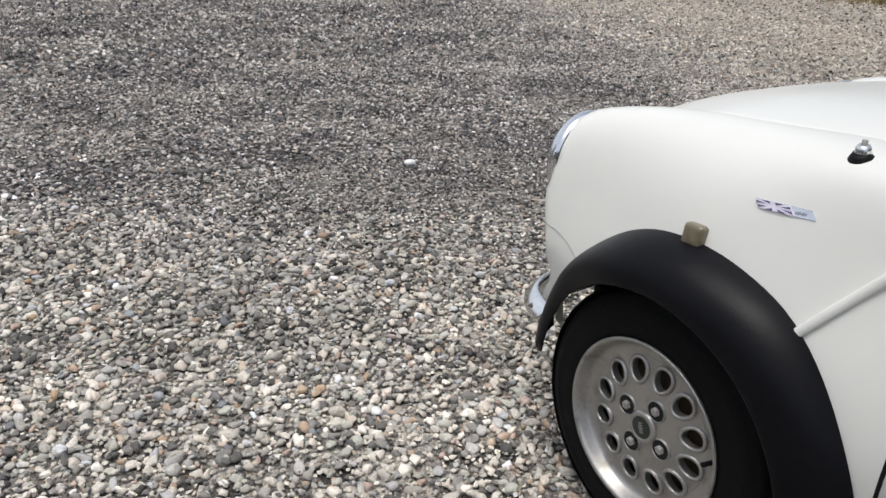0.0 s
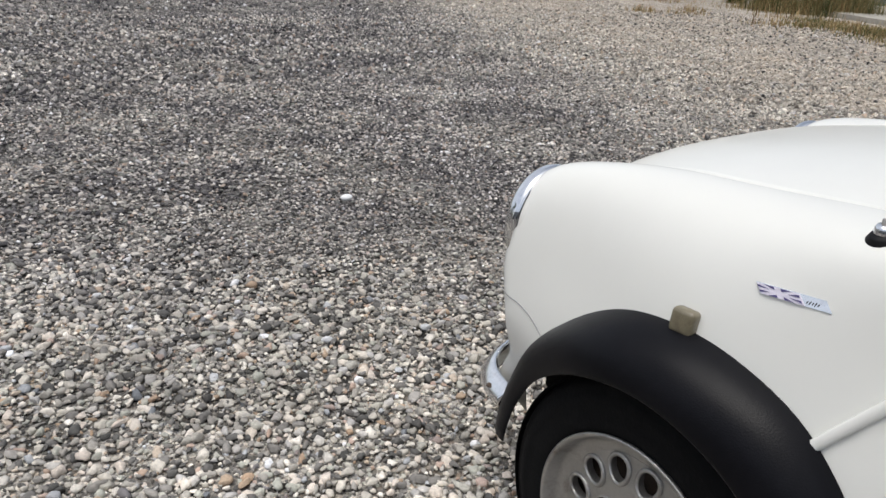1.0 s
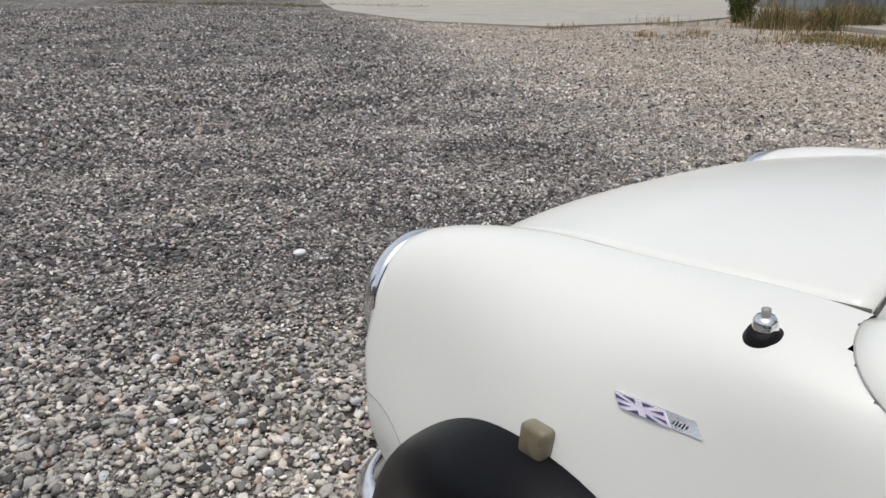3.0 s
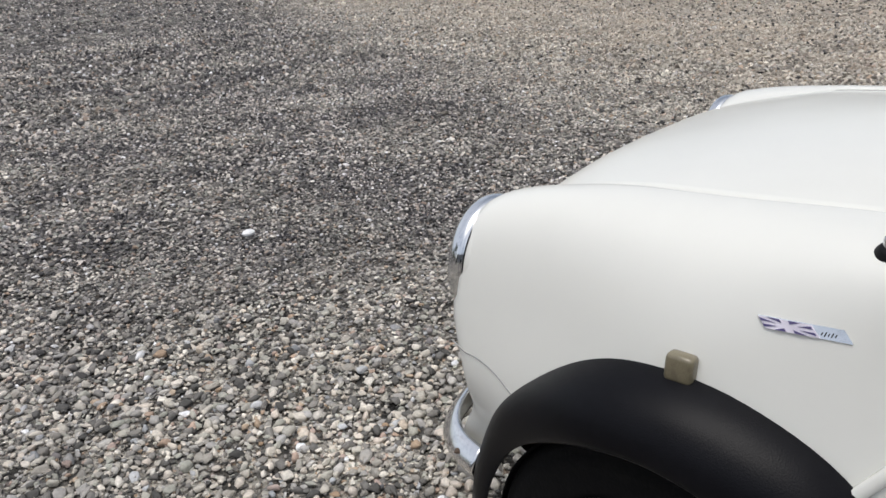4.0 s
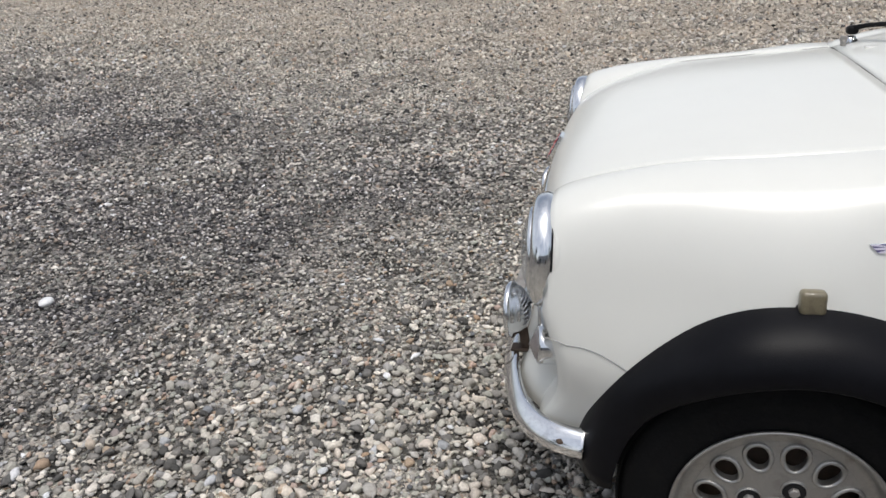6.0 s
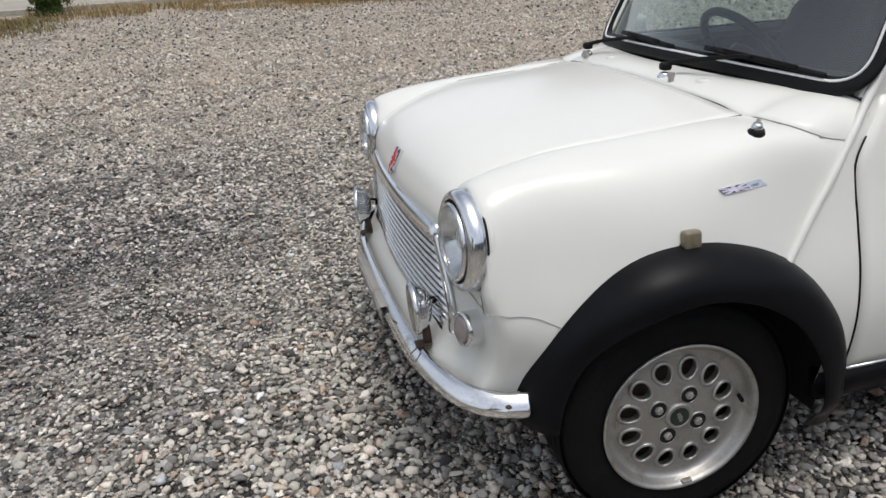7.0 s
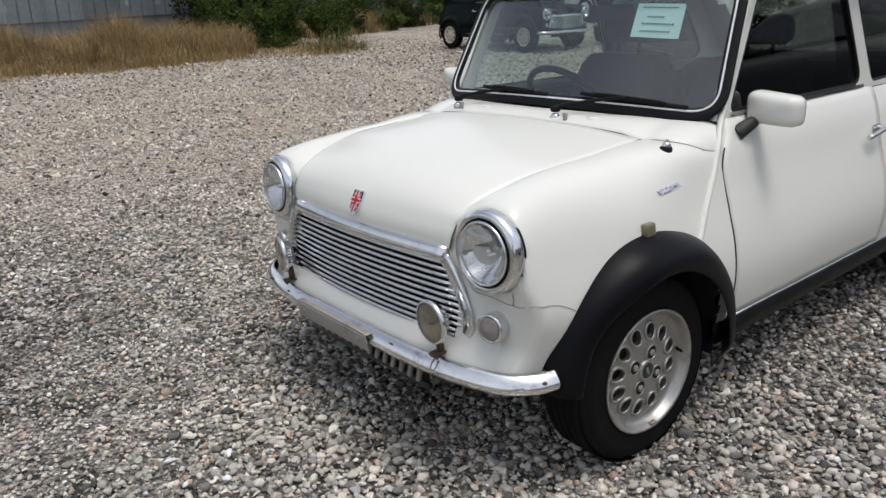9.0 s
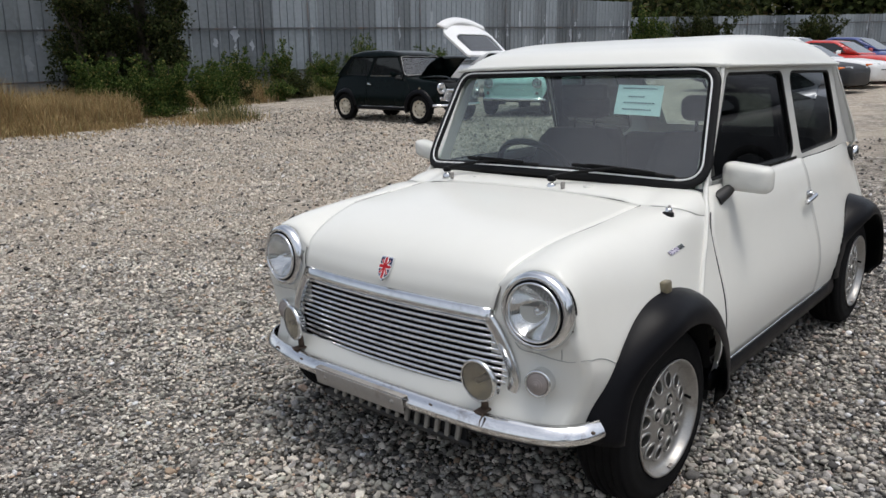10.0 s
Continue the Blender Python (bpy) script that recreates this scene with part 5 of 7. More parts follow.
    bm = bmesh.new()
    sweep(bm, [(x, 0.452, 0.236) for x in np.linspace(-0.33, 0.26, 6)], [(-0.012, -0.008), (0.006, -0.008), (0.006, 0.006), (-0.012, 0.008)])
    part("lower_lip", bm, TRIM, car)
    # price sheet behind the screen
    bm = bmesh.new()
    pv = lambda u, v, d=0.0: screen_point(-0.214 - u * 0.98 - (0.885 - v) * 0.045, v - 0.08 * u - 0.03, 0.014 - d)
    grid(bm, [[pv(u, v) for u in np.linspace(0, 0.165, 6)] for v in np.linspace(0.615, 0.885, 6)])
    sheet = part("paper_notice", bm, PAPER, car, "pale blue paper notice behind the windscreen", smooth=False)
    bm = bmesh.new()
    for k, (u0, u1, v) in enumerate(((0.045, 0.105, 0.77), (0.030, 0.145, 0.715), (0.030, 0.135, 0.655))):
        n = 7 + 2 * k
        for j in range(n):
            a0 = u0 + (u1 - u0) * j / n
            grid(bm, [[pv(u, vv, 0.0022) for u in (a0, a0 + (u1 - u0) / n * 0.7)] for vv in (v, v + 0.014)])
    grid(bm, [[pv(u, vv, 0.0022) for u in (0.02, 0.145)] for vv in (0.848, 0.856)])
    part("ink_bars", bm, INK, sheet, smooth=False)
    car.matrix_world = m
    return car


LEAN = Matrix.Translation((-0.6, 0, 0.6)) @ pose(0, 0, 0, 0, 0.95, 0) @ Matrix.Translation((0.6, 0, -0.6))
make_mini(LEAN, WHITE, "small_white_car", "ivory white classic two-door car with black wheel arches parked on gravel")

# ---- ground ----
def ground_z(x, y):
    """The lot is level round the car and rises gently behind and far ahead of it."""
    b, f = max(0.0, -y - 2.5), max(0.0, y - 4.0)
    return 0.031 * b * b / (b + 1.5) + 0.018 * f * f / (f + 3.0)


def grey_zone(n, l, tc):
    """1 where the bluish, finer gravel lies, 0 on the pale beige; partly 1 round the car as painted shade."""
    sep = n.new("ShaderNodeSeparateXYZ")
    nz = n.new("ShaderNodeTexNoise")
    nz.inputs["Scale"].default_value, nz.inputs["Detail"].default_value = 0.7, 4
    l.new(tc.outputs["Object"], nz.inputs["Vector"])
    l.new(tc.outputs["Object"], sep.inputs[0])

    def mth(op, a, b):
        q = n.new("ShaderNodeMath")
        q.operation = op
        for i, v in enumerate((a, b)):
            if isinstance(v, (int, float)):
                q.inputs[i].default_value = v
            else:
                l.new(v, q.inputs[i])
        return q.outputs[0]

    def step(v, a, b):
        q = n.new("ShaderNodeMapRange")
        q.interpolation_type = "SMOOTHSTEP"
        q.inputs["From Min"].default_value, q.inputs["From Max"].default_value = a, b
        l.new(v, q.inputs["Value"])
        return q.outputs[0]
    wob = mth("MULTIPLY", mth("SUBTRACT", nz.outputs["Fac"], 0.5), 3.0)
    ns = n.new("ShaderNodeTexNoise")
    ns.inputs["Scale"].default_value, ns.inputs["Detail"].default_value = 1.3, 5
    l.new(tc.outputs["Object"], ns.inputs["Vector"])
    patchy = mth("ADD", mth("MULTIPLY", step(ns.outputs["Fac"], 0.36, 0.62), 0.50), 0.50)
    near = step(mth("ADD", mth("ADD", sep.outputs["Y"], mth("MULTIPLY", sep.outputs["X"], 0.45)), mth("MULTIPLY", wob, 0.7)), 0.8, 2.3)
    far = step(mth("ADD", mth("ADD", sep.outputs["X"], mth("MULTIPLY", sep.outputs["Y"], -0.55)), mth("MULTIPLY", wob, 0.9)), 3.2, 0.2)
    # darker gravel colour beside and under the car paints in its shade
    beside = mth("MULTIPLY", step(mth("ADD", sep.outputs["Y"], mth("MULTIPLY", wob, 0.4)), 0.7, -0.8), step(sep.outputs["X"], 1.8, 0.5))
    return mth("MAXIMUM", mth("MULTIPLY", mth("MULTIPLY", near, far), patchy), mth("MULTIPLY", beside, 0.4))


def dusty(n, l, tc, out, most=0.66):
    """Sandy dust and small bare patches on the drier gravel away from the car's near side."""
    sep = n.new("ShaderNodeSeparateXYZ")
    l.new(tc.outputs["Object"], sep.inputs[0])
    a = n.new("ShaderNodeMath")
    a.operation = "MULTIPLY_ADD"
    a.inputs[1].default_value = -0.45
    l.new(sep.outputs["Y"], a.inputs[0])
    l.new(sep.outputs["X"], a.inputs[2])
    st = n.new("ShaderNodeMapRange")
    st.interpolation_type = "SMOOTHSTEP"
    st.inputs["From Min"].default_value, st.inputs["From Max"].default_value = 0.8, 6.0
    l.new(a.outputs[0], st.inputs["Value"])
    nz = n.new("ShaderNodeTexNoise")
    nz.inputs["Scale"].default_value, nz.inputs["Detail"].default_value, nz.inputs["Roughness"].default_value = 1.5, 8, 0.65
    l.new(tc.outputs["Object"], nz.inputs["Vector"])
    mr = n.new("ShaderNodeMapRange")
    mr.inputs["From Min"].default_value, mr.inputs["From Max"].default_value = 0.43, 0.61
    mr.inputs["To Min"].default_value, mr.inputs["To Max"].default_value = 0.42 * most, most
    l.new(nz.outputs["Fac"], mr.inputs["Value"])
    f = n.new("ShaderNodeMath")
    f.operation = "MULTIPLY"
    l.new(st.outputs[0], f.inputs[0])
    l.new(mr.outputs[0], f.inputs[1])
    mix = n.new("ShaderNodeMixRGB")
    mix.inputs["Color2"].default_value = (0.525, 0.450, 0.362, 1)
    l.new(f.outputs[0], mix.inputs["Fac"])
    l.new(out, mix.inputs["Color1"])
    return mix.outputs[0]


PALE = [(0.0, (0.067, 0.065, 0.060)), (0.10, (0.157, 0.150, 0.138)), (0.22, (0.265, 0.249, 0.225)), (0.40, (0.556, 0.516, 0.443)), (0.47, (0.416, 0.416, 0.356)), (0.55, (0.362, 0.336, 0.297)), (0.62, (0.448, 0.434, 0.416)), (0.70, (0.648, 0.599, 0.513)), (0.78, (0.605, 0.529, 0.454)),
        (0.86, (0.826, 0.780, 0.691)), (0.93, (0.394, 0.281, 0.184)), (0.955, (0.508, 0.386, 0.324)), (0.975, (0.124, 0.137, 0.149)), (1.0, (0.860, 0.860, 0.860))]
COOL = [(0.0, (0.035, 0.033, 0.037)), (0.20, (0.091, 0.086, 0.091)), (0.40, (0.203, 0.188, 0.182)), (0.48, (0.171, 0.173, 0.157)), (0.55, (0.126, 0.117, 0.115)), (0.70, (0.362, 0.334, 0.309)), (0.86, (0.641, 0.594, 0.541)), (0.94, (0.264, 0.197, 0.152)), (1.0, (0.808, 0.787, 0.789))]
PEBBLE = island_material("pebbles", PALE, 0.82, bump=0.25, bscale=60, zone=(COOL, grey_zone), speckle=0.16, patches=0.16, finish=dusty)


def ground_material():
    m = bpy.data.materials.new("gravel_bed")
    m.use_nodes = True
    n, l = m.node_tree.nodes, m.node_tree.links
    b = n["Principled BSDF"]
    b.inputs["Roughness"].default_value = 0.9
    b.inputs["Specular IOR Level"].default_value = 0.25
    tc = n.new("ShaderNodeTexCoord")
    outs = []
    heights = []
    for sc in (46.0, 105.0):
        v = n.new("ShaderNodeTexVoronoi")
        v.inputs["Scale"].default_value = sc
        l.new(tc.outputs["Object"], v.inputs["Vector"])
        sepc = n.new("ShaderNodeSeparateColor")
        l.new(v.outputs["Color"], sepc.inputs[0])
        cols = []
        for st in (PALE, COOL):
            r = n.new("ShaderNodeValToRGB")
            while len(r.color_ramp.elements) < len(st):
                r.color_ramp.elements.new(0.5)
            for e, (p, c) in zip(r.color_ramp.elements, st):
                e.position, e.color = p, (*c, 1)
            l.new(sepc.outputs[0], r.inputs["Fac"])
            cols.append(r.outputs[0])
        mix = n.new("ShaderNodeMixRGB")
        l.new(grey_zone(n, l, tc), mix.inputs["Fac"])
        l.new(cols[0], mix.inputs["Color1"])
        l.new(cols[1], mix.inputs["Color2"])
        outs.append(mix.outputs[0])
        heights.append(v.outputs["Distance"])
    pick = n.new("ShaderNodeTexNoise")
    pick.inputs["Scale"].default_value, pick.inputs["Detail"].default_value = 9, 3
    l.new(tc.outputs["Object"], pick.inputs["Vector"])
    pm = n.new("ShaderNodeMapRange")
    pm.inputs["From Min"].default_value, pm.inputs["From Max"].default_value = 0.42, 0.58
    l.new(pick.outputs["Fac"], pm.inputs["Value"])
    mx = n.new("ShaderNodeMixRGB")
    l.new(pm.outputs[0], mx.inputs["Fac"])
    l.new(outs[0], mx.inputs["Color1"])
    l.new(outs[1], mx.inputs["Color2"])
    # fine pale dust far off between the stones
    dust = n.new("ShaderNodeTexNoise")
    dust.inputs["Scale"].default_value, dust.inputs["Detail"].default_value = 0.9, 7
    l.new(tc.outputs["Object"], dust.inputs["Vector"])
    dmr = n.new("ShaderNodeMapRange")
    dmr.inputs["From Min"].default_value, dmr.inputs["From Max"].default_value = 0.45, 0.75
    dmr.inputs["To Max"].default_value = 0.28
    l.new(dust.outputs["Fac"], dmr.inputs["Value"])
    dx = n.new("ShaderNodeMixRGB")
    dx.inputs["Color2"].default_value = (0.47, 0.42, 0.35, 1)
    l.new(dmr.outputs[0], dx.inputs["Fac"])
    l.new(mx.outputs[0], dx.inputs["Color1"])
    # coarser mottling that still reads far off
    tone = dx.outputs[0]
    for sc, lo, hi in ((24.0, 0.25, 1.62), (11.0, 0.55, 1.36), (3.2, 0.74, 1.22), (0.7, 0.80, 1.16)):
        cl = n.new("ShaderNodeTexVoronoi" if sc > 8 else "ShaderNodeTexNoise")
        cl.inputs["Scale"].default_value = sc
        l.new(tc.outputs["Object"], cl.inputs["Vector"])
        mr = n.new("ShaderNodeMapRange")
        mr.inputs["To Min"].default_value, mr.inputs["To Max"].default_value = lo, hi
        if sc > 8:
            sp = n.new("ShaderNodeSeparateColor")
            l.new(cl.outputs["Color"], sp.inputs[0])
            l.new(sp.outputs[1], mr.inputs["Value"])
        else:
            cl.inputs["Detail"].default_value = 6
            mr.inputs["From Min"].default_value, mr.inputs["From Max"].default_value = 0.35, 0.65
            l.new(cl.outputs["Fac"], mr.inputs["Value"])
        hv = n.new("ShaderNodeHueSaturation")
        l.new(tone, hv.inputs["Color"])
        l.new(mr.outputs[0], hv.inputs["Value"])
        tone = hv.outputs[0]
    # dark grit, also painted shade in the gaps, deeper between the finer stones
    lr = n.new("ShaderNodeMapRange")
    lr.inputs["To Min"].default_value, lr.inputs["To Max"].default_value = 0.70, 0.60
    l.new(grey_zone(n, l, tc), lr.inputs["Value"])
    hg = n.new("ShaderNodeHueSaturation")
    l.new(tone, hg.inputs["Color"])
    l.new(lr.outputs[0], hg.inputs["Value"])
    l.new(dusty(n, l, tc, hg.outputs[0], 0.74), b.inputs["Base Color"])
    hs = n.new("ShaderNodeMath")
    hs.operation = "ADD"
    l.new(heights[0], hs.inputs[0])
    l.new(heights[1], hs.inputs[1])
    bp = n.new("ShaderNodeBump")
    bp.invert = True
    bp.inputs["Strength"].default_value, bp.inputs["Distance"].default_value = 0.9, 0.012
    l.new(hs.outputs[0], bp.inputs["Height"])
    l.new(bp.outputs[0], b.inputs["Normal"])
    return m


BED = ground_material()
bm = bmesh.new()
xs = sorted(set([-400, -150, -80, -50] + list(np.linspace(-35, 45, 81)) + [60, 100, 200, 400]))
ys = sorted(set([-400, -200, -120] + list(np.linspace(-75, 60, 136)) + [80, 120, 200, 400]))
grid(bm, [[(x, y, ground_z(x, y) - 0.012) for y in ys] for x in xs])
ground = tagged(mesh_object("ground", bm, BED), "grey and beige gravel lot", "gravel", kind="structure")


def stones(name, x0, x1, y0, y1, cell, rmin, rmax, kind, seed, keep=None, squash=(0.5, 0.85), power=2.0, sink=0.35, smooth=True, ragged=0.0, mat=None):
    """Loose pebbles on a jittered grid, each a lumpy body of its own; keep(x, y) picks the stretch of the plan."""
    rng = np.random.default_rng(seed)
    bmi = bmesh.new()
    if kind == "chip":                                    # eight-sided chips
        vs = [bmi.verts.new(q) for q in ((1, 0, 0), (0, 1, 0), (-1, 0, 0), (0, -1, 0), (0.1, 0.1, 0.9), (0, 0, -0.9))]
        for k in range(4):
            bmi.faces.new((vs[k], vs[(k + 1) % 4], vs[4]))
            bmi.faces.new((vs[(k + 1) % 4], vs[k], vs[5]))
        bmi.verts.index_update()
    else:
        bmesh.ops.create_icosphere(bmi, subdivisions=kind, radius=1)
    base = np.array([v.co[:] for v in bmi.verts])
    tri = np.array([[v.index for v in f.verts] for f in bmi.faces])
    bmi.free()
    gx, gy = np.meshgrid(np.arange(x0, x1, cell), np.arange(y0, y1, cell))
    c = np.stack([gx.ravel(), gy.ravel()], 1)
    c = c + (rng.random((len(c), 2)) - 0.5) * cell * 1.2
    if keep:
        c = c[keep(c[:, 0] + rng.normal(0, 0.12, len(c)), c[:, 1] + rng.normal(0, 0.12, len(c)))]
    if ragged:                                            # uneven outer limit of the field
        d = np.minimum(np.minimum(c[:, 0] - x0, x1 - c[:, 0]), np.minimum(c[:, 1] - y0, y1 - c[:, 1]))
        lim = np.array([noise.noise((q[0] * 0.5, q[1] * 0.5, seed)) for q in c]) * 0.5 + 0.5 + rng.normal(0, 0.15, len(c))
        c = c[d > ragged * lim]
    n = len(c)
    r = rmin + (rmax - rmin) * rng.random(n) ** power
    shapes = []
    for k in range(32):                                   # lumpy prototypes
        q = base.copy()
        if kind == "chip":
            q = q + rng.normal(0, 0.22, q.shape)
        else:
            for _ in range(6):
                d = rng.normal(size=3)
                d /= np.linalg.norm(d)
                t = q @ d
                q = q - np.outer(np.clip(t - rng.uniform(0.35, 0.8), 0, None) * 0.9, d)
            q = q * (1 + 0.10 * rng.normal(size=(len(q), 1)))
        shapes.append(q)
    shapes = np.array(shapes)
    pick = rng.integers(0, 32, n)
    a = rng.random(n) * 2 * np.pi
    v = shapes[pick] * r[:, None, None] * np.stack([rng.uniform(0.8, 1.4, n), rng.uniform(0.7, 1.0, n), rng.uniform(*squash, n)], 1)[:, None, :]
    tx = rng.normal(0, 0.35, n)
    cy, sy = np.cos(tx)[:, None], np.sin(tx)[:, None]
    v = np.stack([v[..., 0], v[..., 1] * cy - v[..., 2] * sy, v[..., 1] * sy + v[..., 2] * cy], -1)
    ca, sa = np.cos(a)[:, None], np.sin(a)[:, None]
    v = np.stack([v[..., 0] * ca - v[..., 1] * sa, v[..., 0] * sa + v[..., 1] * ca, v[..., 2]], -1)
    z = np.array([ground_z(p[0], p[1]) for p in c]) - 0.012 + r * sink + rng.random(n) * 0.006
    v = v + np.stack([c[:, 0], c[:, 1], z], 1)[:, None, :]
    faces = (tri[None] + (np.arange(n) * len(base))[:, None, None]).reshape(-1, 3)
    me = bpy.data.meshes.new(name)
    me.from_pydata(v.reshape(-1, 3), [], faces)
    if smooth:
        me.shade_smooth()
    me.materials.append(mat or PEBBLE)
    return tagged(new(name, me), "loose rounded pebbles in cream, grey and brown", "gravel", kind="stuff")


# coarse pale pebbles along the car's near side, finer grey gravel ahead and beyond
def coarse(x, y):
    return (y + 1.3 * x < 1.25) & ((x < -0.3) | (y > -0.1))


def core(x, y):
    return (x > -1.85) & (x < 1.5) & (y > -0.35) & (y < 2.6)


stones("gravel_coarse", -1.9, 1.0, -0.6, 2.8, 0.0240, 0.007, 0.0190, 2, 3, keep=coarse, power=1.7)
stones("gravel_small", -1.85, 1.5, -0.35, 2.6, 0.0180, 0.005, 0.0110, 1, 4, power=1.4, smooth=False)
stones("gravel_beside", -2.1, -0.5, -2.8, -0.35, 0.020, 0.006, 0.018, 1, 5, power=1.8)
stones("gravel_medium", -1.85, 2.2, 0.2, 3.2, 0.045, 0.009, 0.015, 1, 9, keep=lambda x, y: ~coarse(x, y), power=2.2)
stones("gravel_fine", -1.8, 4.6, -2.2, 5.2, 0.0240, 0.007, 0.0160, "chip", 6, keep=lambda x, y: ~core(x, y) & ((x > -0.5) | (y > 0)) & ((x > 0.75) | (y > 0.2)), power=1.5, smooth=False)
stones("gravel_under", -0.6, 0.9, -2.2, -0.3, 0.04, 0.008, 0.018, "chip", 7, smooth=False)
stones("gravel_far", -5.0, 9.6, -6.6, 10.6, 0.044, 0.009, 0.025, "chip", 8, keep=lambda x, y: (y > 5.0) | (x > 4.4) | (y < -2.6) | (x < -1.95), ragged=1.6, power=1.8, smooth=False, squash=(0.7, 1.15), sink=0.45)
stones("gravel_distant", -3.0, 15.0, -12.0, 30.0, 0.115, 0.013, 0.036, "chip", 10, keep=lambda x, y: ((y > 10) | (x > 9) | (y < -6)) & ((y < 12) | (x < 11.5)) & ((x > 2) | (y > 5)), ragged=3.0, power=2.2, smooth=False, squash=(0.7, 1.15), sink=0.45)
DARKSTONE = island_material("dark_stones", [(0.0, (0.035, 0.034, 0.034)), (0.5, (0.085, 0.082, 0.080)), (0.8, (0.15, 0.125, 0.10)), (1.0, (0.22, 0.21, 0.20))], 0.8, speckle=0.2)
stones("gravel_dark_specks", -2.5, 14.0, -10.0, 9.0, 0.16, 0.010, 0.026, "chip", 12, keep=lambda x, y: (x > 2.2) | (y < -3.2), power=1.6, smooth=False, squash=(0.5, 0.9), sink=0.4, mat=DARKSTONE)
# one large white pebble
bm = bmesh.new()
bmesh.ops.create_icosphere(bm, subdivisions=3, radius=1, matrix=Matrix.Translation((0.265, 2.285, 0.009)) @ Matrix.Diagonal((0.030, 0.023, 0.015, 1)))
tagged(mesh_object("white_pebble", bm, FLAGWHITE), "flat white pebble lying on the gravel", "stone")

# ---- other parked cars ----
def loft_body(bm, stations, n=20, power=4.0):
    """Rounded-box sections (y, half width, z low, z high) joined along y."""
    rows = []
    for y, w, z0, z1 in stations:
        row = []
        for i in range(n):
            a = 2 * math.pi * (i + 0.5) / n
            c, s = math.cos(a), math.sin(a)
            row.append((w * math.copysign(abs(c) ** (2 / power), c), y, (z0 + z1) / 2 + (z1 - z0) / 2 * math.copysign(abs(s) ** (2 / power), s)))
        rows.append(row)
    vs = grid(bm, rows, close_v=True)
    bm.faces.new(vs[0])
    bm.faces.new(vs[-1][::-1])


def make_coupe(m, paint, name, label, nose=0.62, wagon=False, tailgate=False, height=1.30):
    """A full-size car: y ahead, origin on the ground under its middle."""
    car = thing(name, label, "car", m)
    k = height / 1.30
    bm = bmesh.new()
    loft_body(bm, [(2.17, 0.62, 0.22, 0.55), (2.12, 0.76, 0.17, 0.63), (1.9, 0.84, 0.15, 0.69), (1.4, 0.86, 0.17, 0.76), (0.75, 0.865, 0.18, 0.84 * k), (0.0, 0.87, 0.18, 0.87 * k), (-1.0, 0.865, 0.18, 0.89 * k), (-1.7, 0.85, 0.20, 0.90 * k), (-2.1, 0.78, 0.28, 0.86), (-2.18, 0.66, 0.36, 0.78)], 28, 5.0)
    part("body", bm, paint, car)
    rear = -1.95 if wagon else -1.45
    cab = [(0.80, 0.66, 0.84 * k, 0.86 * k), (0.10, 0.62, 0.84 * k, 1.25 * k), (-0.10, 0.61, 0.84 * k, 1.28 * k), (-0.7, 0.61, 0.84 * k, height), (rear + 0.6, 0.60, 0.84 * k, 1.27 * k), (rear, 0.62, 0.84 * k, 0.93 * k)]
    bm = bmesh.new()
    loft_body(bm, cab, 24, 6.0)
    part("cabin", bm, paint, car)
    # glazing stands just proud of the cabin
    bm = bmesh.new()
    grid(bm, [[(x, 0.755, 0.885 * k) for x in np.linspace(-0.58, 0.58, 8)], [(x, 0.16, 1.235 * k) for x in np.linspace(-0.52, 0.52, 8)]])
    part("windscreen", bm, DARKGLASS, car)
    for s in (-1, 1):
        bm = bmesh.new()
        out = rounded([(0.52, 0.90 * k), (0.06, 1.19 * k), (-0.62, 1.22 * k), (rear + 0.75, 1.19 * k), (rear + 0.38, 0.92 * k)], 0.04, 3)
        plate(bm, out, [], lambda u, v, d: Vector((s * (0.66 - (v - 0.84) * 0.08), u, v)), 0)
        part("side_window", bm, DARKGLASS, car, smooth=False)
        for y0 in (1.32, -1.24):
            wheel = new("wheel")
            wheel.parent = car
            wheel.matrix_local = Matrix.Translation((s * 0.86, y0, 0.31)) @ pose(0, 0, 0, 0, 90 * s, 0)
            bm = bmesh.new()
            revolve(bm, [(0.20, -0.18), (0.30, -0.18), (0.312, -0.15), (0.312, -0.03), (0.30, 0.005), (0.22, 0.012), (0.205, 0.0)], Matrix(), 28)
            part("tyre", bm, RUBBER, wheel)
            bm = bmesh.new()
            revolve(bm, [(0.207, 0.004), (0.195, -0.02), (0.10, -0.015), (0.05, 0.0), (0.0, 0.004)], Matrix(), 20)
            part("rim", bm, ALLOY, wheel)
        bm = bmesh.new()
        box(bm, (0.26, 0.05, 0.085), Matrix.Translation((s * 0.54, 2.10, 0.585)) @ pose(0, 0, 0, 0, 0, -14 * s), 0.02)
        part("headlight", bm, LAMPWHITE, car)
        bm = bmesh.new()
        box(bm, (0.17, 0.07, 0.085), Matrix.Translation((s * 0.745, 1.995, 0.575)) @ pose(0, 0, 0, 0, 0, -50 * s), 0.02)
        part("indicator", bm, ORANGE, car)
        bm = bmesh.new()
        box(bm, (0.18, 0.09, 0.11), Matrix.Translation((s * 0.93, 0.52, 0.93)), 0.03)
        part("door_mirror", bm, paint, car)
    bm = bmesh.new()
    box(bm, (1.2, 0.04, 0.10), Matrix.Translation((0, 2.13, 0.36)), 0.02)
    part("air_intake", bm, DARK, car)
    bm = bmesh.new()
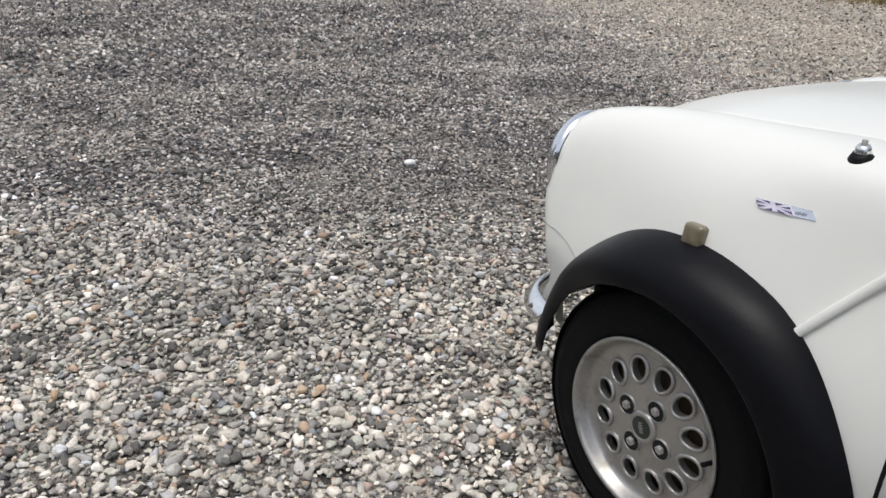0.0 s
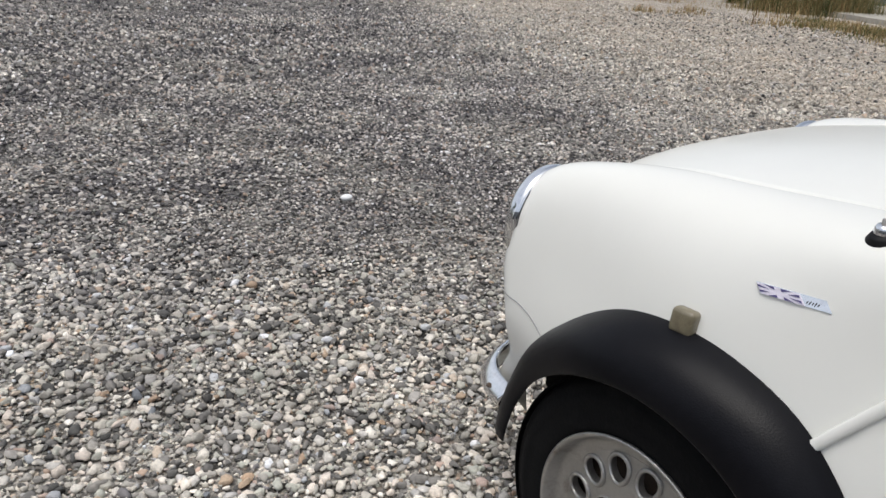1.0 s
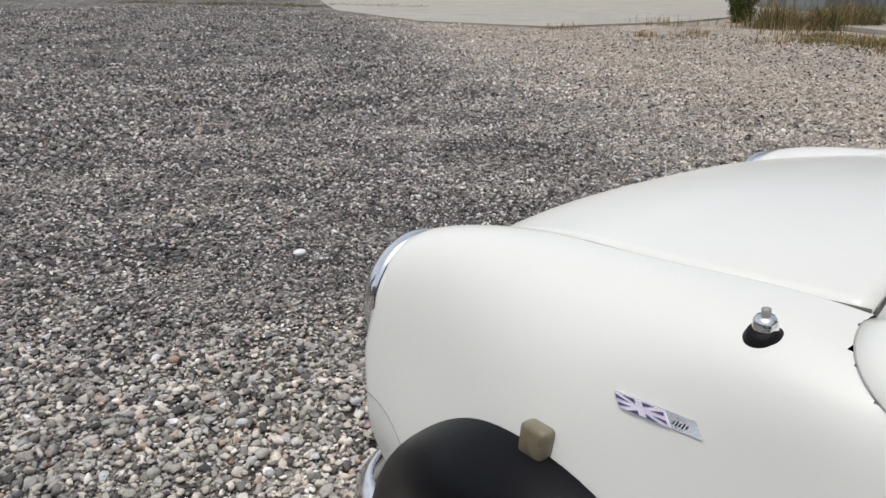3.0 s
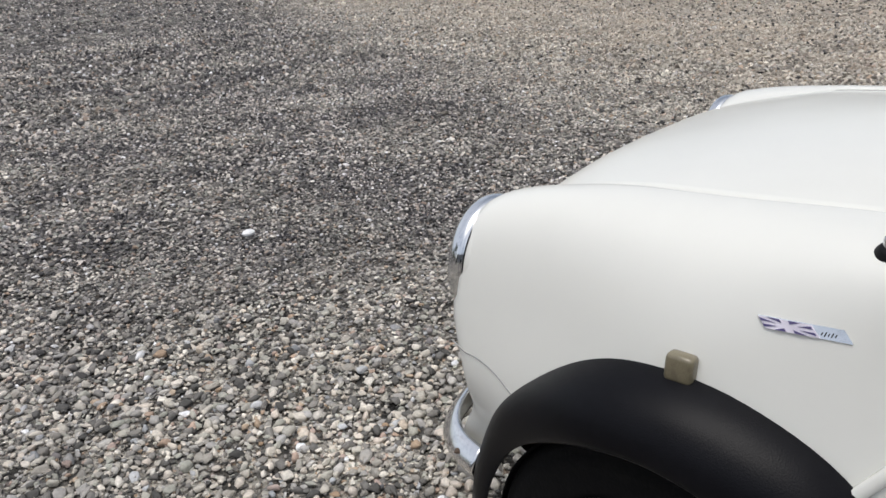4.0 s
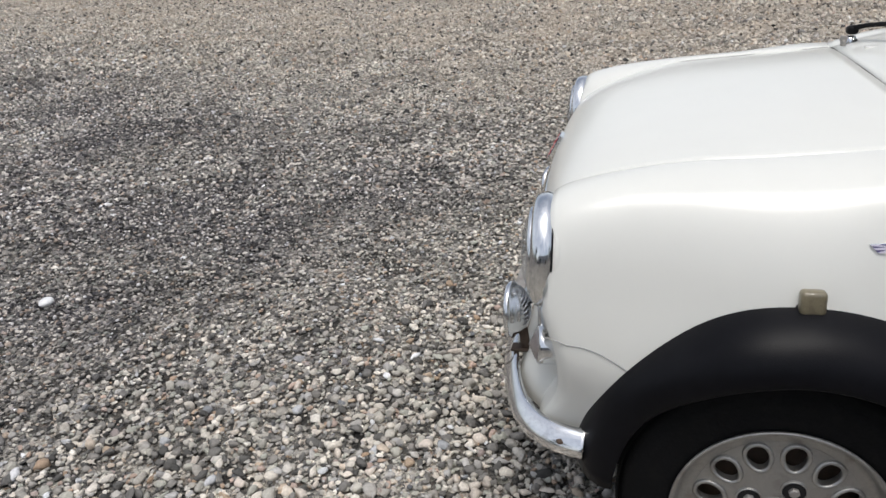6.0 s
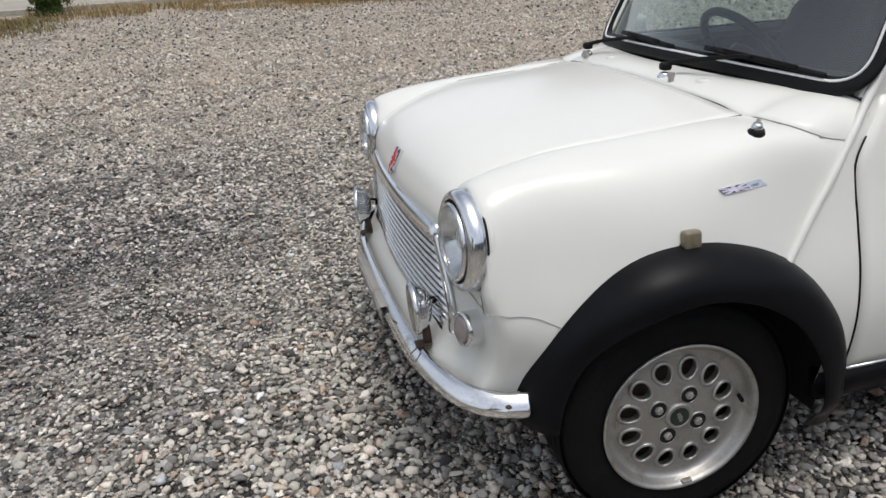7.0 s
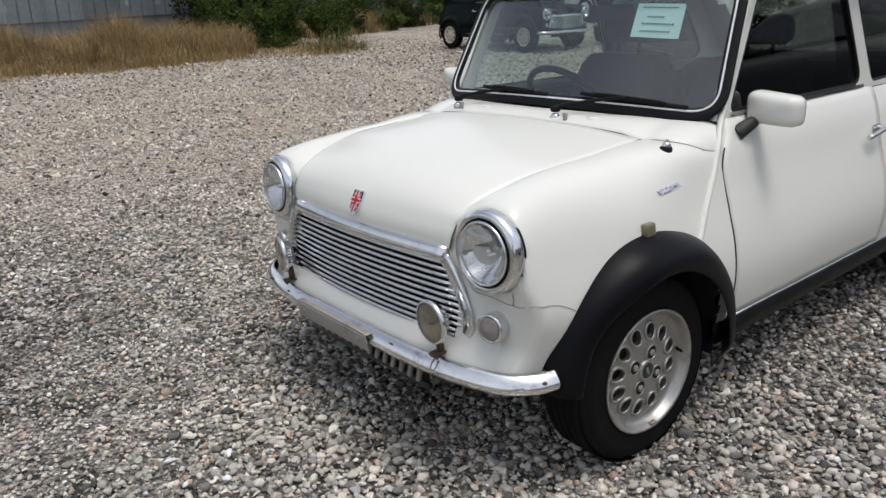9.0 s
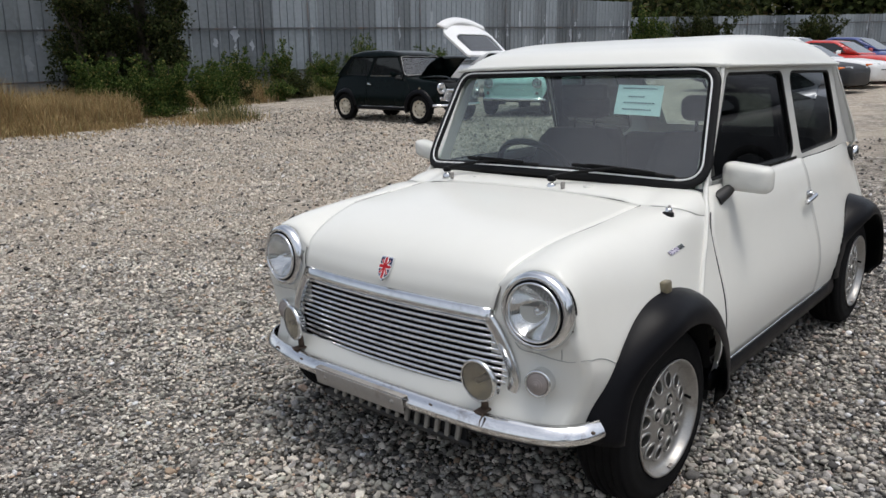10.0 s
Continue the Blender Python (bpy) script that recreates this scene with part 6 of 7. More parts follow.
    sweep(bm, [(x, 2.17 - 0.10 * (abs(x) / 0.74) ** 3, 0.46) for x in np.linspace(-0.74, 0.74, 13)], [(-0.012, -0.012), (0.006, -0.012), (0.006, 0.012), (-0.012, 0.012)])
    part("bumper_strip", bm, TRIM, car)
    if tailgate:                                            # raised rear hatch with its window and spoiler lip
        gate = new("tailgate")
        gate.parent = car
        gate.matrix_local = Matrix.Translation((0, -1.15, 1.27 * k)) @ pose(0, 0, 0, -31, 0, 0) @ Matrix.Diagonal((1.48, 1.46, 1.0, 1.0))
        bm = bmesh.new()
        frame_out = rounded([(-0.60, 0), (0.60, 0), (0.66, -0.75), (0.40, -1.12), (-0.40, -1.12), (-0.66, -0.75)], [0.05, 0.05, 0.2, 0.2, 0.2, 0.2], 6)
        frame_in = rounded([(-0.47, -0.08), (0.47, -0.08), (0.52, -0.62), (-0.52, -0.62)], [0.06, 0.06, 0.16, 0.16], 5)
        plate(bm, frame_out, [frame_in], lambda u, v, d: Vector((u, v, 0.12 * math.sin(-v * 1.5) - 0.12 * (u / 0.6) ** 2 - d)), 0.06)
        part("gate_frame", bm, paint, gate, sharp=40)
        bm = bmesh.new()
        plate(bm, frame_in, [], lambda u, v, d: Vector((u, v, 0.12 * math.sin(-v * 1.5) - 0.12 * (u / 0.6) ** 2 - 0.03)), 0)
        part("gate_glass", bm, DARKGLASS, gate, smooth=False)
        bm = bmesh.new()
        sweep(bm, [(x, -1.08 + 0.16 * (x / 0.6) ** 2, 0.11 - 0.12 * (x / 0.6) ** 2) for x in np.linspace(-0.58, 0.58, 12)], [(-0.14, -0.03), (0.14, -0.03), (0.10, 0.05), (-0.06, 0.07)])
        part("spoiler", bm, paint, gate)
    return car


DARKGLASS = material("dark_car_glass", (0.02, 0.024, 0.026), 0.06, var=0.1, scale=3, coat=0.5, rvar=0.02)
LAMPWHITE = material("clear_headlamp", (0.6, 0.62, 0.63), 0.12, var=0.1, scale=30, coat=0.6)


def on_ground(x, y, yaw):
    return pose(x, y, ground_z(x, y), 0, 0, yaw)


make_mini(on_ground(8.20, -9.30, 90), GREEN, "small_dark_green_car", "very dark green classic two-door car with its bonnet propped open", wheels="steel", wide=0.022, dressed=False, bonnet_open=47, tint=GREENTINT)
make_mini(on_ground(7.61, -11.0, 15), TURQ, "small_turquoise_car", "pale turquoise classic two-door car parked beside a green one", wheels="steel", wide=0.022, dressed=False, slats=False)
make_coupe(on_ground(10.97, -15.87, 85), FLAGWHITE, "white_hatchback", "white hatchback with its tailgate raised", tailgate=True, height=1.23)
make_coupe(on_ground(5.3, -19.3, 82), GREYCAR, "dark_grey_coupe", "matt dark grey coupe with orange indicators")
make_coupe(on_ground(5.2, -21.6, 82), FLAGWHITE, "white_coupe", "white coupe in a row of parked cars", height=1.18)
make_coupe(on_ground(4.9, -24.0, 82), REDCAR, "red_coupe", "bright red coupe in a row of parked cars", height=1.24)
make_coupe(on_ground(5.0, -26.8, 82), BLUECAR, "blue_saloon", "dark blue saloon in a row of parked cars", height=1.31)
make_coupe(on_ground(8.0, -30.5, 82), FLAGWHITE, "white_estate", "white estate car at the end of a row", wagon=True, height=1.36)
make_coupe(on_ground(1.4, -31.5, 82), FLAGWHITE, "white_saloon", "white saloon behind a row of parked cars", height=1.42)
# across the lot, mirrored in the side windows
make_coupe(on_ground(-3.7, -7.6, 98), GREYCAR, "dark_saloon", "dark grey saloon across the lot", height=1.45)
make_coupe(on_ground(-4.3, -11.6, 95), SILVER, "silver_estate", "silver blue estate car across the lot", wagon=True, height=1.55)
make_coupe(on_ground(-9.0, -3.4, -80), GREEN, "dark_coupe", "very dark coupe across the lot")
make_coupe(on_ground(-9.3, 3.4, -80), GREYCAR, "grey_coupe", "dark grey coupe across the lot")


# ---- steel fence of ribbed sheets ----
FENCE = material("weathered_fence_steel", (0.188, 0.212, 0.230), 0.55, metal=0.15, var=0.2, scale=0.8, dirt=(0.25, 0.27, 0.30), dirt_amount=0.7, dirt_scale=0.9, random_tint=0.42)
FENCEDARK = material("fence_rail_steel", (0.09, 0.095, 0.105), 0.6, metal=0.3, var=0.25, scale=3, dirt=(0.20, 0.11, 0.06), dirt_amount=0.7, dirt_scale=2.5)
SCUFF = material("flaked_pale_paint", (0.36, 0.39, 0.43), 0.7, var=0.15, scale=6)


def fence_run(name, a, b, height, pitch=0.90):
    """Sheets between ribs, with rails behind two heights, from a to b."""
    a, b = Vector((*a, 0)), Vector((*b, 0))
    run = tagged(new(name), "weathered grey blue ribbed steel sheet fence", "fence", kind="structure")
    d = (b - a).normalized()
    yaw = math.degrees(math.atan2(d.y, d.x))
    n = int((b - a).length / pitch)
    step = (b - a).length / n
    side = Vector((-d.y, d.x, 0))
    bm = bmesh.new()
    prof = [(0.0, 0.0), (0.03, 0.035), (0.075, 0.035), (0.105, 0.0), (step * 0.37, 0.0), (step * 0.375, -0.045), (step * 0.40, -0.045), (step * 0.405, 0.0), (step * 0.69, 0.0), (step * 0.695, -0.045), (step * 0.72, -0.045), (step * 0.725, 0.0), (step, 0.0)]
    grid(bm, [[(x, y, 0) for x, y in prof], [(x, y, height) for x, y in prof]])
    sheet = mesh_object("panel", bm, FENCE, smooth=False)
    sheet.parent = run
    me = sheet.data
    for i in range(n):
        p = a + d * step * i
        ob = sheet if i == 0 else new("panel", me)
        ob.parent = run
        ob.matrix_world = Matrix.Translation((p.x, p.y, ground_z(p.x, p.y) - 0.1 + 0.03 * random.random())) @ pose(0, 0, 0, 0, 0, yaw)
    for h in (0.75, 2.12):
        bm = bmesh.new()
        pts = [a + d * step * i + Vector((0, 0, ground_z(*(a + d * step * i).xy) + h)) - side * -0.05 for i in range(n + 1)]
        sweep(bm, pts, [(-0.02, -0.025), (0.02, -0.025), (0.02, 0.025), (-0.02, 0.025)])
        part("rail", bm, FENCEDARK, run, smooth=False)
    for i in range(0, n, 6):
        p = a + d * step * (i + 0.5) + side * 0.06
        bm = bmesh.new()
        tube(bm, [(p.x, p.y, ground_z(p.x, p.y) - 0.1), (p.x, p.y, ground_z(p.x, p.y) + height)], 0.024, 8)
        part("post", bm, FENCEDARK, run)
    for i in range(int(n * 1.2)):                                 # flaked paint blotches
        p = a + d * step * (n * random.random()) + side * 0.004
        bm = bmesh.new()
        w, h = random.uniform(0.04, 0.15), random.uniform(0.10, 0.50)
        z0 = ground_z(p.x, p.y) + random.uniform(0.9, 2.6)
        ring = [(math.cos(t) * w * random.uniform(0.35, 1.2) + 0.25 * w * math.sin(3 * t + i), math.sin(t) * h * random.uniform(0.6, 1.15)) for t in np.linspace(0, 2 * math.pi, 26, endpoint=False)]
        vs = [bm.verts.new(p + d * u + Vector((0, 0, z0 + v - 0.1)) + side * 0.012) for u, v in ring]
        bm.faces.new(vs)
        part("paint_patch", bm, SCUFF, run, smooth=False)
    return run


# sheets face the lot: run them so that their ribs stand towards it
fence_run("fence_east", (19.2, -38.0), (19.6, -14.0), 3.5)
fence_run("fence_middle", (19.6, -14.0), (21.6, -2.0), 3.6)
fence_run("fence_north", (21.6, -2.0), (27.5, 16.0), 3.6)
fence_run("fence_back", (9.0, -62.0), (19.2, -38.0), 2.7)
fence_run("fence_south", (-24.0, -62.0), (9.0, -62.0), 2.7)

# ---- concrete ----
CONCRETE = material("pale_concrete", (0.36, 0.335, 0.285), 0.85, var=0.20, scale=1.2, bump=0.25, bscale=40, dirt=(0.25, 0.23, 0.19), dirt_amount=0.6, dirt_scale=0.8)


def slab(name, outline, label, lift=0.05):
    bm = bmesh.new()
    pts = resample([Vector(p) for p in outline], 1.0)
    plate(bm, pts, [], lambda u, v, d: Vector((u + 0.1 * noise.noise((u, v, 0)), v + 0.1 * noise.noise((v, u, 3)), ground_z(u, v) + lift - d)), 0.25)
    return tagged(mesh_object(name, bm, CONCRETE, smooth=False), label, "concrete", kind="structure")


slab("pavement_north", [(12.4, 12.3), (11.2, 15.8), (12.4, 22.0), (16.5, 30.0), (26, 40), (40, 40), (40, 18), (21.5, 12.5), (17.0, 11.8)], "pale concrete hardstanding with ragged edges", 0.04)
slab("pavement_far", [(-60, 54), (-14, 46), (4.3, 42.5), (8.1, 38.8), (12.9, 35.5), (16.7, 33.8), (22, 44), (60, 64), (60, 170), (-60, 170)], "pale concrete road beyond a grassy edge", 0.06)
slab("pavement_east", [(17.9, -1.8), (17.6, 2.0), (16.6, 6.4), (17.8, 8.6), (22.5, 10.2), (24.0, 6.0), (21.0, -2.2)], "pale concrete pad at the foot of the fence", 0.10)
slab("concrete_footing", [(18.2, -9.6), (18.0, -7.6), (19.0, -7.4), (19.2, -9.6)], "small pale concrete footing by the bushes", 0.22)

# ---- plants ----
LEAF = island_material("green_leaves", [(0.0, (0.020, 0.036, 0.011)), (0.4, (0.045, 0.080, 0.020)), (0.75, (0.085, 0.128, 0.030)), (0.92, (0.17, 0.19, 0.05)), (1.0, (0.27, 0.22, 0.08))], 0.75, speckle=0.25, translucent=0.25, spec=0.10)
LEAFDARK = island_material("dark_leaves", [(0.0, (0.014, 0.019, 0.008)), (0.5, (0.030, 0.042, 0.014)), (0.8, (0.055, 0.072, 0.022)), (0.93, (0.085, 0.070, 0.032)), (1.0, (0.13, 0.15, 0.045))], 0.75, speckle=0.25, translucent=0.2, spec=0.10)
DRY = island_material("dry_grass", [(0.0, (0.14, 0.085, 0.038)), (0.35, (0.29, 0.19, 0.085)), (0.7, (0.42, 0.30, 0.145)), (0.86, (0.16, 0.16, 0.055)), (1.0, (0.60, 0.48, 0.28))], 0.8, speckle=0.2, translucent=0.25)
GRASS = island_material("green_grass", [(0.0, (0.045, 0.06, 0.02)), (0.4, (0.10, 0.11, 0.036)), (0.7, (0.19, 0.165, 0.07)), (1.0, (0.36, 0.27, 0.13))], 0.7, speckle=0.25, translucent=0.25)
BARK = material("bark", (0.06, 0.05, 0.038), 0.9, var=0.3, scale=8, bump=0.5, bscale=40)


def leaf_mesh(name, clumps, size, mat, seed):
    """Small folded leaves scattered through uneven clumps (x, y, z, rx, ry, rz, count)."""
    rng = np.random.default_rng(seed)
    V, F = [], []
    base = np.array([(-0.5, 0, 0), (0, -0.32, 0.06), (0.55, 0, -0.05), (0, 0.32, 0.06)])
    for x, y, z, rx, ry, rz, count in clumps:
        sub = rng.normal(size=(max(4, count // 80), 3))
        sub = sub / np.linalg.norm(sub, axis=1)[:, None] * rng.uniform(0.35, 1.0, (len(sub), 1)) ** 0.6
        p = sub[rng.integers(0, len(sub), count)] + rng.normal(0, 0.21, (count, 3))
        p = p * (rx, ry, rz) + (x, y, z)
        q = rng.normal(size=(count, 4))
        q /= np.linalg.norm(q, axis=1)[:, None]
        w, a, b, c = q.T
        R = np.stack([np.stack([1 - 2 * (b * b + c * c), 2 * (a * b - c * w), 2 * (a * c + b * w)], -1), np.stack([2 * (a * b + c * w), 1 - 2 * (a * a + c * c), 2 * (b * c - a * w)], -1), np.stack([2 * (a * c - b * w), 2 * (b * c + a * w), 1 - 2 * (a * a + b * b)], -1)], 1)
        s = size * rng.uniform(0.6, 1.5, count)
        v = np.einsum("nij,kj->nki", R, base) * s[:, None, None] + p[:, None, :]
        gz = np.array([ground_z(u[0], u[1]) for u in p])
        v[..., 2] = np.maximum(v[..., 2], gz[:, None] + 0.005)
        k = sum(len(q) for q in V)
        V.append(v.reshape(-1, 3))
        idx = k + np.arange(count)[:, None] * 4
        F.append(np.concatenate([idx + (0, 1, 3), idx + (1, 2, 3)], 1).reshape(-1, 3))
    me = bpy.data.meshes.new(name)
    me.from_pydata(np.concatenate(V), [], np.concatenate(F))
    me.materials.append(mat)
    return new(name, me)


def grass_mesh(name, points, hmin, hmax, mat, seed, width=0.012, lean=0.35, base_lift=0.0, tall=None):
    """Bent blades rooted at points [(x, y)]."""
    rng = np.random.default_rng(seed)
    p = np.array(points)
    n = len(p)
    h = rng.uniform(hmin, hmax, n) * np.array([0.85 + 0.75 * noise.noise((q[0] * 0.9, q[1] * 0.9, 2.0)) for q in p])
    if tall:
        h = h * np.array([tall(q[0], q[1]) for q in p])
    a = rng.random(n) * 2 * np.pi
    l = rng.uniform(0.05, lean, n) * h
    w = width * rng.uniform(0.6, 1.4, n)
    d = np.stack([np.cos(a), np.sin(a)], 1)
    s = np.stack([-d[:, 1], d[:, 0]], 1)
    z = np.array([ground_z(*q) for q in p]) - 0.02 + base_lift
    pts = []
    for t, k, ww in ((0, 0, 1), (0, 0, -1), (0.55, 0.3, 0.7), (0.55, 0.3, -0.7), (1, 1, 0)):
        xy = p + d * (l * k)[:, None] + s * (w * ww / 2)[:, None]
        pts.append(np.concatenate([xy, (z + h * t * (1 - 0.15 * k))[:, None]], 1))
    v = np.stack(pts, 1).reshape(-1, 3)
    i = np.arange(n)[:, None] * 5
    f = np.concatenate([i + (0, 1, 3), i + (0, 3, 2), i + (2, 3, 4)], 1).reshape(-1, 3)
    me = bpy.data.meshes.new(name)
    me.from_pydata(v, [], f)
    me.materials.append(mat)
    return new(name, me)


def bush(name, label, x, y, r, h, mat, seed, count=2600, size=0.055, stems=6):
    z = ground_z(x, y)
    rng = random.Random(seed)
    ob = thing(name, label, "bush", Matrix.Translation((x, y, z)))
    bm = bmesh.new()
    for k in range(stems):
        a, rr = rng.uniform(0, 6.28), rng.uniform(0.2, 0.7) * r
        sweep(bm, curve_points([(0.1 * r * math.cos(a), 0.1 * r * math.sin(a), 0), (0.5 * rr * math.cos(a), 0.5 * rr * math.sin(a), 0.45 * h), (rr * math.cos(a), rr * math.sin(a), 0.85 * h)], 3), disc_profile(0.02, 5), up=(0.3, 0.9, 0), scale=lambda t: 1.2 - t)
    part("stems", bm, BARK, ob)
    cl = []
    for k in range(9):
        a, rr = rng.uniform(0, 6.28), rng.uniform(0, 0.7) * r
        hh = rng.uniform(0.08, 0.75) * h
        cl.append((x + rr * math.cos(a), y + rr * math.sin(a), z + hh * 0.8, r * rng.uniform(0.3, 0.5), r * rng.uniform(0.3, 0.5), h * rng.uniform(0.16, 0.26), count // 6))
    for k in range(26):
        a, rr, top = rng.uniform(0, 6.28), rng.uniform(0.1, 0.95) * r, rng.uniform(0.45, 0.98) * h
        for t in np.linspace(0.35, 1.0, 7):
            cl.append((x + rr * t * math.cos(a), y + rr * t * math.sin(a), z + top * t, 0.10 * r + 0.03, 0.10 * r + 0.03, 0.09 * h, count // 95))
    leaves = leaf_mesh("leaves", [(*c[:6], int(c[6] * 1.7)) for c in cl], size * 0.72, mat, seed)
    leaves.matrix_world = Matrix.Translation((-x, -y, -z))
    leaves.parent = ob
    return ob


bush("leafy_bush", "dark green leafy bush on the gravel's edge", 15.2, -7.4, 0.95, 1.35, LEAF, 1, 5200, 0.06)
bush("leafy_bush", "dark green leafy bush on the gravel's edge", 15.0, -8.7, 0.75, 1.25, LEAF, 2, 4200, 0.06)
bush("bramble", "light green bramble against the fence", 17.4, -6.9, 1.0, 1.35, LEAF, 3, 4200, 0.075)
bush("bramble", "light green bramble against the fence", 18.6, -12.0, 0.9, 1.5, LEAF, 4, 2600, 0.07)
for k, (x, y, r, h) in enumerate(((18.7, -13.6, 0.7, 1.7), (18.6, -15.2, 0.8, 1.35), (18.5, -17.0, 0.8, 1.9), (18.3, -18.6, 0.7, 1.2), (18.4, -20.5, 0.9, 1.5))):
    bush("tall_weed", "tall green weeds along the fence", x, y, r, h, LEAF, 20 + k, 1800, 0.07)
for k, (x, y, r, h) in enumerate(((17.0, -10.6, 0.7, 0.75), (16.7, -11.8, 0.6, 0.60), (17.3, -13.0, 0.7, 0.85), (17.4, -14.6, 0.7, 0.70), (17.2, -16.2, 0.8, 0.65))):
    bush("low_weed", "low dark green weeds before the fence", x, y, r, h, LEAF if k % 2 else LEAFDARK, 60 + k, 1500, 0.06)
bush("fence_shrub", "green shrub growing over the fence", 16.5, -34.6, 1.1, 2.9, LEAF, 31, 5000, 0.10)
bush("fence_shrub", "green shrub growing over the fence", 16.2, -41.0, 2.2, 3.0, LEAFDARK, 32, 5000, 0.13)
bush("fence_shrub", "green shrub growing over the fence", 12.6, -49.0, 1.8, 2.6, LEAFDARK, 33, 4000, 0.13)


def tree(name, label, x, y, h, r, mat, seed, count, size, low=0.1, fill=0):
    """Tapered trunk with limbs and an uneven crown of leaf clumps."""
    z = ground_z(x, y)
    rng = random.Random(seed)
    ob = thing(name, label, "tree", Matrix.Translation((x, y, z)))
    bm = bmesh.new()
    sweep(bm, curve_points([(0, 0, -0.1), (0.1, 0.05, 0.35 * h), (-0.05, 0.1, 0.8 * h)], 4), disc_profile(0.03 * h, 8), up=(0.2, 0.9, 0), scale=lambda t: 1.1 - 0.8 * t)
    tips = []
    for k in range(11):
        a, t, ln = rng.uniform(0, 6.28), rng.uniform(0.15, 0.75), rng.uniform(0.5, 1.0) * r
        p0 = Vector((0, 0.05, t * h))
        p2 = p0 + Vector((ln * math.cos(a), ln * math.sin(a), rng.uniform(0.05, 0.28) * h))
        sweep(bm, curve_points([p0, (p0 + p2) / 2 + Vector((0, 0, 0.05 * h)), p2], 3), disc_profile(0.011 * h, 5), up=(0.2, 0.9, 0), scale=lambda u: 1.1 - 0.8 * u)
        tips.append(p2)
    part("trunk", bm, BARK, ob)
    cl = []
    for p in tips + [Vector((0, 0, h * 0.85)), Vector((0.2 * r, 0, h * 0.95)), Vector((0, 0.2 * r, low * h + 0.4)), Vector((0.3 * r, -0.2 * r, low * h + 0.6))]:
        q = r * rng.uniform(0.28, 0.5)
        cl.append((x + p.x, y + p.y, z + p.z, q, q, q * 0.75, count // 15))
    for t in np.linspace(low, 0.95, fill):
        a = rng.uniform(0, 6.28)
        cl.append((x + 0.35 * r * math.cos(a), y + 0.35 * r * math.sin(a), z + t * h, rng.uniform(0.45, 0.85) * r, rng.uniform(0.45, 0.85) * r, rng.uniform(0.07, 0.13) * h, count // 11))
    crown = leaf_mesh("crown", [(*c[:6], int(c[6] * 1.6)) for c in cl], size * 0.76, mat, seed)
    crown.matrix_world = Matrix.Translation((-x, -y, -z))
    crown.parent = ob
    return ob


for k, (x, y, h, r) in enumerate(((18.6, -7.2, 5.6, 0.75), (18.7, -8.0, 6.8, 1.1), (18.7, -9.0, 7.2, 1.05), (18.8, -9.9, 4.6, 0.45))):
    tree("vine_covered_tree", "dense dark tree hung with vines against the fence", x, y, h, r, LEAFDARK, 5 + k, 13000, 0.10, 0.05, 9)
# vines hanging on the sheets
VINE = [(20.2 + 0.15 * math.sin(k), -7.4 - 0.50 * k, ground_z(20, -7.4 - 0.50 * k) + 1.2 + 0.5 * math.sin(k * 1.7), 0.25, 0.5, 1.0, 900) for k in range(9)]
vine = leaf_mesh("hanging_vines", VINE, 0.08, LEAFDARK, 8)
tagged(vine, "dark creeper hanging over the fence sheets", "creeper", kind="stuff")
# dark wood behind the fence
wood = []
rw = random.Random(9)
for k in range(46):
    t = k / 45
    x, y = 62 - 74 * t + rw.uniform(-3, 3), -40 - 48 * t + rw.uniform(-4, 4)
    hh = rw.uniform(4.5, 7.5)
    wood.append((x, y, ground_z(x, y) + hh * 0.55, 3.6, 3.6, hh * 0.6, 1500))
tagged(leaf_mesh("far_woodland", wood, 0.6, LEAFDARK, 10), "dark green woodland behind the fence", "trees", kind="stuff")

# dry grass in a strip before the fence
rng = np.random.default_rng(21)


def strip(n, y0, y1, front, back):
    y = rng.uniform(y0, y1, n)
    f = np.array([front(v) for v in y])
    x = f + (back - f) * rng.random(n) ** 1.1 + rng.normal(0, 0.30, n)
    keep = np.array([noise.noise((a * 1.1, b * 1.1, 4)) + 0.5 * noise.noise((a * 3, b * 3, 9)) for a, b in zip(x, y)]) > -0.28
    return np.stack([x, y], 1)[keep]


edge_x = hermite([-6.6, -5.5, -4, -2.5, -1, 1, 2.7, 4.5], [14.0, 13.5, 13.6, 13.9, 14.6, 14.9, 14.5, 12.6])
tagged(grass_mesh("dry_grass", strip(52000, -6.5, -0.3, edge_x, 17.4), 0.20, 1.0, DRY, 22, 0.010, 0.8, tall=lambda x, y: (0.30 + 0.75 * smoothstep(0.0, 1.5, x - edge_x(y))) * (0.3 + 0.7 * smoothstep(-0.2, -1.6, y))), "tall straw-coloured dry grass", "grass", kind="stuff")
tagged(grass_mesh("dry_grass_back", strip(20000, -11.5, -2.0, lambda v: 16.6, 20.0), 0.25, 0.85, DRY, 23, 0.013, 0.8), "tall straw-coloured dry grass", "grass", kind="stuff")
tagged(grass_mesh("grass_litter", strip(9000, -8.5, 1.2, lambda v: edge_x(v) - 1.1 + 0.5 * math.sin(v * 2.1), 15.6), 0.02, 0.12, DRY, 26, 0.012, 1.6), "flattened straw litter on the gravel's edge", "grass", kind="stuff")
tagged(grass_mesh("low_scrub", strip(5000, -0.8, 5.0, lambda v: 14.6, 17.6), 0.05, 0.26, DRY, 25, 0.014, 1.0), "sparse low dry scrub on the gravel's edge", "grass", kind="stuff")
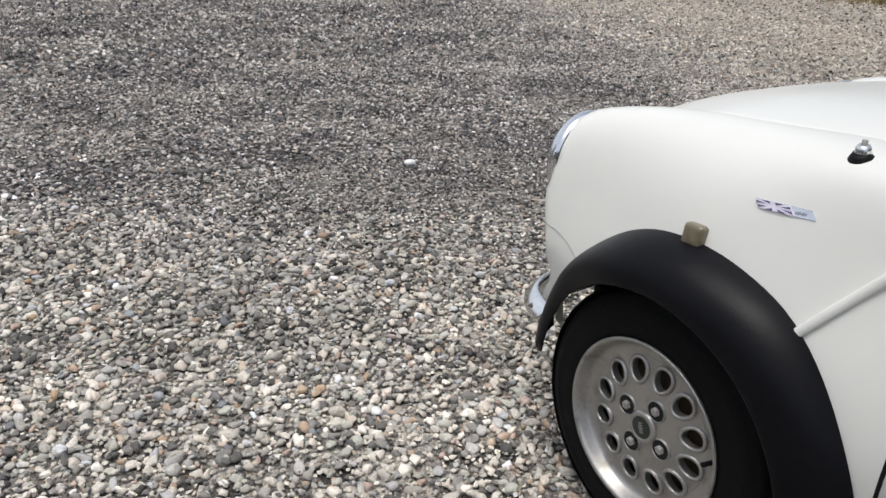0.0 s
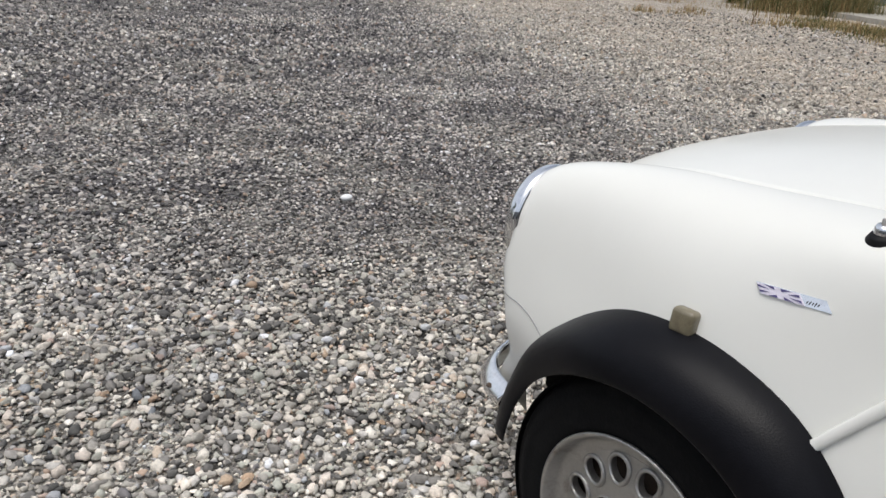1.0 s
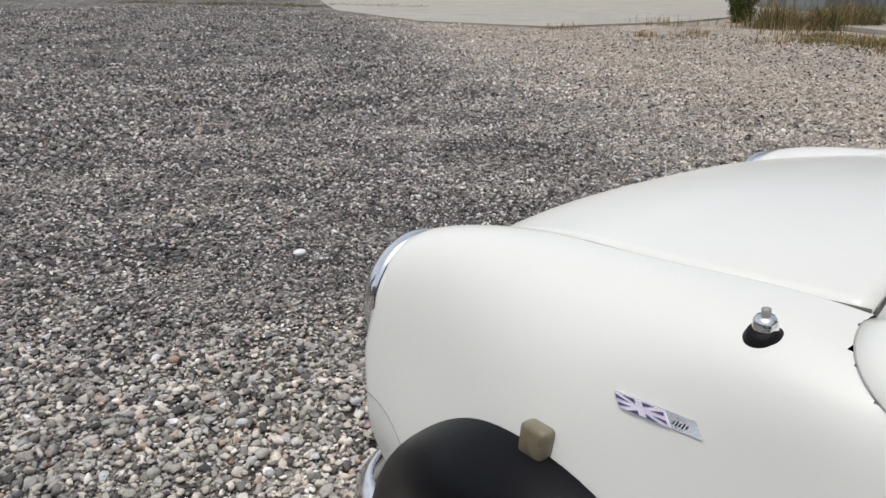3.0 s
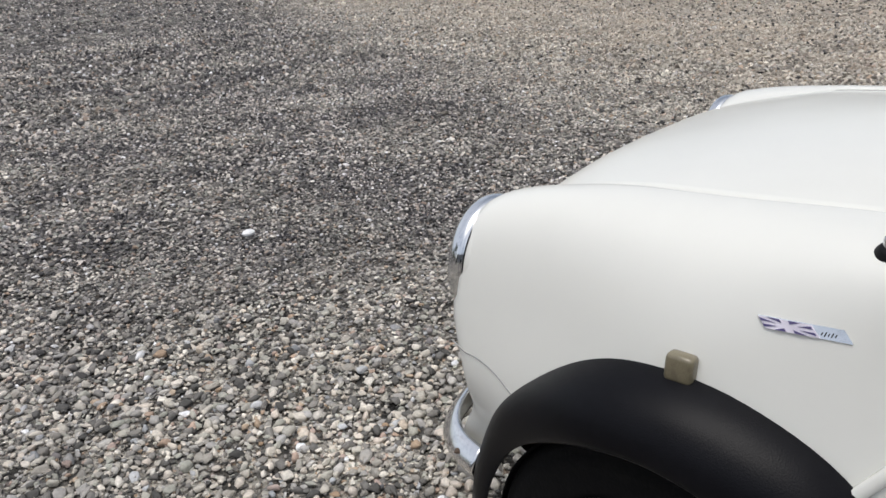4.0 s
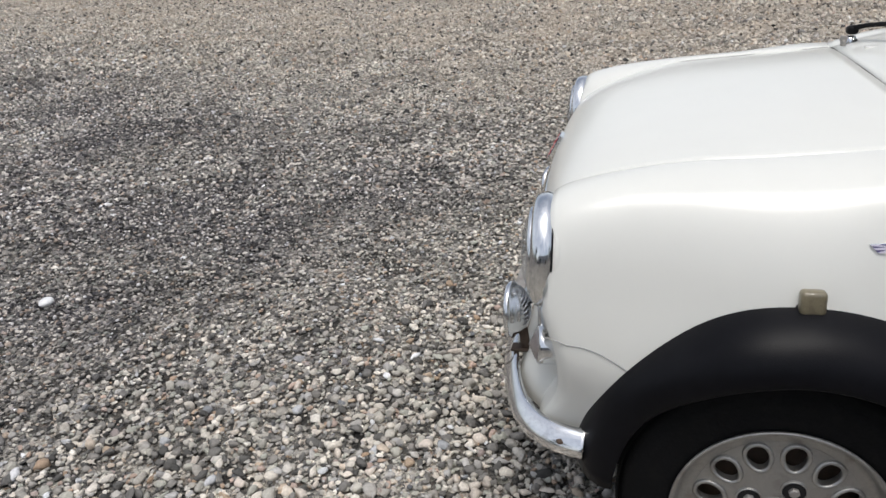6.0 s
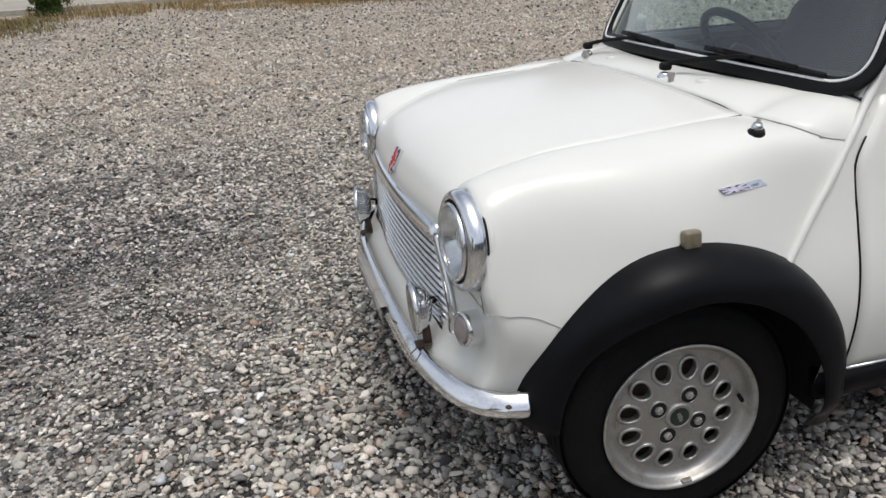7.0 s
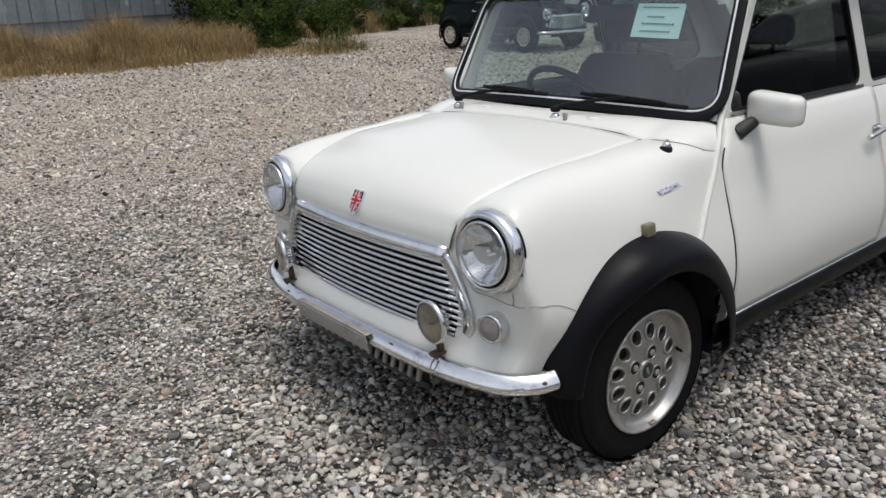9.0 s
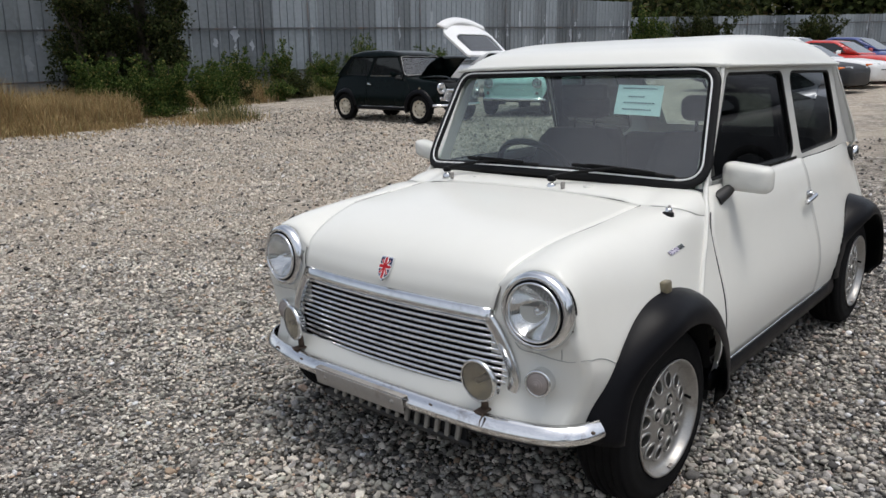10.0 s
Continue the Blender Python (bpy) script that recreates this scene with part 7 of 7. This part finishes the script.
tagged(grass_mesh("fence_grass", strip(19000, -26.0, -10.0, lambda v: 17.4, 19.2), 0.12, 0.95, GRASS, 24, 0.016, 0.95, tall=lambda x, y: 0.25 + 0.75 * smoothstep(-9.9, -13.0, y) * (0.6 + 0.8 * abs(noise.noise((x, y * 0.7, 5))))), "rank green and straw grass along the fence", "grass", kind="stuff")


def tufts(name, spots, label, mat, hmax, n=260, seed=30):
    g = np.random.default_rng(seed)
    pts = np.concatenate([np.stack([x + g.normal(0, r, n), y + g.normal(0, r * 0.8, n)], 1) for x, y, r in spots])
    return tagged(grass_mesh(name, pts, 0.05, hmax, mat, seed, 0.013, 1.1), label, "grass", kind="stuff")


tufts("cut_grass_tuft", [(12.5, -7.3, 0.30), (12.9, -7.5, 0.34), (13.3, -7.8, 0.30)], "low mound of cut grass on the gravel", GRASS, 0.55, 420, 31)
tufts("cut_straw_tuft", [(12.3, -7.0, 0.40), (12.9, -7.1, 0.45), (12.6, -7.5, 0.4), (13.6, -7.2, 0.5)], "brown cut straw lying on the gravel", DRY, 0.22, 420, 43)
tufts("edge_tufts", [(12.4, 12.0, 0.35), (12.9, 8.9, 0.28), (12.1, 9.4, 0.2), (13.8, 9.3, 0.18), (12.9, 7.0, 0.4)], "low tufts of green and dry grass on the gravel", DRY, 0.24, 130, 32)
tufts("edge_dry_tufts", [(15.8, 11.6, 0.5), (16.6, 10.2, 0.7), (17.2, 9.4, 0.6), (15.2, 7.8, 0.5)], "clumps of straw-coloured grass at the concrete's edge", DRY, 0.42, 170, 33)
bush("low_shrub", "dark green shrub at the concrete's edge", 18.3, 11.0, 0.55, 1.3, LEAF, 41, 2600, 0.055)
bush("low_shrub", "dark green shrub at the concrete's edge", 15.9, 4.5, 0.6, 1.0, LEAF, 42, 2200, 0.05)
tufts("tall_brown_grass", [(17.1, 9.1, 0.35), (17.3, 8.6, 0.4), (17.9, 8.4, 0.4), (18.3, 8.0, 0.35), (17.6, 9.6, 0.3)], "tall brown dry grass clump on the concrete's edge", DRY, 1.05, 420, 36)
tufts("tall_olive_grass", [(17.2, 9.2, 0.4), (17.4, 8.5, 0.45), (18.0, 8.3, 0.45), (18.6, 7.7, 0.35)], "tall olive grass among brown stalks", GRASS, 1.05, 700, 40)
tufts("low_olive_grass", [(13.9, 6.7, 0.35), (14.3, 6.1, 0.4), (13.7, 5.6, 0.4), (13.0, 5.0, 0.4), (14.6, 5.4, 0.4), (12.6, 4.2, 0.4), (13.8, 4.6, 0.45), (15.2, 7.2, 0.3), (14.9, 4.8, 0.4)], "low olive grass on the gravel's edge", GRASS, 0.20, 300, 37)
tufts("low_straw_grass", [(13.9, 6.7, 0.4), (14.2, 5.9, 0.45), (13.4, 5.2, 0.45), (12.8, 4.4, 0.45), (14.6, 5.2, 0.45), (15.2, 6.6, 0.35)], "low straw-coloured grass on the gravel's edge", DRY, 0.24, 300, 38)
tufts("fence_foot_weeds", [(23.7, 5.6, 0.5), (24.0, 6.8, 0.5), (24.4, 8.0, 0.5), (24.8, 9.2, 0.5), (25.2, 10.4, 0.5), (25.6, 11.6, 0.5), (23.2, 4.2, 0.5)], "brown dead weeds along the foot of the fence", GRASS, 0.55, 420, 39)
line = [(4.0 + 0.34 * k + rng.normal(0, 0.1), 42.3 - 0.24 * k * (1 + 0.0 * k) + rng.normal(0, 0.25), 0.35) for k in range(38)]
tufts("verge_grass", line, "thin line of grass along the concrete road", GRASS, 0.36, 420, 34)
line = [(9.0 + 0.4 * k, 32.5 - 0.55 * k + 0.6 * math.sin(k), 0.5) for k in range(18)]
tufts("verge_grass_near", line, "sparse grass where gravel meets concrete", GRASS, 0.2, 160, 35)

# ---- across the lot behind the camera: low building and trees, seen only as reflections ----
SIDING = material("grey_siding", (0.24, 0.245, 0.25), 0.7, var=0.1, scale=1.5, bump=0.2, bscale=10)
shed = thing("low_building", "long low grey building across the lot", "building", on_ground(-19.0, -6.0, 0))
bm = bmesh.new()
box(bm, (7.0, 26.0, 3.4), Matrix.Translation((0, 0, 1.7)), 0.02)
part("wall", bm, SIDING, shed, smooth=False)
bm = bmesh.new()
box(bm, (7.6, 26.8, 0.25), Matrix.Translation((0, 0, 3.52)), 0.05)
part("roof", bm, FENCEDARK, shed, smooth=False)
for k in range(5):
    bm = bmesh.new()
    box(bm, (0.08, 1.8, 1.1), Matrix.Translation((3.52, -10 + 5 * k, 1.7)), 0.02)
    part("window", bm, DARKGLASS, shed, smooth=False)
tree("lot_tree", "tall green tree across the lot", -15.5, 12.0, 7.5, 2.8, LEAFDARK, 51, 7000, 0.16)
tree("lot_tree", "tall green tree across the lot", -17.0, 18.0, 8.5, 3.2, LEAFDARK, 52, 7000, 0.18)
tree("lot_tree", "tall green tree across the lot", -14.5, -24.0, 8.0, 3.0, LEAFDARK, 53, 7000, 0.18)
